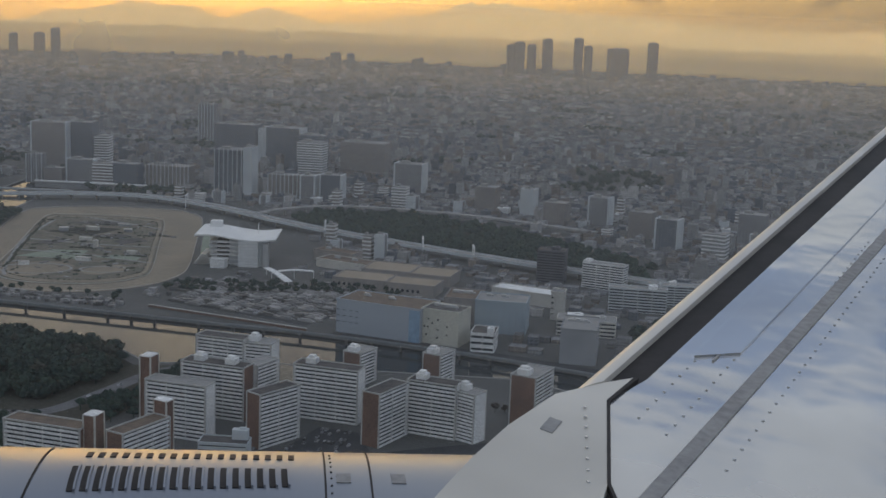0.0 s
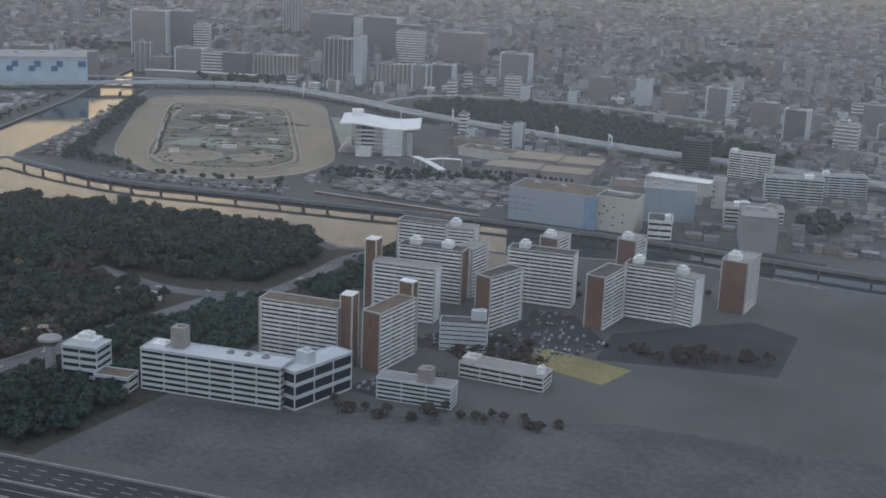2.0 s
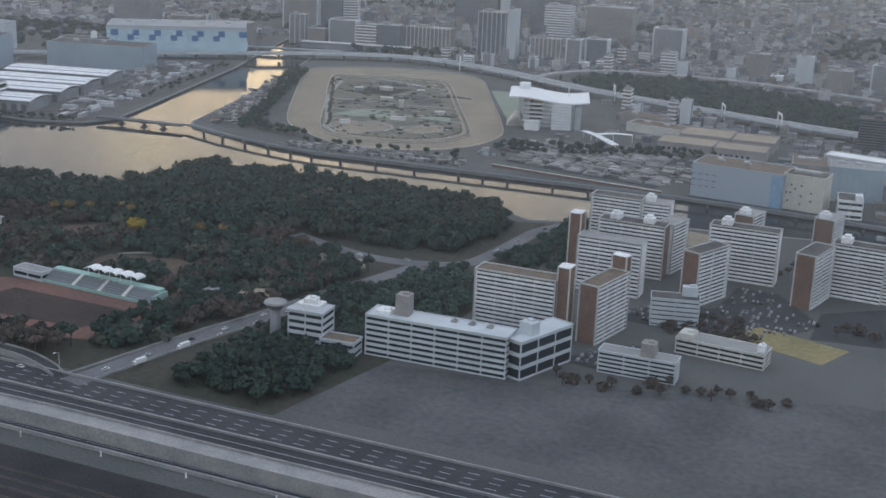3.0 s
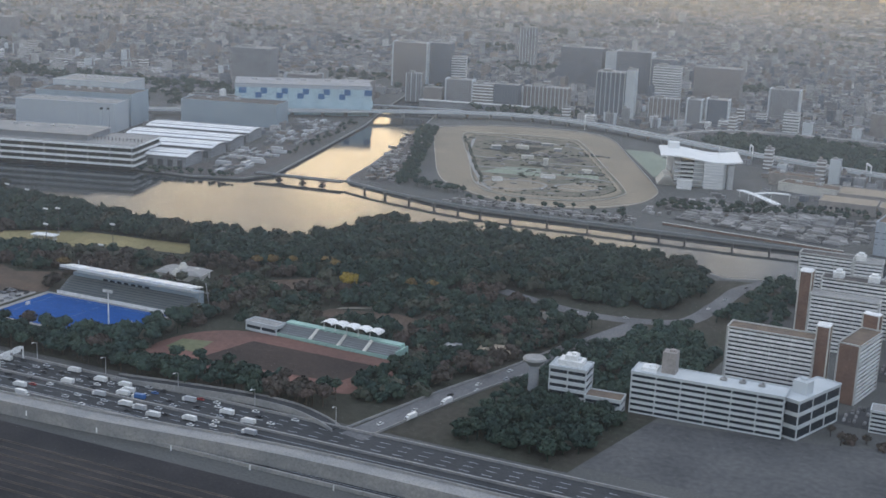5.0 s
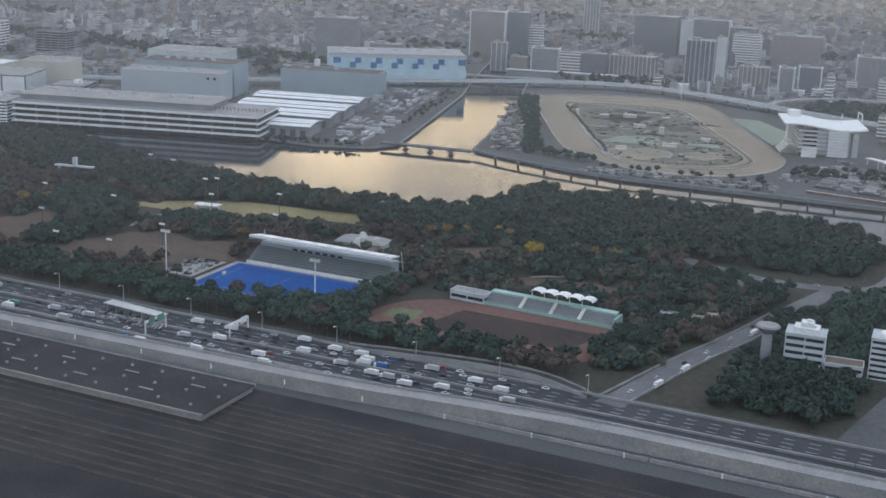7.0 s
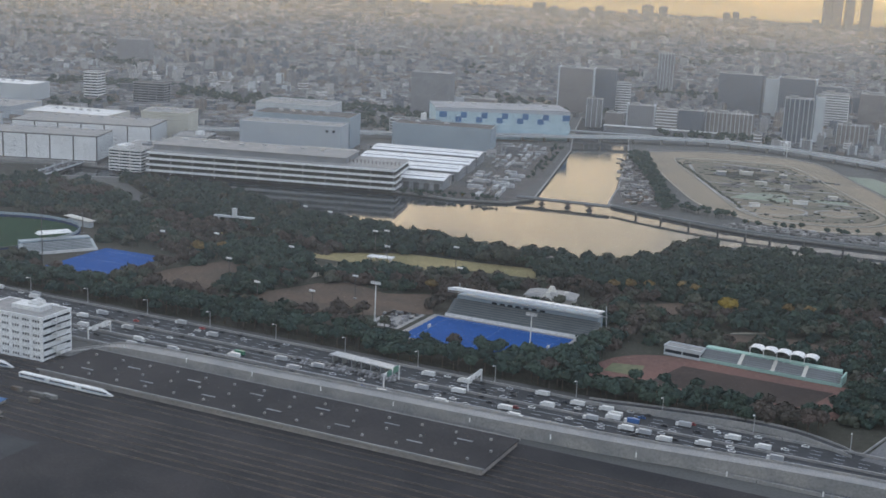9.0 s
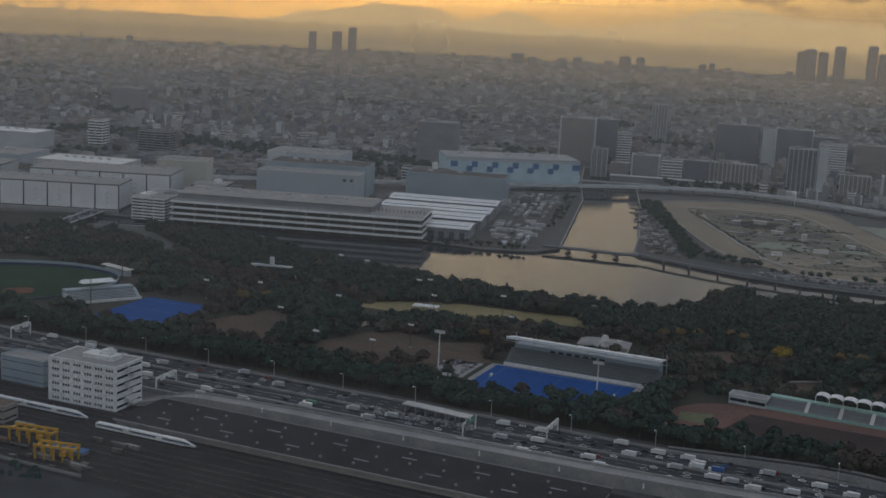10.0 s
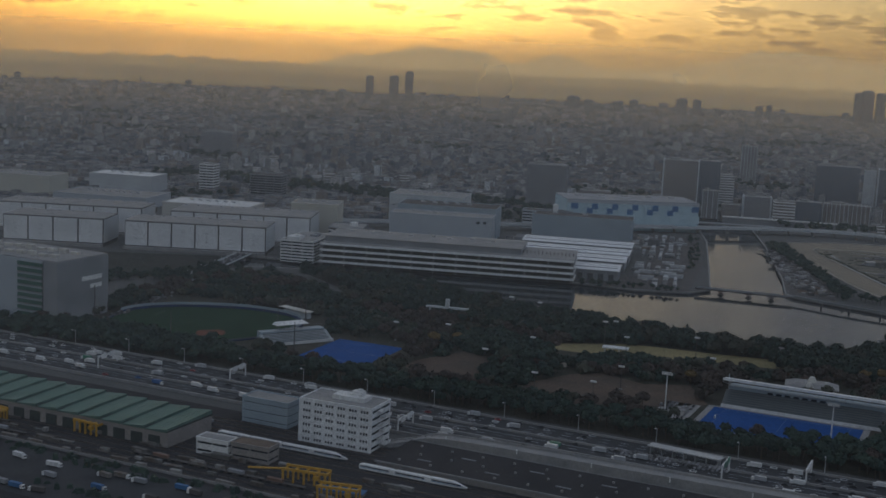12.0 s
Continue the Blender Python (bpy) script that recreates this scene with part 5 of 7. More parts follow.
def bullet_train(x, y, cars, label):
    t = thing("bullet_train", x, y, 0.15, 0, label, "train", "white bullet trains")
    for k in range(cars):
        cx = -k * 12.6
        if k == 0:
            ring = lambda px, w, z0, z1: [(px, -w, z0), (px, w, z0), (px, w, z1), (px, -w, z1)]
            g = Geo().hull(ring(cx - 6.2, 0.85, 0.2, 1.9), ring(cx + 1.5, 0.85, 0.2, 1.9)).hull(ring(cx + 1.5, 0.85, 0.2, 1.9), ring(cx + 6.2, 0.3, 0.3, 0.7))
            b = part("nose_car", g, MAT["white"], t)
        else:
            b = part("car", Geo().box(cx, 0, 0.2, 12.3, 1.7, 1.5).box(cx, 0, 1.7, 12.3, 1.4, 0.22, 0, 0, None, 0.9), MAT["white"], t)
        for s in (-1, 1):
            part("window_band", Geo().box(cx - 0.6, s * 0.86, 1.1, 10.2, 0.04, 0.35), MAT["glass"], b)
            part("blue_stripe", Geo().box(cx - 0.6, s * 0.86, 0.8, 10.6, 0.04, 0.16), MAT["blue"], b)
        for e in (-4, 4):
            part("bogie", Geo().box(cx + e, 0, -0.1, 1.8, 1.3, 0.35), MAT["dark"], b)


bullet_train(-665, 151.5, 9, "white bullet train beside the green-roofed shed")
bullet_train(-553, 157, 3, "white bullet train on the yard track")
bullet_train(-598, 161.5, 4, "white bullet train behind the depot offices")


def yellow_crane(x, y, w, rot, boom):
    t = thing("gantry_crane", x, y, 0, rot, "yellow steel yard crane with a long boom", "crane", "yellow yard cranes")
    for k in range(5):
        part("leg", Geo().box(-w / 2 + k * w / 4, -2, 0, 0.5, 0.5, 3.4), MAT["yellow"], t)
        part("leg", Geo().box(-w / 2 + k * w / 4, 2, 0, 0.5, 0.5, 3.4), MAT["yellow"], t)
        part("cross_girder", Geo().box(-w / 2 + k * w / 4, 0, 3.4, 0.6, 5, 0.6), MAT["yellow"], t)
    for s in (-2, 2):
        part("girder", Geo().box(0, s, 3.9, w + 1, 0.5, 0.7), MAT["yellow"], t)
    if boom:
        part("boom", Geo().tube((-w / 2, 0, 3.6), (-w / 2 - boom, 3, 1.2), 0.35, 6), MAT["yellow"], t)
    part("cab", Geo().box(w * 0.3, -2.4, 2.2, 1.6, 1.4, 1.2), MAT["yellow"], t)


yellow_crane(-592, 136, 14, 8, 14)
yellow_crane(-576, 128, 12, 12, 0)
yellow_crane(-680, 140, 10, -4, 0)
yellow_crane(-716, 134, 6, -4, 12)
t = thing("blue_tarp_store", -578, 134, 0, 10, "flat stack under blue sheeting in the yard", "store")
part("stack", Geo().box(0, 0, 0, 14, 4, 0.9), MAT["concrete"], t)
part("sheet", Geo().box(0, 0, 0.9, 14.4, 4.4, 0.2), MAT["blue"], t)
wall = thing("yard_wall", -680, 119.5, 0, 0, "long low pale concrete wall along the goods yard", "wall")
for k in range(30):
    part("wall_panel", Geo().box(-116 + k * 8, 0, 0, 7.9, 0.35, 0.9), MAT["concrete"], wall)
patch("goods_yard", rect(-860, 82, -540, 117), MAT["asphalt"], 0.05, "worn grey paving of the goods yard", "road")
store = np.random.default_rng(31)


def lorry(x, y, rot, body, label):
    t = thing("lorry", x, y, 0.05, rot, label, "truck", "parked goods lorries")
    part("cargo_box", Geo().box(-0.6, 0, 0.5, 4.2, 1.3, 1.3), MAT[body], t)
    part("cab", Geo().box(2.1, 0, 0.3, 1.0, 1.25, 1.1, 0, 0, None, 0.9), MAT["white"], t)
    part("windscreen", Geo().box(2.58, 0, 0.85, 0.08, 1.0, 0.35), MAT["glass"], t)
    part("chassis", Geo().box(0, 0, 0.1, 5.0, 1.0, 0.4), MAT["dark"], t)


for k, (x, y) in enumerate(((-665, 106), (-646, 106.5), (-641, 109), (-634, 108), (-619, 110), (-614, 108.5), (-680, 107), (-694, 105), (-706, 108), (-668, 86), (-661, 85.5), (-654, 86), (-676, 85), (-684, 86), (-600, 107), (-660, 98), (-640, 97), (-622, 98))):
    lorry(x, y, 180 * (k % 2) + store.uniform(-8, 8), ("white", "stores", "stores", "grey", "blue", "roofdark")[k % 6], "parked goods lorry with box body in the yard")
g, h = Geo(), Geo()
for k in range(120):
    x, y = store.uniform(-780, -560), store.choice((122.5, 126.0, 133.0, 141.5, 146.5)) + store.uniform(-1, 1)
    g.box(x, y, 0.05, store.uniform(1.2, 7), store.uniform(0.8, 1.5), store.uniform(0.4, 1.5), store.uniform(-4, 4))
solo("yard_stores", g, MAT["stores"], "scattered crates, sleepers and stores in the rail yard", "stores", "stuff")
for k in range(150):
    x, y = store.uniform(-800, -570), store.choice((112.0, 93.0, 116.0)) + store.uniform(-1.4, 1.4)
    h.box(x, y, 0.0, store.uniform(1.5, 4.5), store.uniform(1.0, 2.2), store.uniform(0.7, 1.9), store.uniform(0, 180), 0, None, 0.55)
solo("yard_shrubs", h, MAT["leaf"], "dark shrubs between the lorry bays", "shrubs", "stuff")
for x0, y, n in ((-650, 130.3, 9), (-742, 126.1, 7), (-690, 171.0, 6)):
    t = thing("flat_wagons", x0, y, 0.15, 0, "dark flat wagons standing on a yard track", "wagons")
    for k in range(n):
        b = part("wagon_deck", Geo().box(k * 7.2, 0, 0.45, 6.8, 1.4, 0.25), MAT["roofdark"], t)
        for e in (-2.2, 2.2):
            part("bogie", Geo().box(k * 7.2 + e, 0, 0, 1.4, 1.1, 0.45), MAT["dark"], b)
        if k % 2:
            part("load", Geo().box(k * 7.2, 0, 0.7, 5.6, 1.2, 0.9), MAT[("stores", "brown", "grey")[k % 3]], b)

t = thing("depot_deck", -502, 175, 0, 0, "long low depot with dark flat roof and rows of small vents", "depot")
part("wall", Geo().box(0, 0, 0, 158, 26, 1.8), MAT["brownplain"], t)
o = part("roof", Geo().box(0, 0, 1.8, 159, 27, 0.3), MAT["ballast"], t, "dark felted flat roof")
for k in range(14):
    for j in range(3):
        part("vent", Geo().box(-73 + k * 11.2 + 3.6 * (j % 2), -9 + 8.5 * j, 2.1, 0.7, 0.7, 0.6), MAT["concrete"], o)
for k in range(12):
    part("skylight", Geo().box(-66 + k * 12, -5 + 9 * (k % 2), 2.1, 5.0, 0.5, 0.2), MAT["grey"], o)
for e in (-13.4, 13.4):
    part("roof_edge", Geo().box(0, e, 1.7, 159.4, 0.4, 0.6), MAT["concrete"], t)

# ---- roads, rails, bridges ----
patch("worn_yard", [(-262, 246), (300, 246), (300, 330), (-110, 330), (-200, 300), (-256, 290)], MAT["paleyard"], 0.03, "plain worn asphalt yard before the flats", "ground")
patch("rail_yard", rect(-1500, 40, 300, 190), MAT["ballast"], 0.03, "dark rusty ballast of the rail yard", "rail yard")
patch("verge", [(-345, 240), (-262, 240), (-250, 300), (-243, 400), (-243, 470), (-254, 484), (-272, 478), (-345, 412)], MAT["browngrass"], 0.045, "brown grass verge between park and flats", "grass")
solo("road", Geo().strip(curve([(-327, 232), (-316, 280), (-306, 312), (-297, 350), (-285, 392)], 6), 8.5, -0.2, 0.08), MAT["roadgrey"], "worn grey road from the highway into the park", "road", "structure")
solo("road", Geo().strip(curve([(-350, 407), (-340, 403), (-321, 396), (-305, 393), (-288, 395), (-270, 405), (-264, 436), (-261, 466), (-252, 486)], 6), 7.5, -0.2, 0.1), MAT["roadgrey"], "pale curved road along the edge of the woods", "road", "structure")
for line in ([(-322, 236), (-311.5, 280), (-301.5, 312), (-292.5, 348)], [(-331.5, 236), (-320.5, 280), (-310.5, 312), (-301.5, 348)]):
    t = thing("road_parapet", 0, 0, 0, 0, "pale concrete parapet beside the park road", "parapet")
    row = curve(line, 6)
    for a, b in zip(row, row[1:]):
        part("parapet_panel", Geo().strip([a, b], 0.3, 0, 0.8), MAT["concrete"], t)
patch("plaza", [(-332, 388), (-308, 389), (-302, 378), (-321, 373)], MAT["palepave"], 0.08, "pale paved square beside the woods", "pavement")
patch("parking", [(-205, 372), (-150, 366), (-130, 400), (-150, 430), (-166, 430), (-168, 400), (-190, 392)], MAT["asphalt"], 0.06, "dark car park between the apartment slabs", "car park")
patch("parking", [(-204, 322), (-190, 320), (-172, 335), (-176, 350), (-190, 345)], MAT["asphalt"], 0.06, "dark car park below the apartment slab", "car park")
patch("parking", [(-132, 384), (-70, 392), (-66, 440), (-84, 452), (-118, 426), (-132, 414)], MAT["asphalt"], 0.06, "dark car park before the long slab", "car park")
patch("playground", [(-160, 372), (-125, 360), (-118, 378), (-150, 388)], MAT["straw"], 0.09, "pale sandy school yard", "field")
patch("quay", [(-210, 480), (-184, 480), (-184, 500), (-218, 506)], MAT["dirt"], 0.05, "sandy quay beside the canal", "ground")
patch("quay_road", [(-218, 566), (-130, 560), (-60, 548), (-60, 556), (-130, 567), (-218, 571)], MAT["asphalt"], 0.05, "dark quay road before the warehouses", "road")
patch("boat_yard", [(-576, 790), (-540, 650), (-524, 592), (-495, 585), (-505, 640), (-560, 780)], MAT["roofdark"], 0.04, "dark cluttered yard between canal and track", "ground")
patch("yard_court", [(-520, 600), (-505, 600), (-512, 640), (-527, 640)], MAT["browngrass2"], 0.08, "rust-brown court in the yard", "field")
patch("market_yard", [(-632, 540), (-578, 555), (-590, 640), (-632, 800), (-668, 790), (-640, 700), (-620, 600)], MAT["roofdark"], 0.04, "dark loading yard beside the sheds", "ground")
patch("bus_lot", [(-326, 594), (-236, 576), (-222, 640), (-250, 665), (-310, 660)], MAT["asphalt"], 0.04, "dark lot with rows of parked buses", "car park")

g = Geo()
for y in (201.5, 204.6, 207.7, 213.2, 216.3, 219.4, 226.6, 229.7, 232.8):
    dash = y not in (201.5, 207.7, 213.2, 219.4)
    x = -1100
    while x < 150:
        g.box(x, y, 0.05, 3.2 if dash else 6.0, 0.18, 0.02)
        x += 7 if dash else 6.0
solo("lane_marking", g, MAT["palegrey"], "worn white lane lines on the highway", "road marking", "stuff")
for y, h, w in ((210.4, 0.9, 0.7), (223.0, 0.8, 0.6), (236.4, 0.8, 0.5), (198.2, 1.1, 0.6)):
    t = thing("barrier", 0, 0, 0, 0, "long pale concrete highway barrier", "barrier", "highway barriers", "structure")
    for k in range(26):
        part("barrier_length", Geo().box(-1080 + k * 50, y, 0, 49.7, w, h), MAT["concrete"], t)
# raised carriageway on the near side, with its ramp
t = thing("flyover", 0, 0, 0, 0, "raised pale highway ramp with solid parapets", "viaduct")
line = curve([(-589, 184, 0.3), (-582, 190, 1.2), (-574, 194, 2.6), (-550, 194.5, 3.4), (-480, 196, 3.6), (-400, 199, 3.6), (-330, 205, 3.8), (-240, 205, 3.8), (-60, 205, 3.8)], 5)
for a, b in zip(line, line[1:]):
    o = part("deck", Geo().strip([a, b], 6.4, -0.7, 0), MAT["concrete"], t)
    for s in (-3.3, 3.3):
        part("parapet", Geo().strip([(a[0], a[1] + s, a[2]), (b[0], b[1] + s, b[2])], 0.35, -3.6, 0.7), MAT["concrete"], o)
for p in line[12::3]:
    part("pier", Geo().box(p[0], p[1], 0, 1.4, 3.6, p[2] - 0.6), MAT["concrete"], t)
for k in range(14):
    part("lamp_post", Geo().tube((-570 + 26 * k, 191.2, 3), (-570 + 26 * k, 191.2, 4.4), 0.22, 6), MAT["white"], t)
t = thing("flyover", 0, 0, 0, 0, "curving pale slip road beside the trees", "viaduct")
line = curve([(-418, 236.5, 0.5), (-395, 238, 1.6), (-370, 240, 2.2), (-353, 240.5, 1.8), (-341, 238, 0.9), (-334, 235, 0.25)], 5)
for a, b in zip(line, line[1:]):
    o = part("deck", Geo().strip([a, b], 4.2, -1.2, 0), MAT["asphalt"], t)
    for s in (-2.2, 2.2):
        part("parapet", Geo().strip([(a[0], a[1] + s, a[2]), (b[0], b[1] + s, b[2])], 0.3, -1.6, 0.6), MAT["concrete"], o)


def gantry(x, y, span, sign="green"):
    t = thing("sign_gantry", x, y, 0, 0, "pale steel sign gantry over the highway lanes", "gantry", "highway gantries")
    for s in (-1, 1):
        part("post", Geo().tube((0, s * span / 2, 0), (0, s * span / 2, 4.6), 0.28, 6), MAT["white"], t)
    part("crossbeam", Geo().box(0, 0, 4.4, 0.6, span, 0.7), MAT["white"], t)
    part("sign", Geo().box(0.4, span * 0.2, 3.6, 0.15, 3.6, 2.2), MAT[sign], t, "sign with unreadable lettering")
    part("sign", Geo().box(0.4, -span * 0.22, 3.6, 0.15, 3.2, 2.0), MAT[sign], t, "sign with unreadable lettering")


gantry(-592, 204.5, 12, "white")
gantry(-480, 217, 11, "green")
gantry(-455, 229, 11, "white")
gantry(-735, 216, 12, "white")
gantry(-680, 229, 11, "white")
for k in range(16):
    t = thing("street_lamp", -770 + 29 * k, 236.9, 0, 0, "tall slim highway lamp with bent arm", "street lamp", "highway lamps")
    part("pole", Geo().tube((0, 0, 0), (0, 0, 6.4), 0.14, 6, 0, 0.09), MAT["steel"], t)
    part("arm", Geo().tube((0, 0, 6.3), (0, -1.8, 6.8), 0.08, 5), MAT["steel"], t)
    part("lamp", Geo().box(0, -2.0, 6.7, 0.35, 0.9, 0.2), MAT["white"], t)
t = thing("service_roof", -496, 227, 0, -6, "long grey roof over parked cars beside the highway", "shelter")
part("roof", Geo().box(0, 0, 2.6, 26, 4.4, 0.4), MAT["steel"], t)
for k in range(7):
    part("post", Geo().box(-12 + k * 4, 0, 0, 0.3, 3, 2.6), MAT["steel"], t)

# elevated expressway past the racecourse
t = thing("expressway", 0, 0, 0, 0, "long pale elevated expressway curving round the racecourse", "viaduct")
line = curve([(-900, 640, 5), (-780, 725, 5), (-690, 795, 5), (-640, 835, 5), (-575, 882, 5), (-524, 900, 5), (-475, 893, 5), (-417, 868, 5), (-376, 845, 5), (-305, 815, 5), (-225, 788, 5), (-160, 770, 5), (-60, 745, 5), (100, 700, 5)], 6)
for a, b in zip(line, line[1:]):
    o = part("deck", Geo().strip([a, b], 10, -1.0, 0), MAT["concrete"], t)
    d = (Vector(b) - Vector(a)).normalized()
    for s in (-5.0, 5.0):
        off = Vector((-d.y, d.x, 0)) * s
        part("parapet", Geo().strip([tuple(Vector(a) + off), tuple(Vector(b) + off)], 0.35, -1.1, 0.7), MAT["palewall"], o)
for p in line[::2]:
    part("pier", Geo().box(p[0], p[1], 0, 2, 2, 4.1).box(p[0], p[1], 3.4, 2, 8, 0.7), MAT["concrete"], t)
t = thing("expressway_ramp", 0, 0, 0, 0, "pale curling ramp off the elevated expressway", "viaduct")
line = curve([(-400, 866, 5), (-398, 885, 5), (-388, 905, 5), (-372, 925, 5), (-345, 938, 5), (-300, 944, 5), (-240, 940, 5), (-150, 915, 5)], 5)
for a, b in zip(line, line[1:]):
    part("deck", Geo().strip([a, b], 6, -1.0, 0.5), MAT["concrete"], t)
for p in line[::4]:
    part("pier", Geo().box(p[0], p[1], 0, 1.6, 1.6, 4.2), MAT["concrete"], t)
for x, y in ((-246, 797), (-207, 785), (-330, 828), (-476, 892)):
    o = thing("expressway_gantry", x, y, 0, 20, "white portal gantry over the expressway", "gantry", "expressway gantries")
    for s in (-1, 1):
        part("post", Geo().tube((0, s * 6, 0), (0, s * 6, 10), 0.4, 6), MAT["white"], o)
    part("crossbeam", Geo().box(0, 0, 9.6, 0.9, 12.4, 0.9), MAT["white"], o)
t = thing("road_bridge", 0, 0, 0, 0, "far pale road bridge over the canal head", "bridge")
part("deck", Geo().strip([(-700, 872), (-590, 905)], 8, 2.2, 3.2), MAT["concrete"], t)
part("parapet", Geo().strip([(-700, 868), (-590, 901)], 0.4, 3.2, 4.0), MAT["palewall"], t)
for k in range(4):
    part("pier", Geo().box(-685 + k * 27, 876 + k * 8, -3.5, 2.5, 6, 6), MAT["concrete"], t)
t = thing("white_conduit", 0, 0, 0, 0, "long white roof edge beside the far canal", "roof")
part("roof", Geo().strip([(-640, 925), (-545, 948)], 3, 5.2, 6.2), MAT["white"], t)
part("wall", Geo().strip([(-640, 926), (-545, 949)], 2.2, 0, 5.2), MAT["grey"], t)

t = thing("canal_bridge", 0, 0, 0, 0, "low dark girder bridge on hammerhead piers", "bridge")
part("deck", Geo().strip([(-575, 563), (-518, 569)], 3.6, 1.3, 2.1), MAT["roofdark"], t)
for s in (-1.7, 1.7):
    part("parapet", Geo().strip([(-575, 563 + s), (-518, 569 + s)], 0.25, 2.1, 2.6), MAT["grey"], t)
for x in (-560, -543.5, -530):
    o = part("pier", Geo().box(x, 566, -3.5, 1.5, 2.0, 3.6), MAT["roofdark"], t)
    part("hammerhead", Geo().box(x, 566, 0.6, 3.4, 3.0, 0.7, 0, 0, None, 1.4), MAT["roofdark"], o)
    part("fender", Geo().box(x, 566, -3.5, 3.2, 3.6, 2.7), MAT["roofdark"], o)
t = thing("monorail", 0, 0, 0, 0, "monorail beam on concrete piers along the canal", "monorail")
line = curve([(-518, 572, 2.6), (-490, 561, 2.6), (-455, 552, 2.6), (-420, 547, 2.6), (-359, 549, 2.6), (-283, 552, 2.6), (-229, 555, 2.6), (-146, 552, 2.6), (-40, 536, 2.6), (150, 512, 2.6)], 6)
for a, b in zip(line, line[1:]):
    for s in (-0.9, 0.9):
        part("track_beam", Geo().strip([(a[0], a[1] + s, a[2]), (b[0], b[1] + s, b[2])], 0.6, -0.9, 0), MAT["standgrey"], t)
walked = 0.0
for a, b in zip(line, line[1:]):
    walked += (Vector(b) - Vector(a)).length
    if walked > 13:
        walked = 0.0
        o = part("pier", Geo().box(b[0], b[1], -3.5, 1.0, 1.2, 4.6), MAT["roofdark"], t)
        part("pier_head", Geo().box(b[0], b[1], 1.0, 1.2, 3.2, 0.75), MAT["concrete"], o)
t = thing("street_bridge", 0, 0, 0, 0, "pale street bridge with parapets over the dark canal", "bridge")
part("deck", Geo().strip([(-820, 375), (-855, 505)], 10, 0.2, 1.2), MAT["asphalt"], t)
for s in (-5, 5):
    part("parapet", Geo().strip([(-820 + s, 375), (-855 + s, 505)], 0.5, 1.2, 2.1), MAT["palewall"], t)
for k in range(4):
    part("pier", Geo().box(-826 - k * 7, 400 + k * 26, -3.5, 8, 2, 3.7), MAT["concrete"], t)
for k in range(12):
    part("lamp_post", Geo().tube((-825.5 - k * 2.8, 380 + k * 10.8, 1.2), (-825.5 - k * 2.8, 380 + k * 10.8, 4.2), 0.15, 5), MAT["white"], t)
patch("street", [(-780, 236), (-768, 236), (-815, 375), (-825, 378)], MAT["asphalt"], 0.06, "asphalt street past the ball park", "road")
t = thing("canal_wall", 0, 0, 0, 0, "dark sheet-pile canal walls with a pale coping", "wall", "", "structure")
for a, b in zip(RIVER, RIVER[1:]):
    if -1000 < a[0] < 0:
        part("coping", Geo().strip([a, b], 0.9, -0.6, 0.25), MAT["concrete"], t)
t = thing("quay_fence", 0, 0, 0, 0, "rust-red quay fence along the bus lot", "fence")
for k in range(16):
    part("fence_panel", Geo().strip([(-326 + k * 6, 577 - k * 0.7), (-320.4 + k * 6, 576.4 - k * 0.7)], 0.4, 0, 1.3), MAT["brown"], t)
    part("fence_cap", Geo().strip([(-326 + k * 6, 577 - k * 0.7), (-320.4 + k * 6, 576.4 - k * 0.7)], 0.9, 1.3, 1.55), MAT["offwhite"], t)

# ---- the city beyond the racecourse ----
def tower(x, y, w, d, h, rot, style, wall, label, roof=1, group=""):
    """A mid-distance block: body with window grid, roof rooms, and fins or bands where it shows them."""
    z = land(x, y)
    t = thing("city_tower", x, y, z, rot, label, "building", group)
    part("body", Geo().box(0, 0, -0.5, w, d, h + 0.5, 0, 0, 1), [MAT[wall], MAT["concrete"]], t)
    if style == "fins":
        n = max(int(w / 3.6), 3)
        for k in range(n + 1):
            part("fin", Geo().box(-w / 2 + k * w / n, -d / 2 - 0.25, 0, 0.55, 0.7, h), MAT["palewall"], t)
    elif style == "bands":
        n = max(int(h / 2.4), 4)
        for k in range(n):
            part("band", Geo().box(0, 0, 0.8 + k * h / n, w + 0.5, d + 0.5, 0.95), MAT["white"], t)
    elif style == "ends":
        for s in (-1, 1):
            part("end_wall", Geo().box(s * (w / 2 + 0.1), 0, 0, 1.4, d + 0.3, h + 0.4), MAT["palewall"], t)
    for k in range(roof):
        part("roof_room", Geo().box(-w * 0.2 + k * w * 0.4, d * 0.05, h, w * 0.3, d * 0.4, 1.8 + 0.8 * k), MAT["concrete"], t)
    return t


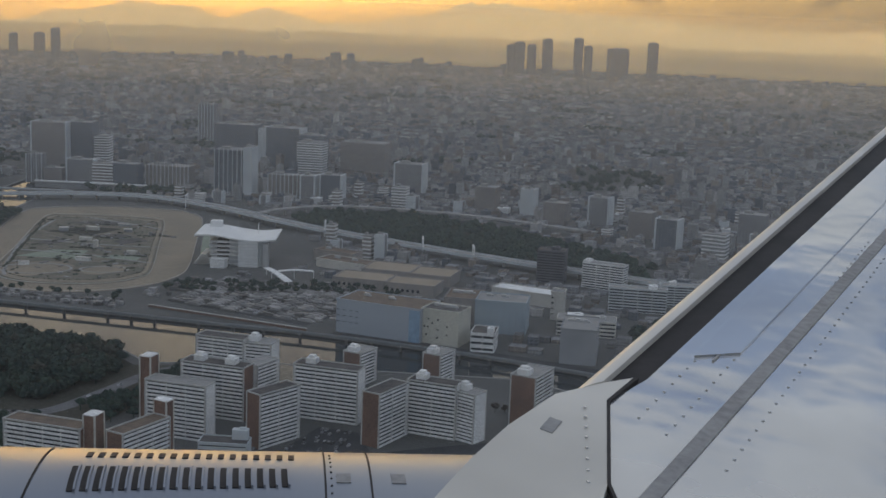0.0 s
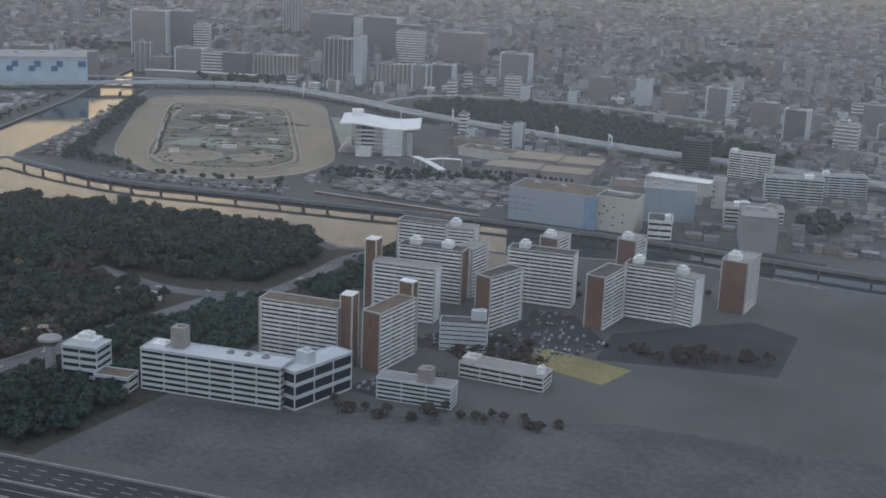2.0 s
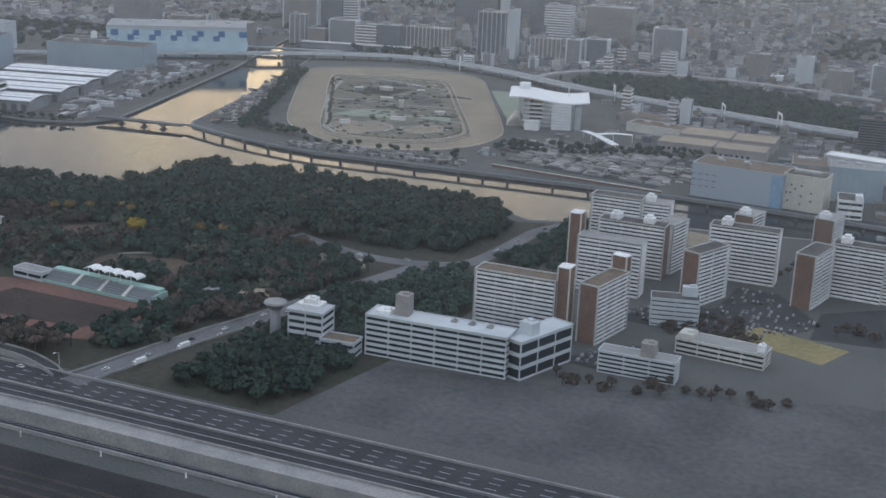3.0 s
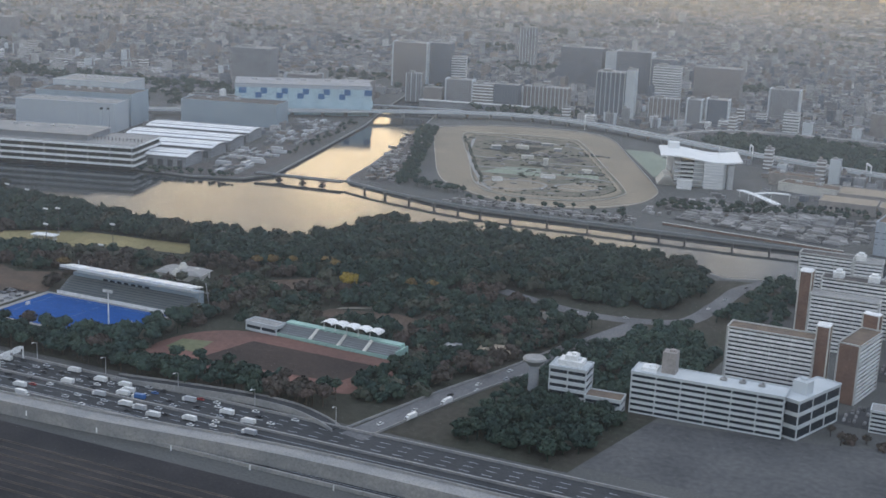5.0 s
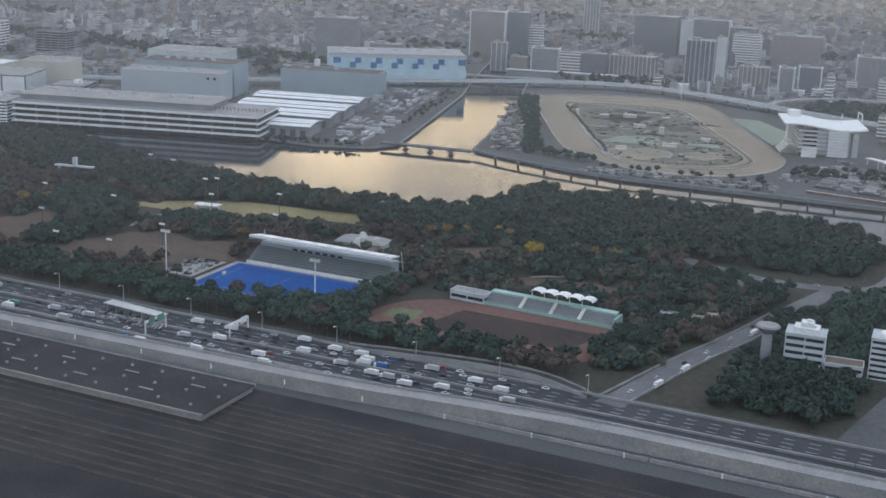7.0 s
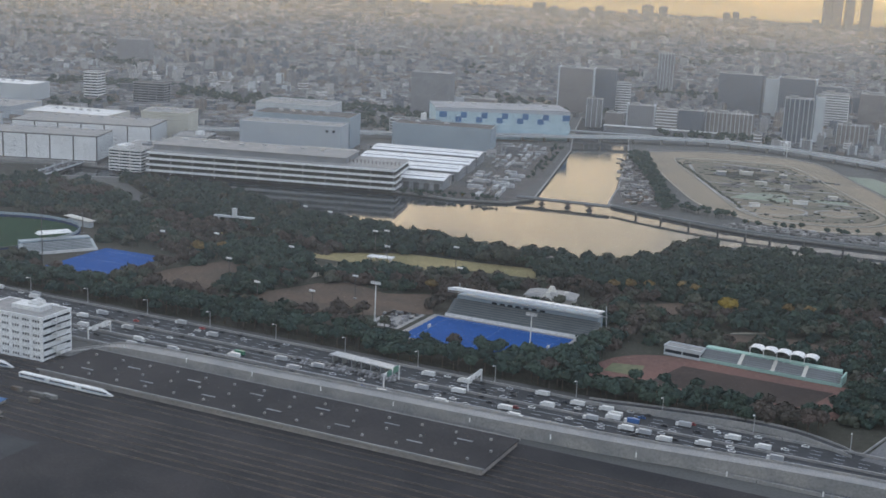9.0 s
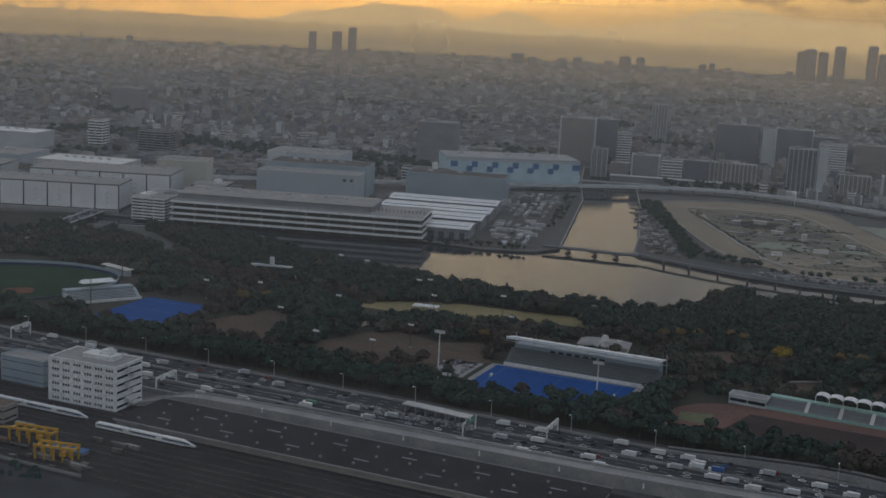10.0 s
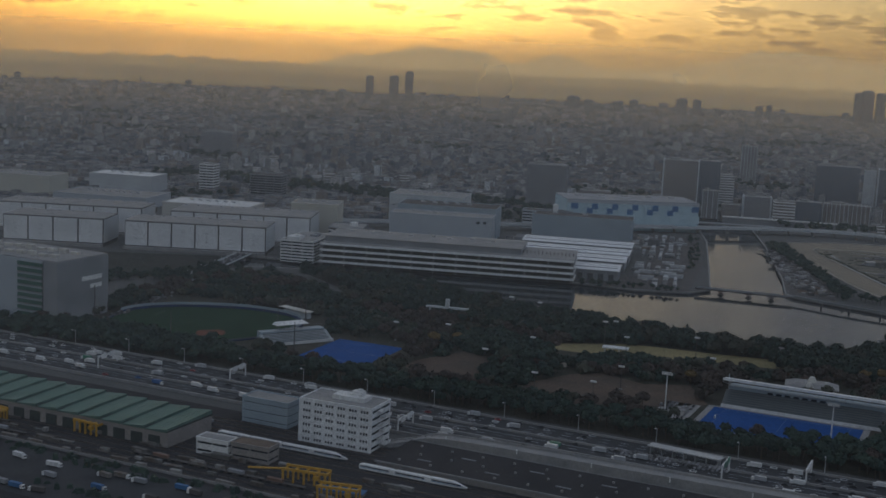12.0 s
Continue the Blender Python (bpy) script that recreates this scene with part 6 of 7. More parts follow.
for a in ((-801, 912, 36, 24, 40, 14, "plain", "citytall", "tall grey office tower with flat roof"),
          (-714, 1060, 34, 22, 43, 14, "ends", "wallwarm2", "broad brown-grey office tower with pale edge"),
          (-690, 1078, 22, 22, 43, 14, "plain", "citydark", "dark tower beside a broad office tower"),
          (-682, 1085, 30, 20, 30, 20, "bands", "citytall", "office block with white horizontal bands"),
          (-659, 955, 14, 12, 25, 14, "fins", "citytall", "white slab with vertical fins"),
          (-619, 966, 24, 16, 22, 14, "ends", "citytall", "grey-green office slab with pale ends"),
          (-594, 962, 18, 14, 21, 12, "bands", "wallwarm2", "brown office slab with pale bands"),
          (-573, 965, 22, 14, 21.5, 8, "plain", "citydark", "blue-grey glazed office slab"),
          (-543, 985, 40, 16, 20, 6, "fins", "wallwarm2", "wide beige office with vertical piers"),
          (-485, 988, 24, 22, 38, 10, "fins", "citydark", "tall apartment tower with white vertical stripes"),
          (-468, 990, 8, 20, 41, 10, "plain", "palewall", "pale slim shaft of an apartment tower"),
          (-580, 1192, 44, 22, 40, 6, "plain", "citydark", "dark glazed office tower"),
          (-548, 1192, 12, 20, 38, 6, "plain", "palewall", "pale slab between dark towers"),
          (-520, 1178, 36, 22, 41, 6, "ends", "citydark", "dark glazed office tower"),
          (-487, 1172, 26, 18, 36, 6, "plain", "citydark", "dark slate office block"),
          (-478, 1148, 26, 18, 32, 6, "bands", "city", "pale stepped office block"),
          (-436, 1185, 46, 22, 31, 4, "plain", "wallwarm2", "wide brown-grey office block with white crown"),
          (-709, 1370, 18, 18, 44, 10, "fins", "citytall", "far slim tower with white stripes"),
          (-640, 955, 16, 12, 14, 14, "plain", "wallwarm2", "low brown office beside the far canal"),
          (-690, 905, 26, 16, 20, 14, "plain", "wallwarm2", "dark brown block behind the logistics warehouse"),
          (-760, 930, 28, 16, 18, 14, "plain", "wallwarm2", "brown block behind the logistics warehouse"),
          (-410, 985, 12, 16, 21, 8, "ends", "citytall", "grey apartment tower in the dense city"),
          (-392, 992, 18, 16, 22, 8, "ends", "citydark", "brown-grey apartment tower with white end"),
          (-440, 1000, 26, 14, 18, 8, "fins", "wallwarm2", "tan apartment slab with vertical piers"),
          (-330, 990, 12, 12, 17, 4, "bands", "city", "white apartment tower with bands"),
          (-352, 1080, 26, 18, 26, 4, "ends", "citytall", "grey apartment tower with pale ends"),
          (-260, 1010, 18, 14, 20, -4, "plain", "wallwarm2", "brown apartment tower in the dense city"),
          (-222, 1000, 10, 12, 22, -4, "ends", "palewall", "white slim apartment tower"),
          (-190, 960, 18, 14, 19, -6, "plain", "wallwarm2", "tan apartment tower in the dense city"),
          (-160, 985, 16, 14, 22, -6, "ends", "citytall", "grey apartment tower in the dense city"),
          (-120, 940, 18, 14, 20, -8, "plain", "wallwarm2", "brown apartment tower in the dense city"),
          (-95, 900, 16, 14, 22, -8, "ends", "citydark", "dark apartment tower in the dense city"),
          (-60, 880, 16, 12, 18, -8, "bands", "city", "white banded apartment block beyond the works"),
          (-40, 960, 20, 14, 22, -8, "plain", "citytall", "grey apartment tower in the dense city"),
          (-1330, 1150, 40, 24, 26, 20, "plain", "citytall", "wide grey block among low houses")):
    tower(*a, group="")

# slim towers on the skyline
for k, (x, y, w, top) in enumerate(((-1957, 2718, 21, 76), (-1902, 2747, 26, 79), (-1867, 2764, 23, 91), (-2705, 3438, 15, 94), (-1467, 2931, 15, 47), (-1439, 2941, 23, 42), (-1367, 2964, 26, 43), (-1330, 2975, 23, 48), (-1214, 3006, 29, 57), (-1177, 3016, 21, 56), (-1003, 3053, 15, 52),
                                   (-1041, 3121, 18, 47), (-807, 3191, 21, 93), (-786, 3196, 29, 100), (-755, 3204, 23, 95), (-716, 3213, 26, 111), (-639, 3229, 23, 116), (-614, 3234, 21, 97), (-540, 3248, 53, 94), (-454, 3262, 26, 112), (-1484, 2935, 23, 49), (-1446, 2954, 21, 41))):
    t = thing("skyline_tower", x, y, land(x, y) - 1, 25, "tall slim tower on the hazy skyline", "tower", "skyline towers")
    h = top - land(x, y) + 1
    part("body", Geo().box(0, 0, 0, w * 0.9, w * 0.7, h), MAT["citydark"], t)
    part("crown_block", Geo().box(w * 0.05, 0, h, w * 0.55, w * 0.4, 2.5), MAT["grey"], t)

# what the ground already carries, in squares of 4 m
TAKEN = set()
for ob in list(scene.objects):
    if ob.type == "MESH" and ob.get("kind") != "structure" and ob.get("kind") != "stuff":
        m, up = ob.matrix_basis.copy(), ob.parent
        while up:
            m, up = up.matrix_basis @ m, up.parent
        box = [m @ Vector(c) for c in ob.bound_box]
        x0, x1, y0, y1 = min(p.x for p in box), max(p.x for p in box), min(p.y for p in box), max(p.y for p in box)
        if x1 - x0 < 200 and y1 - y0 < 200:
            for i in range(int(x0 // 4) - 1, int(x1 // 4) + 2):
                for j in range(int(y0 // 4) - 1, int(y1 // 4) + 2):
                    TAKEN.add((i, j))
rng = np.random.default_rng(7)
NO_HOUSES = [[(-640, 1000), (-590, 900), (-577, 560), (-300, 560), (-215, 568), (-212, 680), (-300, 700), (-310, 790), (-400, 850), (-500, 905), (-600, 920)], [(-232, 562), (-60, 540), (120, 515), (120, 572), (-60, 562), (-220, 572)],
             [(-390, 875), (-318, 826), (-225, 796), (-150, 776), (-80, 760), (-100, 835), (-205, 905), (-300, 940), (-372, 920)], [(-632, 540), (-560, 555), (-600, 640), (-650, 800), (-668, 790), (-630, 700), (-610, 600)]]


def free(x, y):
    return (int(x // 4), int(y // 4)) not in TAKEN and not inside(x, y, RIVER) and not any(inside(x, y, p) for p in NO_HOUSES)


def cityfill(name, y0, y1, x0, x1, pitch, lo, hi, mats, label, tall=0.0, keep=0.8, things=0):
    """Many small buildings between two distances, on streets that turn from quarter to quarter. The tallest are things of their own."""
    g = Geo()
    y = y0
    while y < y1:
        x = x0(y)
        while x < x1(y):
            px, py = x + rng.uniform(-0.35, 0.35) * pitch, y + rng.uniform(-0.35, 0.35) * pitch
            x += pitch
            quarter = noise.noise((px * 0.004, py * 0.004, 3.0))
            green = noise.noise((px * 0.008, py * 0.008, 9.0))
            if rng.random() > keep or green > 0.34 or (py < 1500 and not free(px, py)):
                continue
            rot = 40 * quarter + (90 if rng.random() < 0.5 else 0)
            w, d = rng.uniform(0.5, 0.98) * pitch, rng.uniform(0.45, 0.85) * pitch
            h = lo + (hi - lo) * rng.random() ** 2
            z = land(px, py)
            k = int(rng.choice(len(mats) - 1))
            if rng.random() < tall * (1.0 + 1.6 * quarter):
                h *= rng.uniform(1.8, 3.6)
                w, d = max(w, 5) * 1.1, max(d, 5) * 1.1
                if things > 0:
                    things -= 1
                    tower(px, py, w, d, h, rot, ("plain", "ends", "bands", "plain")[things % 4], ("city", "citytall", "wallwarm2", "palefacade")[things % 4], ("grey mid-rise block in the dense city", "pale-ended flats in the dense city", "white banded flats in the dense city", "cream mid-rise block in the dense city")[things % 4], 1, "mid-rise blocks")
                    continue
            g.box(px, py, z - 1, w, d, h + 1, rot, k, len(mats) - 1, bottom=False)
            if h > 5 and rng.random() < 0.8:
                g.box(px + w * 0.1, py, z + h, w * 0.35, d * 0.4, 1.4, rot, k, len(mats) - 1, bottom=False)
        y += pitch
    return solo(name, g, [MAT[m] for m in mats], label, "buildings", "stuff")


def left_side(y):
    return -490 - 1.0 * (y + 200)


def right_side(y):
    return 80 + 0.06 * y


CITY = ["city", "citywarm", "citytall", "palefacade", "citydark", "roofs"]
cityfill("low_buildings", 575, 760, lambda y: -330, lambda y: 120, 8.5, 1.8, 4.6, CITY, "low works and houses beyond the canal", 0.015, 0.75)
cityfill("low_buildings", 560, 930, left_side, lambda y: -640, 10, 2, 5, CITY, "low sheds and works between the warehouses", 0.03, 0.7)
cityfill("city_blocks", 760, 930, lambda y: -330, right_side, 8.5, 2.5, 7, CITY, "dense houses and flats beyond the expressway", 0.12, 0.8, 40)
cityfill("city_blocks", 930, 1500, left_side, right_side, 8.5, 1.9, 5.4, CITY, "dense grey low city blocks in evening haze", 0.1, 0.82, 190)
cityfill("city_blocks", 1500, 2300, left_side, right_side, 11, 1.8, 5.2, CITY, "dense grey low city blocks in evening haze", 0.08)
cityfill("city_blocks", 2300, 3400, left_side, right_side, 17, 2.0, 6.0, CITY, "far hazy city blocks", 0.07)
cityfill("city_blocks", 3400, 4700, left_side, right_side, 30, 2.5, 7, CITY, "far hazy city blocks on the low hills", 0.05)

# translucent sheets standing in for haze between the quarters, square to the evening light
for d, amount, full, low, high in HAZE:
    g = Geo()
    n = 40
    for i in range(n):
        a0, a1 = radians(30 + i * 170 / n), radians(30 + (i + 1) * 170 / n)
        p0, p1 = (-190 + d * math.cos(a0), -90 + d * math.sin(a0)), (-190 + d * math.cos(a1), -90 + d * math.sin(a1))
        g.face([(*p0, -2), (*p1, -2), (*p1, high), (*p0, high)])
    # far tints above 1 put the golden sunset glow into the sheets' colour
    solo("haze", g, haze_stuff("haze_sheet", amount, full, low, high, 0.7 if d < 900 else 0.3 if d < 2000 else 0.05, (0.8, 0.8, 0.8) if d < 1500 else (0.95, 0.85, 0.68) if d < 2000 else (1.5, 1.17, 0.72) if d < 3000 else (2.45, 1.74, 0.74)), "translucent golden sheet imitating evening haze over the far city", "haze", "structure")

# far mountains: a self-lit backdrop ridge
g = Geo()
n = 320
for i in range(n):
    def ridge(k):
        turn = -30.0 + 95.0 * k / n  # degrees west of north
        rise = -0.3 - 0.35 / (1 + math.exp(33.0 - turn)) + 0.09 * noise.fractal((turn * 0.8, 0.0, 5.0), 0.9, 2.0, 6)
        for where, wide, tall in ((28.4, 2.3, 0.72), (26.0, 1.2, 0.35), (31.6, 0.9, 0.22), (22.4, 1.5, 0.62), (13.2, 1.6, 0.4), (12.5, 4.6, 0.95), (6.0, 4.0, 0.7), (-4.0, 6.0, 0.6)):
            rise += tall * math.exp(-((turn - where) / wide) ** 2) * (1 + 0.25 * noise.noise((turn * 1.7, where, 2.0)))
        return -190 - 4880 * math.sin(radians(turn)), -90 + 4880 * math.cos(radians(turn)), 133 + 4880 * math.tan(radians(rise))
    a, b = ridge(i), ridge(i + 1)
    g.face([(a[0], a[1], 20), (b[0], b[1], 20), b, a])
# golden emission, brighter at the foot, imitates haze lit by the sunset
haze_hill = bpy.data.materials.new("glowing_mountain")
haze_hill.use_nodes = True
n, l = haze_hill.node_tree.nodes, haze_hill.node_tree.links
n.clear()
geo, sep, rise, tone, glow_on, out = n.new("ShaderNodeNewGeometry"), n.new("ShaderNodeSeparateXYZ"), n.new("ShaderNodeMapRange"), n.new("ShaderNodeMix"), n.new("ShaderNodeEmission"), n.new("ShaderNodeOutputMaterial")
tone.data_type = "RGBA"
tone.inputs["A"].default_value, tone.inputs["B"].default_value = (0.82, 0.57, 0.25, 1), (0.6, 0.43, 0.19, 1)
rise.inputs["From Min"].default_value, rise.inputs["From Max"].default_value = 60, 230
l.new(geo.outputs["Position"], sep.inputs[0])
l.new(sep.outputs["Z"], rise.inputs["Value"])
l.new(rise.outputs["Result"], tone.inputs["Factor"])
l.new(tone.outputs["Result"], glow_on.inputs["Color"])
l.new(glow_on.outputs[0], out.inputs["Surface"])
solo("backdrop", g, haze_hill, "far golden mountain ridge with sunset haze glow put into its colour", "mountain", "structure")

# ---- trees ----
ICO = [(0.0, 0.0, -1.0), (0.72, -0.53, -0.45), (-0.28, -0.85, -0.45), (-0.89, 0.0, -0.45), (-0.28, 0.85, -0.45), (0.72, 0.53, -0.45), (0.28, -0.85, 0.45), (-0.72, -0.53, 0.45), (-0.72, 0.53, 0.45), (0.28, 0.85, 0.45), (0.89, 0.0, 0.45), (0.0, 0.0, 1.0)]
ICO_F = [(0, 1, 2), (1, 0, 5), (0, 2, 3), (0, 3, 4), (0, 4, 5), (1, 5, 10), (2, 1, 6), (3, 2, 7), (4, 3, 8), (5, 4, 9), (1, 10, 6), (2, 6, 7), (3, 7, 8), (4, 8, 9), (5, 9, 10), (6, 10, 11), (7, 6, 11), (8, 7, 11), (9, 8, 11), (10, 9, 11)]


def crown(seed, n, size, squash=0.75):
    """A ragged crown of radius 1 about the origin: uneven lobes with many leaf sprays round a dark heart."""
    r = np.random.default_rng(seed)
    v, f = [], []
    lobes = [(0.42 * math.cos(a), 0.42 * math.sin(a), r.uniform(-0.25, 0.3), r.uniform(0.45, 0.62)) for a in np.linspace(0, 6.28, 6)[:-1] + r.uniform(0, 1)] + [(0, 0, 0.35, 0.5)]
    for lx, ly, lz, lr in lobes:
        i = len(v)
        v.extend((lx + p[0] * lr * 0.8 * r.uniform(0.8, 1.15), ly + p[1] * lr * 0.8 * r.uniform(0.8, 1.15), (lz + p[2] * lr * 0.8) * squash) for p in ICO)
        f.extend((a + i, b + i, c + i) for a, b, c in ICO_F)
    for k in range(n):
        lx, ly, lz, lr = lobes[k % len(lobes)]
        d = Vector(r.normal(size=3)).normalized()
        if d.z < -0.3:
            d.z = -d.z
        p = Vector((lx, ly, lz)) + d * lr * r.uniform(0.78, 1.12)
        p.z *= squash
        u = d.orthogonal().normalized()
        u = (u + Vector(r.normal(size=3)) * 0.5).normalized()
        w = d.cross(u).normalized() * size * r.uniform(0.5, 1.0) + d * r.uniform(-0.06, 0.06)
        u = u * size * r.uniform(0.7, 1.2)
        i = len(v)
        v.extend(tuple(q) for q in (p - u, p - w * 0.8, p + u, p + w))
        f.append((i, i + 1, i + 2, i + 3))
    return np.array(v), f


CROWNS = [crown(s, 96, 0.25) for s in range(8)]
FAR_CROWNS = [crown(60 + s, 30, 0.34) for s in range(5)]


def grove(name, spots, mat, label, crowns=CROWNS):
    """Many trees too close to count, as one mesh. spots: x, y, radius, height."""
    vs, loops, starts, totals, base, at = [], [], [], [], 0, 0
    for k, (x, y, r, h) in enumerate(spots):
        v, f = crowns[k % len(crowns)]
        a, base_z = (k * 2.4) % 6.28, land(x, y)
        c, s = math.cos(a), math.sin(a)
        w = np.stack([x + r * (c * v[:, 0] - s * v[:, 1]), y + r * (s * v[:, 0] + c * v[:, 1]), base_z + h - r * 0.8 + v[:, 2] * r * 1.05], 1)
        vs.append(w)
        for q in f:
            loops.extend(i + base for i in q)
            starts.append(at)
            totals.append(len(q))
            at += len(q)
        base += len(v)
        # trunk
        t = np.array([(x + 0.2 * math.cos(u), y + 0.2 * math.sin(u), z) for z in (base_z, base_z + h - r) for u in (0, 2.1, 4.2)])
        vs.append(t)
        for q in ((0, 1, 4, 3), (1, 2, 5, 4), (2, 0, 3, 5)):
            loops.extend(i + base for i in q)
            starts.append(at)
            totals.append(4)
            at += 4
        base += 6
    me = bpy.data.meshes.new(name)
    co = np.concatenate(vs).astype(np.float32)
    me.vertices.add(len(co))
    me.vertices.foreach_set("co", co.ravel())
    me.loops.add(len(loops))
    me.loops.foreach_set("vertex_index", np.array(loops, dtype=np.int32))
    me.polygons.add(len(starts))
    me.polygons.foreach_set("loop_start", np.array(starts, dtype=np.int32))
    me.update(calc_edges=True)
    me.materials.append(MAT[mat])
    return tagged(new(name, me), label, "trees", "", "stuff")


wood = np.random.default_rng(11)


def scatter(poly, step, r0, r1, h0, h1, skip=None, keep=1.0):
    xs, ys = [p[0] for p in poly], [p[1] for p in poly]
    out, y = [], min(ys)
    while y < max(ys):
        x = min(xs)
        while x < max(xs):
            px, py = x + wood.uniform(-0.45, 0.45) * step, y + wood.uniform(-0.45, 0.45) * step
            if wood.random() < keep and inside(px, py, poly) and not (skip and skip(px, py)):
                out.append((px, py, wood.uniform(r0, r1), wood.uniform(h0, h1)))
            x += step
        y += step
    return out


KEEP_CLEAR = [rect(-508, 264, -438, 322), rect(-430, 258, -340, 313), rect(-690, 268, -640, 326), rect(-716, 284, -684, 324), rect(-524, 274, -506, 302), rect(-412, 300, -396, 312), rect(-336, 312, -324, 320),
              [(-805, 255), (-700, 255), (-700, 355), (-805, 355)], [(-608, 358), (-590, 375), (-565, 392), (-530, 396), (-495, 402), (-490, 384), (-530, 378), (-545, 364), (-570, 360)],
              [(-336, 228), (-316, 228), (-306, 280), (-296, 312), (-288, 350), (-278, 390), (-294, 392), (-304, 350), (-313, 312), (-324, 280)], [(-350, 398), (-300, 386), (-272, 394), (-258, 420), (-254, 490), (-266, 478), (-270, 440), (-288, 402), (-320, 404), (-350, 414)], [(-332, 388), (-308, 389), (-302, 378), (-321, 373)], [(-612, 348), (-560, 350), (-520, 366), (-488, 374), (-490, 386), (-530, 380), (-545, 366), (-570, 362), (-608, 360)], rect(-490, 340, -456, 360)] + [c[1] for c in CLEARINGS]


def cleared(x, y):
    return any(inside(x, y, p) for p in KEEP_CLEAR)


forest = scatter(FOREST, 6.2, 3.7, 6.2, 5.6, 8.8, cleared)
cut = [k % 6 for k in range(len(forest))]
grove("evergreen_wood", [s for s, k in zip(forest, cut) if noise.noise((s[0] * 0.03, s[1] * 0.03, 1.0)) + 0.3 * math.sin(s[0] * 7 + s[1] * 5) < 0.3], "leaf", "dense dark evergreen wood beside the canal")
grove("brown_wood", [s for s, k in zip(forest, cut) if noise.noise((s[0] * 0.03, s[1] * 0.03, 1.0)) + 0.3 * math.sin(s[0] * 7 + s[1] * 5) >= 0.3], "leafdull", "dull olive-brown trees in the wood")
park = scatter(PARK, 6.0, 2.4, 5.0, 3.6, 7.2, cleared, 0.9)
tint = [noise.noise((s[0] * 0.025, s[1] * 0.025, 7.0)) + 0.5 * (wood.random() - 0.5) for s in park]
far_park = [(s, k) for s, k in zip(park, tint) if s[1] > 262]
grove("park_trees", [s for s, k in far_park if k < -0.08], "leaf", "dark evergreen trees scattered over the park")
grove("park_trees", [s for s, k in far_park if -0.08 <= k < 0.1], "leafdull", "olive trees scattered over the park")
grove("park_trees", [s for s, k in far_park if k >= 0.1], "leafbrown", "rust-brown autumn trees in the park")
front = scatter(rect(-800, 241, -700, 263), 5.0, 2.8, 4.2, 6.2, 9.0)
grove("roadside_trees", front, "leaf", "dark trees between ball park and highway")
strip_line = [s for s in scatter(rect(-1000, 240, -700, 262), 5.5, 2.2, 3.4, 4.0, 6.0, cleared)]
grove("roadside_trees", strip_line, "leaf", "dark evergreen belt along the highway")
green = scatter([(-305, 300), (-262, 302), (-250, 325), (-246, 360), (-262, 392), (-292, 388), (-302, 350)], 5.0, 2.6, 3.8, 4.0, 6.0, cleared)
grove("garden_trees", green, "leaf", "dark green garden trees behind the school")
more = scatter([(-262, 410), (-236, 400), (-232, 470), (-250, 492), (-254, 440)], 5.0, 2.2, 3.2, 4.0, 6.0)
more += scatter([(-258, 300), (-244, 312), (-244, 336), (-262, 330)], 5, 2, 3, 3, 5)
grove("bank_trees", more, "leaf", "dark trees between road and flats")
autumn = scatter([(-170, 362), (-150, 356), (-140, 366), (-160, 384), (-185, 370)], 4.5, 1.6, 2.4, 2.5, 4.0) + scatter(rect(-190, 384, -150, 390), 5, 1.4, 2.2, 2.5, 4) + scatter([(-186, 450), (-130, 452), (-100, 478), (-130, 488), (-180, 476)], 7, 1.5, 2.4, 2.5, 4.5, None, 0.7)
autumn += scatter([(-128, 388), (-72, 396), (-70, 412), (-100, 404), (-128, 398)], 5, 1.8, 3.0, 3, 5, None, 0.7) + scatter([(-205, 300), (-120, 316), (-122, 326), (-204, 310)], 5, 1.6, 2.8, 2.5, 4.5, None, 0.6)
grove("courtyard_trees", autumn, "leafbrown", "rust-brown courtyard trees between the flats")
grove("yard_trees", scatter([(-580, 800), (-566, 805), (-486, 602), (-446, 592), (-452, 585), (-495, 590), (-515, 650)], 4.6, 1.8, 2.6, 4, 5.5), "leaf", "dark tree belt between yard and racecourse")
grove("track_trees", scatter([(-440, 584), (-360, 586), (-352, 600), (-345, 598), (-350, 580), (-440, 574)], 5, 1.6, 2.4, 3, 5, None, 0.6) + scatter([(-340, 615), (-300, 625), (-240, 655), (-215, 660), (-218, 668), (-260, 668), (-312, 650), (-342, 640)], 5.5, 1.8, 2.8, 3, 5.2, None, 0.8), "leaf", "dark trees round the racecourse lots")
grove("far_park_trees", scatter([(-380, 870), (-318, 838), (-225, 806), (-150, 786), (-90, 772), (-110, 830), (-205, 900), (-300, 935), (-365, 915)], 7, 3, 4.6, 5, 8), "leaf", "dark wood beyond the elevated expressway")
grove("far_park_trees", scatter([(-600, 925), (-530, 930), (-480, 950), (-540, 960)], 7, 3, 4.4, 5, 8) + scatter([(-960, 560), (-930, 560), (-930, 620), (-980, 640)], 7, 2.6, 3.6, 4, 6) + scatter([(-1150, 860), (-950, 840), (-780, 880), (-800, 920), (-980, 900), (-1160, 920)], 9, 3, 5, 5, 8), "leaf", "dark trees among the far works")
grove("quay_trees", scatter([(-640, 533), (-580, 548), (-580, 556), (-644, 544)], 4.5, 1.2, 2, 2.5, 4) + scatter([(-592, 640), (-600, 640), (-640, 800), (-630, 800)], 6, 1.2, 1.9, 2.5, 4, None, 0.7), "leaf", "small dark trees along the quay")
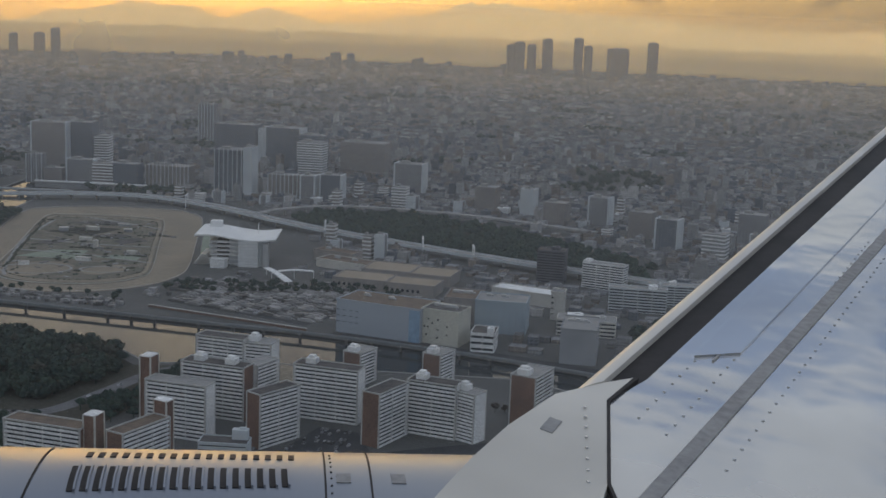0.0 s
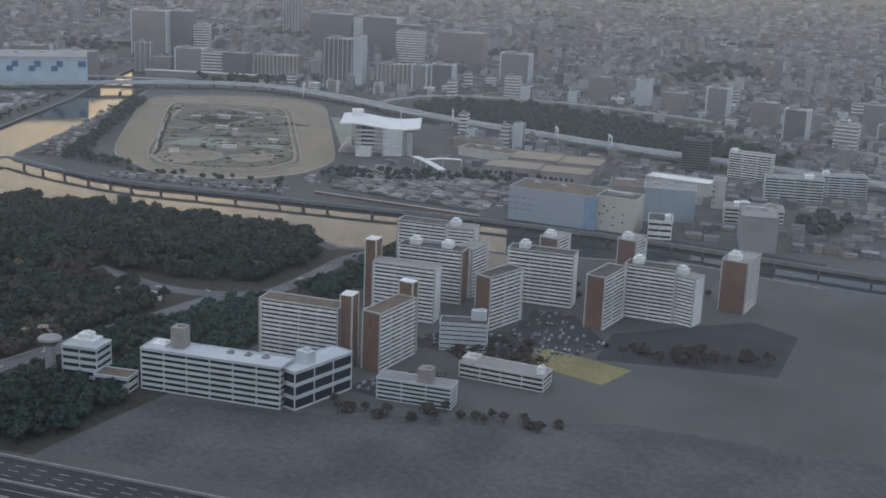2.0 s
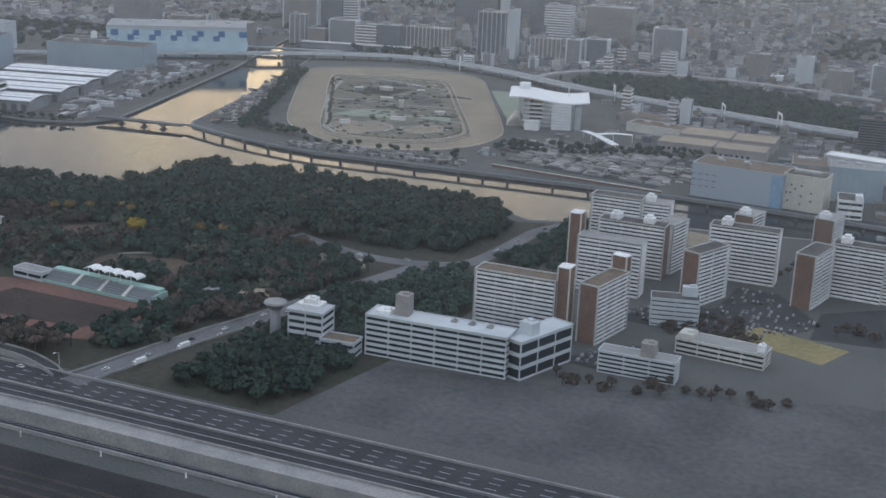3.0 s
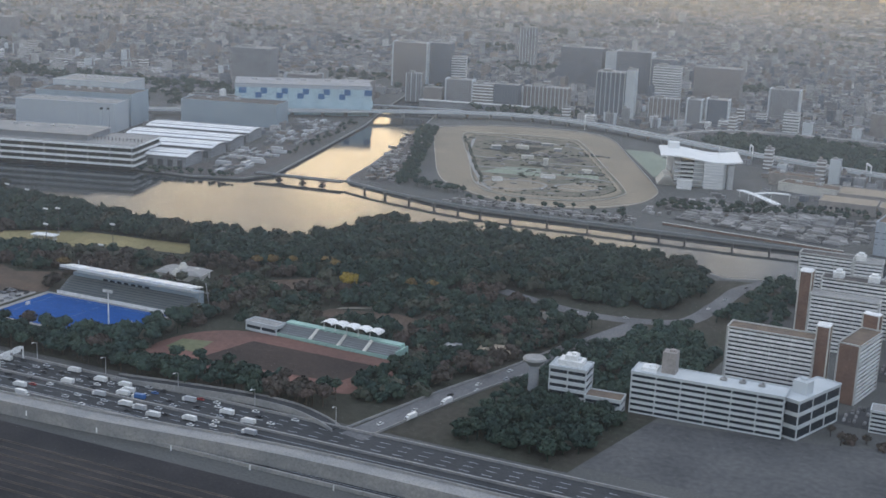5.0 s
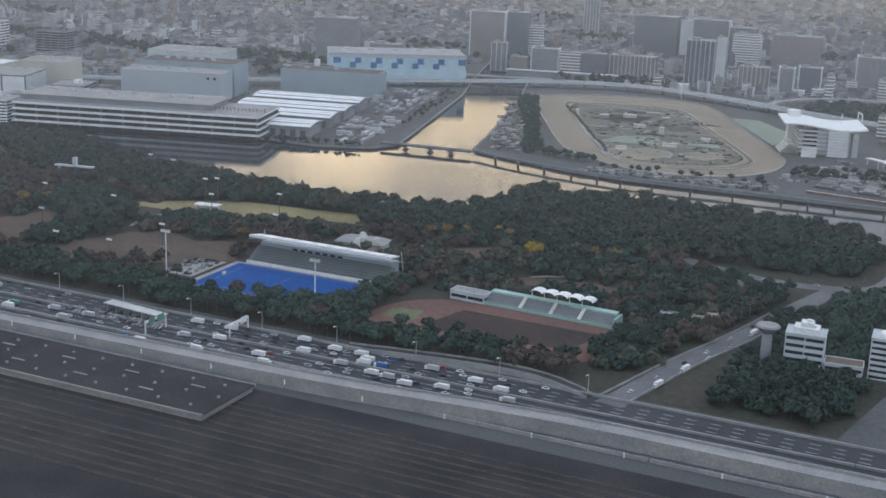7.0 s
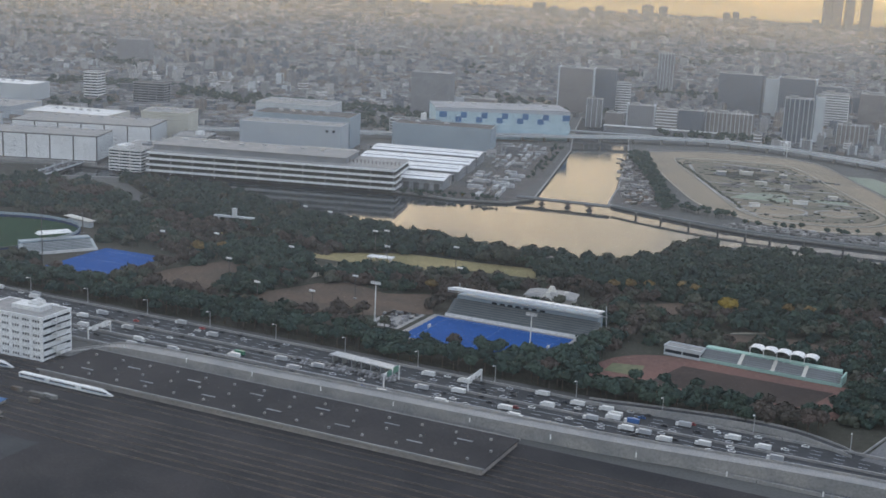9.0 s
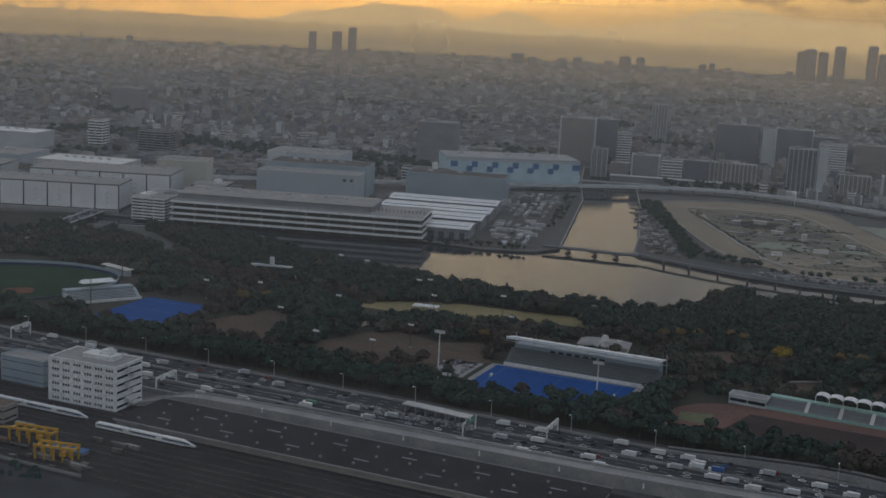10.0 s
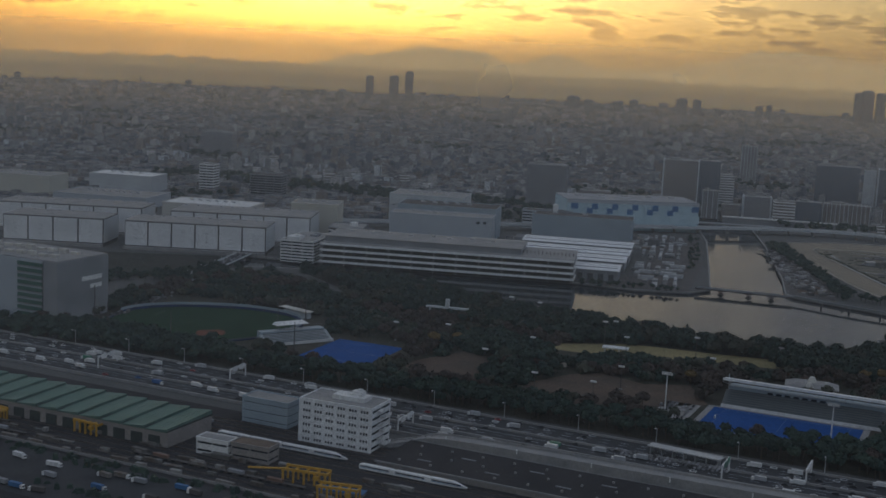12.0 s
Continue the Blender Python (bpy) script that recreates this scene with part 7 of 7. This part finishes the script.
thick_wood = scatter([(-304, 244), (-264, 244), (-258, 288), (-290, 296)], 5.2, 2.0, 3.6, 3.6, 6.0, cleared, 0.8) + scatter([(-311, 318), (-320, 341), (-314, 364), (-304, 376), (-296, 376), (-288, 360), (-284, 330), (-290, 308)], 4.8, 2.6, 4.2, 5.0, 7.4, cleared) + scatter([(-348, 318), (-346, 366), (-331, 386), (-318, 370), (-322, 335), (-329, 306)], 4.8, 2.4, 4.0, 4.5, 7.0, cleared) + scatter([(-284, 402), (-274, 412), (-272, 470), (-282, 470), (-284, 440)], 5, 2.4, 3.6, 4, 6, cleared)
grove("roadside_wood", thick_wood, "leaf", "thick dark trees beside the park road")
grove("road_trees", scatter([(-296, 262), (-286, 300), (-282, 350), (-300, 352), (-300, 300), (-304, 265)], 4.6, 1.8, 2.8, 3, 5) + scatter([(-330, 262), (-322, 300), (-318, 330), (-328, 330), (-334, 300), (-340, 262)], 4.6, 1.8, 2.8, 3, 5), "leaf", "dark trees lining the park road")
grove("dark_lot_trees", scatter([(-1150, 215), (-960, 330), (-845, 392), (-850, 350), (-950, 290), (-1120, 190)], 6, 2.4, 3.6, 4, 6) + scatter([(-850, 380), (-820, 375), (-812, 440), (-835, 440)], 5.5, 2.2, 3.2, 4, 6), "leaf", "dark trees round the open lot")
grove("park_groves", scatter([(-627, 334), (-633, 358), (-604, 352), (-587, 344), (-579, 318), (-596, 315)], 5.0, 3.0, 4.6, 5.5, 8.5, cleared, 0.95) + scatter([(-571, 344), (-569, 357), (-544, 352), (-540, 336), (-558, 330)], 5.0, 3.0, 4.4, 5.0, 7.5, cleared), "leaf", "rounded dark green groves between the playing fields")
grove("ramp_trees", scatter([(-345, 258), (-336, 262), (-330, 285), (-322, 312), (-330, 316), (-340, 300), (-346, 268)], 4.6, 2.4, 3.8, 4.5, 7.0) + scatter([(-300, 246), (-266, 246), (-260, 290), (-290, 292), (-300, 270)], 4.8, 2.4, 3.6, 4.0, 6.4), "leaf", "dark trees crowding the park road")
grove("pitch_trees", scatter([(-468, 257), (-440, 256), (-428, 268), (-430, 296), (-437, 296), (-438, 267), (-448, 263), (-468, 262)], 4.2, 2.8, 4.0, 7.0, 9.4), "leaf", "tall dark trees before the blue pitch")
grove("street_trees", scatter([(-830, 236), (-770, 236), (-812, 260)], 5, 2.2, 3.2, 4, 6), "leaf", "dark street trees by the crossing") 


spots = []
for k in range(16000):
    y = wood.uniform(600, 2900)
    x = wood.uniform(left_side(y), right_side(y))
    if noise.noise((x * 0.008, y * 0.008, 9.0)) > 0.28 + 0.1 * wood.random() and (y > 1500 or free(x, y)):
        spots.append((x, y, wood.uniform(2.5, 5.5), wood.uniform(4.0, 8.0)))
grove("city_trees", spots[:4200], "leaf", "dark groves and gardens among the city blocks", FAR_CROWNS)


grove("ramp_shrubs", scatter(rect(-578, 197.6, -420, 201.6), 2.3, 0.7, 1.7, 1.2, 2.9, None, 0.8), "leaf", "dark shrubs between the ramp and the highway lanes")


# single trees, nearest the highway, each with trunk, limbs and crown
def crown_mesh(k, mat):
    def make():
        v, f = crown(40 + k, 120, 0.26)
        me = bpy.data.meshes.new("crown")
        me.from_pydata([tuple(p) for p in v], [], f)
        me.materials.append(MAT[mat])
        return me
    return shared(MESHES, ("crown", k, mat), make)


def trunk_mesh(k):
    def make():
        g = Geo().tube((0, 0, -0.2), (0, 0, 2.8), 0.26, 6, 0, 0.15)
        for j in range(4):
            a = j * 1.6 + k
            g.tube((0, 0, 1.9 + 0.2 * j), (1.3 * math.cos(a), 1.3 * math.sin(a), 3.4 + 0.2 * j), 0.11, 5, 0, 0.05)
        return g.mesh("trunk", [MAT["bark"]])
    return shared(MESHES, ("trunk", k), make)


def tree(x, y, r, h, k, mat, label, group):
    t = thing("tree", x, y, 0, (k * 77) % 360, label, "tree", group)
    o = part("trunk", trunk_mesh(k % 3), None, t)
    o.scale = (1, 1, (h - r * 0.7) / 2.8 * 0.85)
    o = part("crown", crown_mesh(k % 4, mat), None, t)
    o.matrix_basis = Matrix.LocRotScale((0, 0, h - r * 0.8), None, (r, r, r * 1.05))


belt = scatter(rect(-700, 241, -345, 258), 4.7, 2.4, 4.2, 5.4, 8.8)
belt = sorted(belt, key=lambda s: s[1])[:255]
for k, (x, y, r, h) in enumerate(belt):
    if x > -440 and noise.noise((x * 0.03, y * 0.03, 2.0)) > 0.32:
        tree(x, y, r, h, k, "leafbrown", "rust-brown leafy tree in the highway belt", "highway belt trees")
    else:
        tree(x, y, r, h, k, "leaf", "dark evergreen tree in the highway belt", "highway belt trees")
tree(-402, 366, 4.3, 9.8, 1, "leafgold", "lone golden-yellow autumn tree in the park", "park specimen trees")
tree(-397, 372, 2.6, 5.0, 2, "leafbrown", "small rust-brown tree beside the golden one", "park specimen trees")
tree(-331, 343, 3.2, 5.5, 3, "leafbrown", "round rust-red tree near the stand", "park specimen trees")

for k, (x, y) in enumerate(((-434, 389), (-428, 393), (-422, 390), (-416, 396), (-441, 386), (-448, 381), (-455, 379), (-409, 398), (-380, 380), (-372, 384), (-520, 330), (-640, 330), (-632, 338))):
    tree(x, y, 2.6 + 0.25 * (k % 4), 6.6 + 0.4 * (k % 3), k, "leafochre", "ochre-leaved autumn tree among the evergreens", "ochre park trees")

# ---- vehicles ----
PAINTS = {"white": (0.75, 0.75, 0.74), "silver": (0.45, 0.46, 0.48), "black": (0.03, 0.03, 0.035), "blue": (0.05, 0.14, 0.36), "red": (0.35, 0.05, 0.05), "green": (0.06, 0.22, 0.14)}
for key, c in PAINTS.items():
    MAT["car_" + key] = paint("car_" + key, c, [v * 0.9 for v in c], scale=0.5, rough=0.35, spec=0.6)


def car(colour, label):
    t = thing("car", 0, -500, 0, 0, label, "car", "cars on the highway")
    part("body", Geo().box(0, 0, 0.14, 2.3, 0.92, 0.34).box(0, 0, 0.46, 2.2, 0.88, 0.08, 0, 0, None, 0.93), MAT["car_" + colour], t)
    part("cabin", Geo().box(-0.12, 0, 0.52, 1.35, 0.82, 0.28, 0, 0, None, 0.76), MAT["glass"], t)
    part("roof_panel", Geo().box(-0.12, 0, 0.8, 0.98, 0.6, 0.04), MAT["car_" + colour], t)
    return t


def truck(colour, label):
    t = thing("truck", 0, -500, 0, 0, label, "truck", "trucks on the highway")
    part("cargo_box", Geo().box(-0.5, 0, 0.45, 3.8, 1.25, 1.35).box(-0.5, 0, 1.8, 3.7, 1.15, 0.04), MAT["car_" + colour], t)
    part("cab", Geo().box(1.95, 0, 0.3, 1.0, 1.2, 1.0, 0, 0, None, 0.9), MAT["car_white"], t)
    part("windscreen", Geo().box(2.42, 0, 0.85, 0.08, 1.0, 0.35), MAT["glass"], t)
    part("chassis", Geo().box(0, 0, 0.25, 4.6, 0.9, 0.2), MAT["dark"], t)
    return t


kinds = [car(c, f"{c} passenger car on the asphalt highway") for c in ("white", "silver", "black", "blue", "red")] + [truck(c, f"box truck with {c} cargo body on the highway") for c in ("white", "silver", "blue", "green")]
roadlog = np.random.default_rng(5)
first = [True] * len(kinds)


def park(k, x, y, z, rot):
    if first[k]:
        first[k] = False
        kinds[k].matrix_basis = pose(x, y, z, 0, 0, rot)
    else:
        copy_thing(kinds[k], pose(x, y, z, 0, 0, rot))


for y, way, gap in ((203.2, 0, 20), (206.2, 0, 17), (209.0, 0, 20), (212.0, 180, 20), (214.8, 180, 15), (217.9, 180, 15), (221.0, 180, 20), (225.0, 180, 14), (228.2, 180, 12), (231.2, 180, 11), (234.2, 180, 12)):
    x = -830 + roadlog.uniform(0, gap)
    while x < -345:
        k = int(roadlog.choice(9, p=[0.2, 0.19, 0.22, 0.03, 0.03, 0.18, 0.12, 0.02, 0.01]))
        if not (y > 218.5 and -530 < x < -474):
            park(k, x, y + roadlog.uniform(-0.3, 0.3), 0.06, way)
        x += gap * roadlog.uniform(0.5, 1.7) * (0.75 if -480 < x < -370 else 1.25)
for k in range(12):
    u = k / 12
    x, y = -322 + 24 * u + (2 if k % 2 else -2), 245 + 100 * u + roadlog.uniform(-2, 2)
    park(int(roadlog.choice([0, 1, 2, 5])), x, y, 0.1, 76 + (180 if k % 2 else 0))
for k, (x, y, way) in enumerate(((-312, 393, 170), (-292, 396, -10), (-281, 399, 20), (-266, 428, 80), (-263, 446, 262), (-259, 470, 75))):
    park(k % 3, x, y, 0.12, way)
# rows of parked cars, too many to count
g = Geo()


def rows(g, poly, dx, dy, rot, size, keep=0.7):
    xs, ys = [p[0] for p in poly], [p[1] for p in poly]
    y = min(ys)
    while y < max(ys):
        x = min(xs)
        while x < max(xs):
            if roadlog.random() < keep and inside(x, y, poly):
                g.box(x, y, 0.12, size[0], size[1], size[2] * 0.55, rot + roadlog.uniform(-2, 2))
                g.box(x, y, 0.12 + size[2] * 0.55, size[0] * 0.62, size[1] * 0.9, size[2] * 0.45, rot, 0, None, 0.86)
            x += dx
        y += dy


rows(g, [(-205, 372), (-150, 366), (-130, 400), (-150, 428), (-166, 428), (-168, 402), (-190, 392)], 1.6, 4.4, 90, (2.3, 0.95, 0.85), 0.38)
rows(g, [(-204, 322), (-190, 320), (-172, 335), (-176, 350), (-190, 345)], 1.6, 4.4, 90, (2.3, 0.95, 0.85), 0.6)
rows(g, rect(-522, 278, -509, 299), 1.7, 4.6, 90, (2.3, 0.95, 0.85), 0.5)
rows(g, rect(-522, 219.5, -478, 224), 1.5, 3.4, 84, (2.2, 0.9, 0.85), 0.8)
rows(g, [(-574, 780), (-538, 655), (-522, 596), (-498, 590), (-508, 640), (-558, 770)], 2.4, 4.5, 75, (2.6, 1.1, 1.0), 0.12)
for k in range(70):
    v = k / 70
    x, y = -782 - 30 * v + roadlog.uniform(-3.4, 3.4), 240 + 135 * v
    if v > 0.95:
        continue
    big = roadlog.random() < 0.3
    g.box(x, y, 0.12, 3.6 if big else 2.3, 1.2 if big else 0.95, 1.5 if big else 0.75, 107, 0, None, 0.92)
for k in range(44):
    v = k / 44
    x, y = -821 - 34 * v + roadlog.choice((-2.4, 0.2, 2.4)), 380 + 122 * v
    g.box(x, y, 1.22, 2.6, 1.0, 0.9, 105, 0, None, 0.9)
yard = Geo()
for lane in range(7):
    v = 0.0
    while v < 225:
        off = 8 + lane * 6.2 + (v * 0.02)
        long = roadlog.uniform(3, 13)
        if off < 26 + 0.06 * v + 8 * math.sin(v * 0.03) ** 2 and roadlog.random() < 0.8:
            x, y = -579 - 0.215 * (v + 8) - off * 0.977, 560 + 0.977 * (v + 8) - off * 0.215
            yard.box(x, y, 0.04, long, roadlog.uniform(1.4, 3.6), roadlog.uniform(0.9, 2.4), 102.4 + roadlog.choice((0, 0, 0, 90)), 0, None, 0.97)
        v += long + roadlog.uniform(1.0, 5.0)
solo("yard_lorries", yard, MAT["yardmix"], "long rows of pale lorries and stores on the quay yard", "lorries", "stuff")
solo("parked_cars", g, MAT["carmix"], "rows of parked cars and vans", "parked cars", "stuff")
g = Geo()
rows(g, [(-326, 592), (-232, 580), (-224, 606), (-254, 656), (-330, 664)], 11.5, 3.6, -8, (10.6, 1.9, 1.7), 0.88)
solo("parked_buses", g, MAT["busmix"], "long rows of parked buses and trailers", "parked buses", "stuff")
g = Geo()
for k in range(420):
    x, y = roadlog.uniform(-345, -130), roadlog.uniform(585, 690)
    if free(x, y) or inside(x, y, [(-345, 600), (-330, 690), (-300, 690), (-230, 672), (-215, 640), (-215, 580)]) and (int(x // 4), int(y // 4)) not in TAKEN:
        g.box(x, y, 0.03, roadlog.uniform(1.5, 6), roadlog.uniform(1.2, 4), roadlog.uniform(0.6, 2.6), roadlog.uniform(-12, 20))
for k in range(120):
    v = roadlog.uniform(0, 1)
    x, y = -574 + 62 * v + roadlog.uniform(-6, 14), 782 - 190 * v
    g.box(x, y, 0.03, roadlog.uniform(1.2, 5), roadlog.uniform(1.2, 3), roadlog.uniform(0.6, 2.2), roadlog.uniform(0, 90))
for k in range(170):
    x = roadlog.uniform(-448, -340)
    y = 566 + 0.06 * (x + 400) + roadlog.uniform(-3, 12)
    g.box(x, y, 0.03, roadlog.uniform(1.2, 4.5), roadlog.uniform(1.0, 2.4), roadlog.uniform(0.5, 2.0), roadlog.uniform(-15, 15))
solo("yard_clutter", g, MAT["busmix"], "low sheds, stalls and stores in the lots", "sheds", "stuff")

# ---- the airliner's wing and engine cowl ----
MAT["wingpaint"] = paint("wing_paint", (0.56, 0.57, 0.59), (0.52, 0.53, 0.55), scale=0.9, rough=0.1, metal=0.7, bump=0.1, fine=0.9, spec=0.6)
MAT["fairing"] = paint("fairing_paint", (0.62, 0.58, 0.52), (0.58, 0.55, 0.5), scale=0.6, rough=0.3, fine=0.8, spec=0.5)
MAT["cowlpaint"] = paint("cowl_paint", (0.3, 0.32, 0.36), (0.28, 0.3, 0.34), scale=0.5, rough=0.34, metal=0.85, fine=0.5, spec=0.3)
MAT["gapblack"] = paint("slat_gap", (0.02, 0.018, 0.018), (0.035, 0.03, 0.03), scale=2.0, rough=0.7)
MAT["walkgrey"] = paint("walkway_grey", (0.34, 0.33, 0.32), (0.3, 0.29, 0.285), scale=2.0, rough=0.8, fine=20.0)
DROP = 4.4
plane = thing("airliner_wing", 15.0, -5.0, 157.41 - DROP, 24.2, "pale grey airliner wing with an engine cowl", "aircraft wing")


def wing_z(a, o):
    """Height of the wing's upper skin: sweep, dihedral and a slight fall towards the tail."""
    back = a - 1.3 - (o - 5.8) * 0.7014
    return DROP - 1.78 - 0.04 * back + (o - 5.8) * 0.1222


def plate(name, poly, lift, thick, mat, parent, label=""):
    low = [(a, o, wing_z(a, o) + lift - thick) for a, o in poly]
    high = [(a, o, wing_z(a, o) + lift) for a, o in poly]
    return part(name, Geo().hull(low, high), MAT[mat], parent, label)


skin = plate("wing_skin", [(1.36, 3.7), (1.35, 4.94), (1.54, 5.75), (1.82, 6.04), (5.6, 11.34), (9.3, 16.5), (12.6, 16.5), (10.4, 10.0), (9.6, 3.7)], 0.0, 0.42, "wingpaint", plane)
# near-black plate, almost flush, puts the open slat gap's shade into its colour
plate("slat_gap", [(1.5, 5.86), (1.8, 6.0), (5.62, 11.34), (9.4, 16.6), (9.0, 16.6), (5.8, 11.95)], -0.015, 0.1, "gapblack", plane, "black plate standing in for the dark gap behind the slat")
plate("root_fairing", [(0.42, 4.4), (0.61, 4.8), (0.78, 5.1), (1.01, 5.45), (1.3, 5.8), (1.57, 5.95), (1.76, 6.03), (1.54, 5.75), (1.35, 4.94), (1.14, 4.4)], 0.012, 0.3, "fairing", plane, "beige root fairing")
# slat: rounded nose along the leading edge
g = Geo()
n, steps = 10, 16
for i in range(steps):
    for j in range(n):
        def nose(u, k):
            ang = math.pi * (0.06 + 0.62 * k / n)
            lead = Vector((1.3, 5.8)).lerp(Vector((8.55, 16.1)), u)
            rear = Vector((1.57, 5.95)).lerp(Vector((8.8, 16.2)), u)
            s = 0.5 + 0.5 * math.cos(math.pi - ang * 1.45) if ang * 1.45 < math.pi else 1.0
            q = rear.lerp(lead, k / n)
            return (q.x, q.y, wing_z(q.x, q.y) + 0.02 - 0.1 * (k / n) ** 3)
        a, b, c, d = nose(i / steps, j), nose((i + 1) / steps, j), nose((i + 1) / steps, j + 1), nose(i / steps, j + 1)
        drop = Vector((0, 0, -0.05))
        g.hull([tuple(Vector(p) + drop) for p in (a, b, c, d)], [a, b, c, d])
part("slat", g, MAT["fairing"], plane, "pale rounded leading-edge slat")
for (a0, o0), (a1, o1), w, m in (((1.4, 4.7), (8.6, 14.55), 0.075, "walkgrey"), ((2.25, 6.3), (7.6, 13.7), 0.012, "walkgrey")):
    d = Vector((a1 - a0, o1 - o0)).normalized()
    s = Vector((-d.y, d.x)) * w / 2
    plate("stripe", [(a0 + s.x, o0 + s.y), (a0 - s.x, o0 - s.y), (a1 - s.x, o1 - s.y), (a1 + s.x, o1 + s.y)], 0.009, 0.015, m, skin, "dark grey painted line")
plate("spoiler_panel", [(2.16, 6.34), (2.44, 6.41), (5.1, 10.1), (4.9, 10.3)], 0.014, 0.02, "wingpaint", skin)
rivet = Geo().tube((0, 0, -0.004), (0, 0, 0.002), 0.008, 8).mesh("rivet", [MAT["wingpaint"]])
for row in range(4):
    for k in range(34):
        a, o = 1.66 + 0.09 * row + k * 0.07, 5.6 - 0.16 * row + k * 0.1
        place("rivet", rivet, skin, a, o, wing_z(a, o) + 0.003)
fair = [o for o in plane.children if o.name.startswith("root_fairing")][0]
for k in range(8):
    o = 4.95 + 0.1 * k
    place("rivet", rivet, fair, 1.33 + 0.2 * (o - 4.95) - 0.06, o, wing_z(1.3, o) + 0.016)
plate("fairing_edge", [(1.345, 4.5), (1.36, 4.5), (1.365, 4.94), (1.555, 5.74), (1.77, 6.02), (1.75, 6.03), (1.54, 5.75), (1.35, 4.95)], 0.014, 0.03, "gapblack", fair, "dark sealed panel joint")
plate("placard", [(1.15, 5.42), (1.2, 5.38), (1.27, 5.5), (1.22, 5.54)], 0.016, 0.01, "walkgrey", fair, "small grey placard")

# engine cowl: a drum along the line of flight
CO, CZ = 5.15, DROP - 3.09


def drum(a, phi):
    r = 1.215 - 0.02 * (a + 1.2)
    return (a, CO - r * math.sin(phi), CZ + r * math.cos(phi))


g = Geo()
along, around = 30, 64
rings = [[drum(-3.2 + 4.6 * i / along, 2 * math.pi * j / around) for j in range(around)] for i in range(along + 1)]
g.v = [p for ring in rings for p in ring]
for i in range(along):
    for j in range(around):
        k = (j + 1) % around
        g.f.append((i * around + j, i * around + k, (i + 1) * around + k, (i + 1) * around + j))
        g.m.append(0)
g.f.append(tuple(range(around)))
g.f.append(tuple(range(along * around + around - 1, along * around - 1, -1)))
g.m += [0, 0]
cowl = part("engine_cowl", g, MAT["cowlpaint"], plane, "pale engine cowl with cooling louvres")
cowl.data.polygons.foreach_set("use_smooth", [True] * len(cowl.data.polygons))


def on_cowl(name, a0, a1, p0, p1, lift, mat, bend=0.0, label=""):
    """A thin piece that follows the drum from angle p0 to p1."""
    g = Geo()
    n = max(6, int(abs(p1 - p0) / 0.03))
    for i in range(n):
        def at(u, a):
            q = Vector(drum(a + bend * u * u, p0 + (p1 - p0) * u))
            out = Vector((0, q.y - CO, q.z - CZ)).normalized()
            return q, out
        pts = [at(i / n, a0), at(i / n, a1), at((i + 1) / n, a1), at((i + 1) / n, a0)]
        g.hull([tuple(q - o * 0.01) for q, o in pts], [tuple(q + o * lift) for q, o in pts])
    return part(name, g, MAT[mat], cowl, label)


for k in range(18):
    a = -0.86 + k * 0.05
    on_cowl("louvre_slot", a, a + 0.026, radians(1), radians(11.5 - 0.15 * k), 0.003, "gapblack", 0.006)
    on_cowl("louvre_lip", a + 0.026, a + 0.034, radians(1), radians(11.5 - 0.15 * k), 0.012, "cowlpaint", 0.006)
    on_cowl("louvre_slot", a + 0.03, a + 0.055, radians(-9), radians(-5), 0.003, "gapblack")
for a, bend in ((-1.0, -0.12), (0.17, 0.0), (0.36, 0.0)):
    on_cowl("panel_joint", a, a + 0.008, radians(-15), radians(60), 0.003, "gapblack", bend)
for a in (0.22, 0.45):
    on_cowl("placard", a, a + 0.06, radians(3), radians(7), 0.003, "walkgrey")
for k in range(46):
    a = -1.3 + k * 0.048
    on_cowl("rivet", a, a + 0.009, radians(15), radians(15.4), 0.003, "gapblack")
for k in range(12):
    on_cowl("rivet", 0.195, 0.203, radians(-10 + k * 3), radians(-9.6 + k * 3), 0.003, "gapblack")
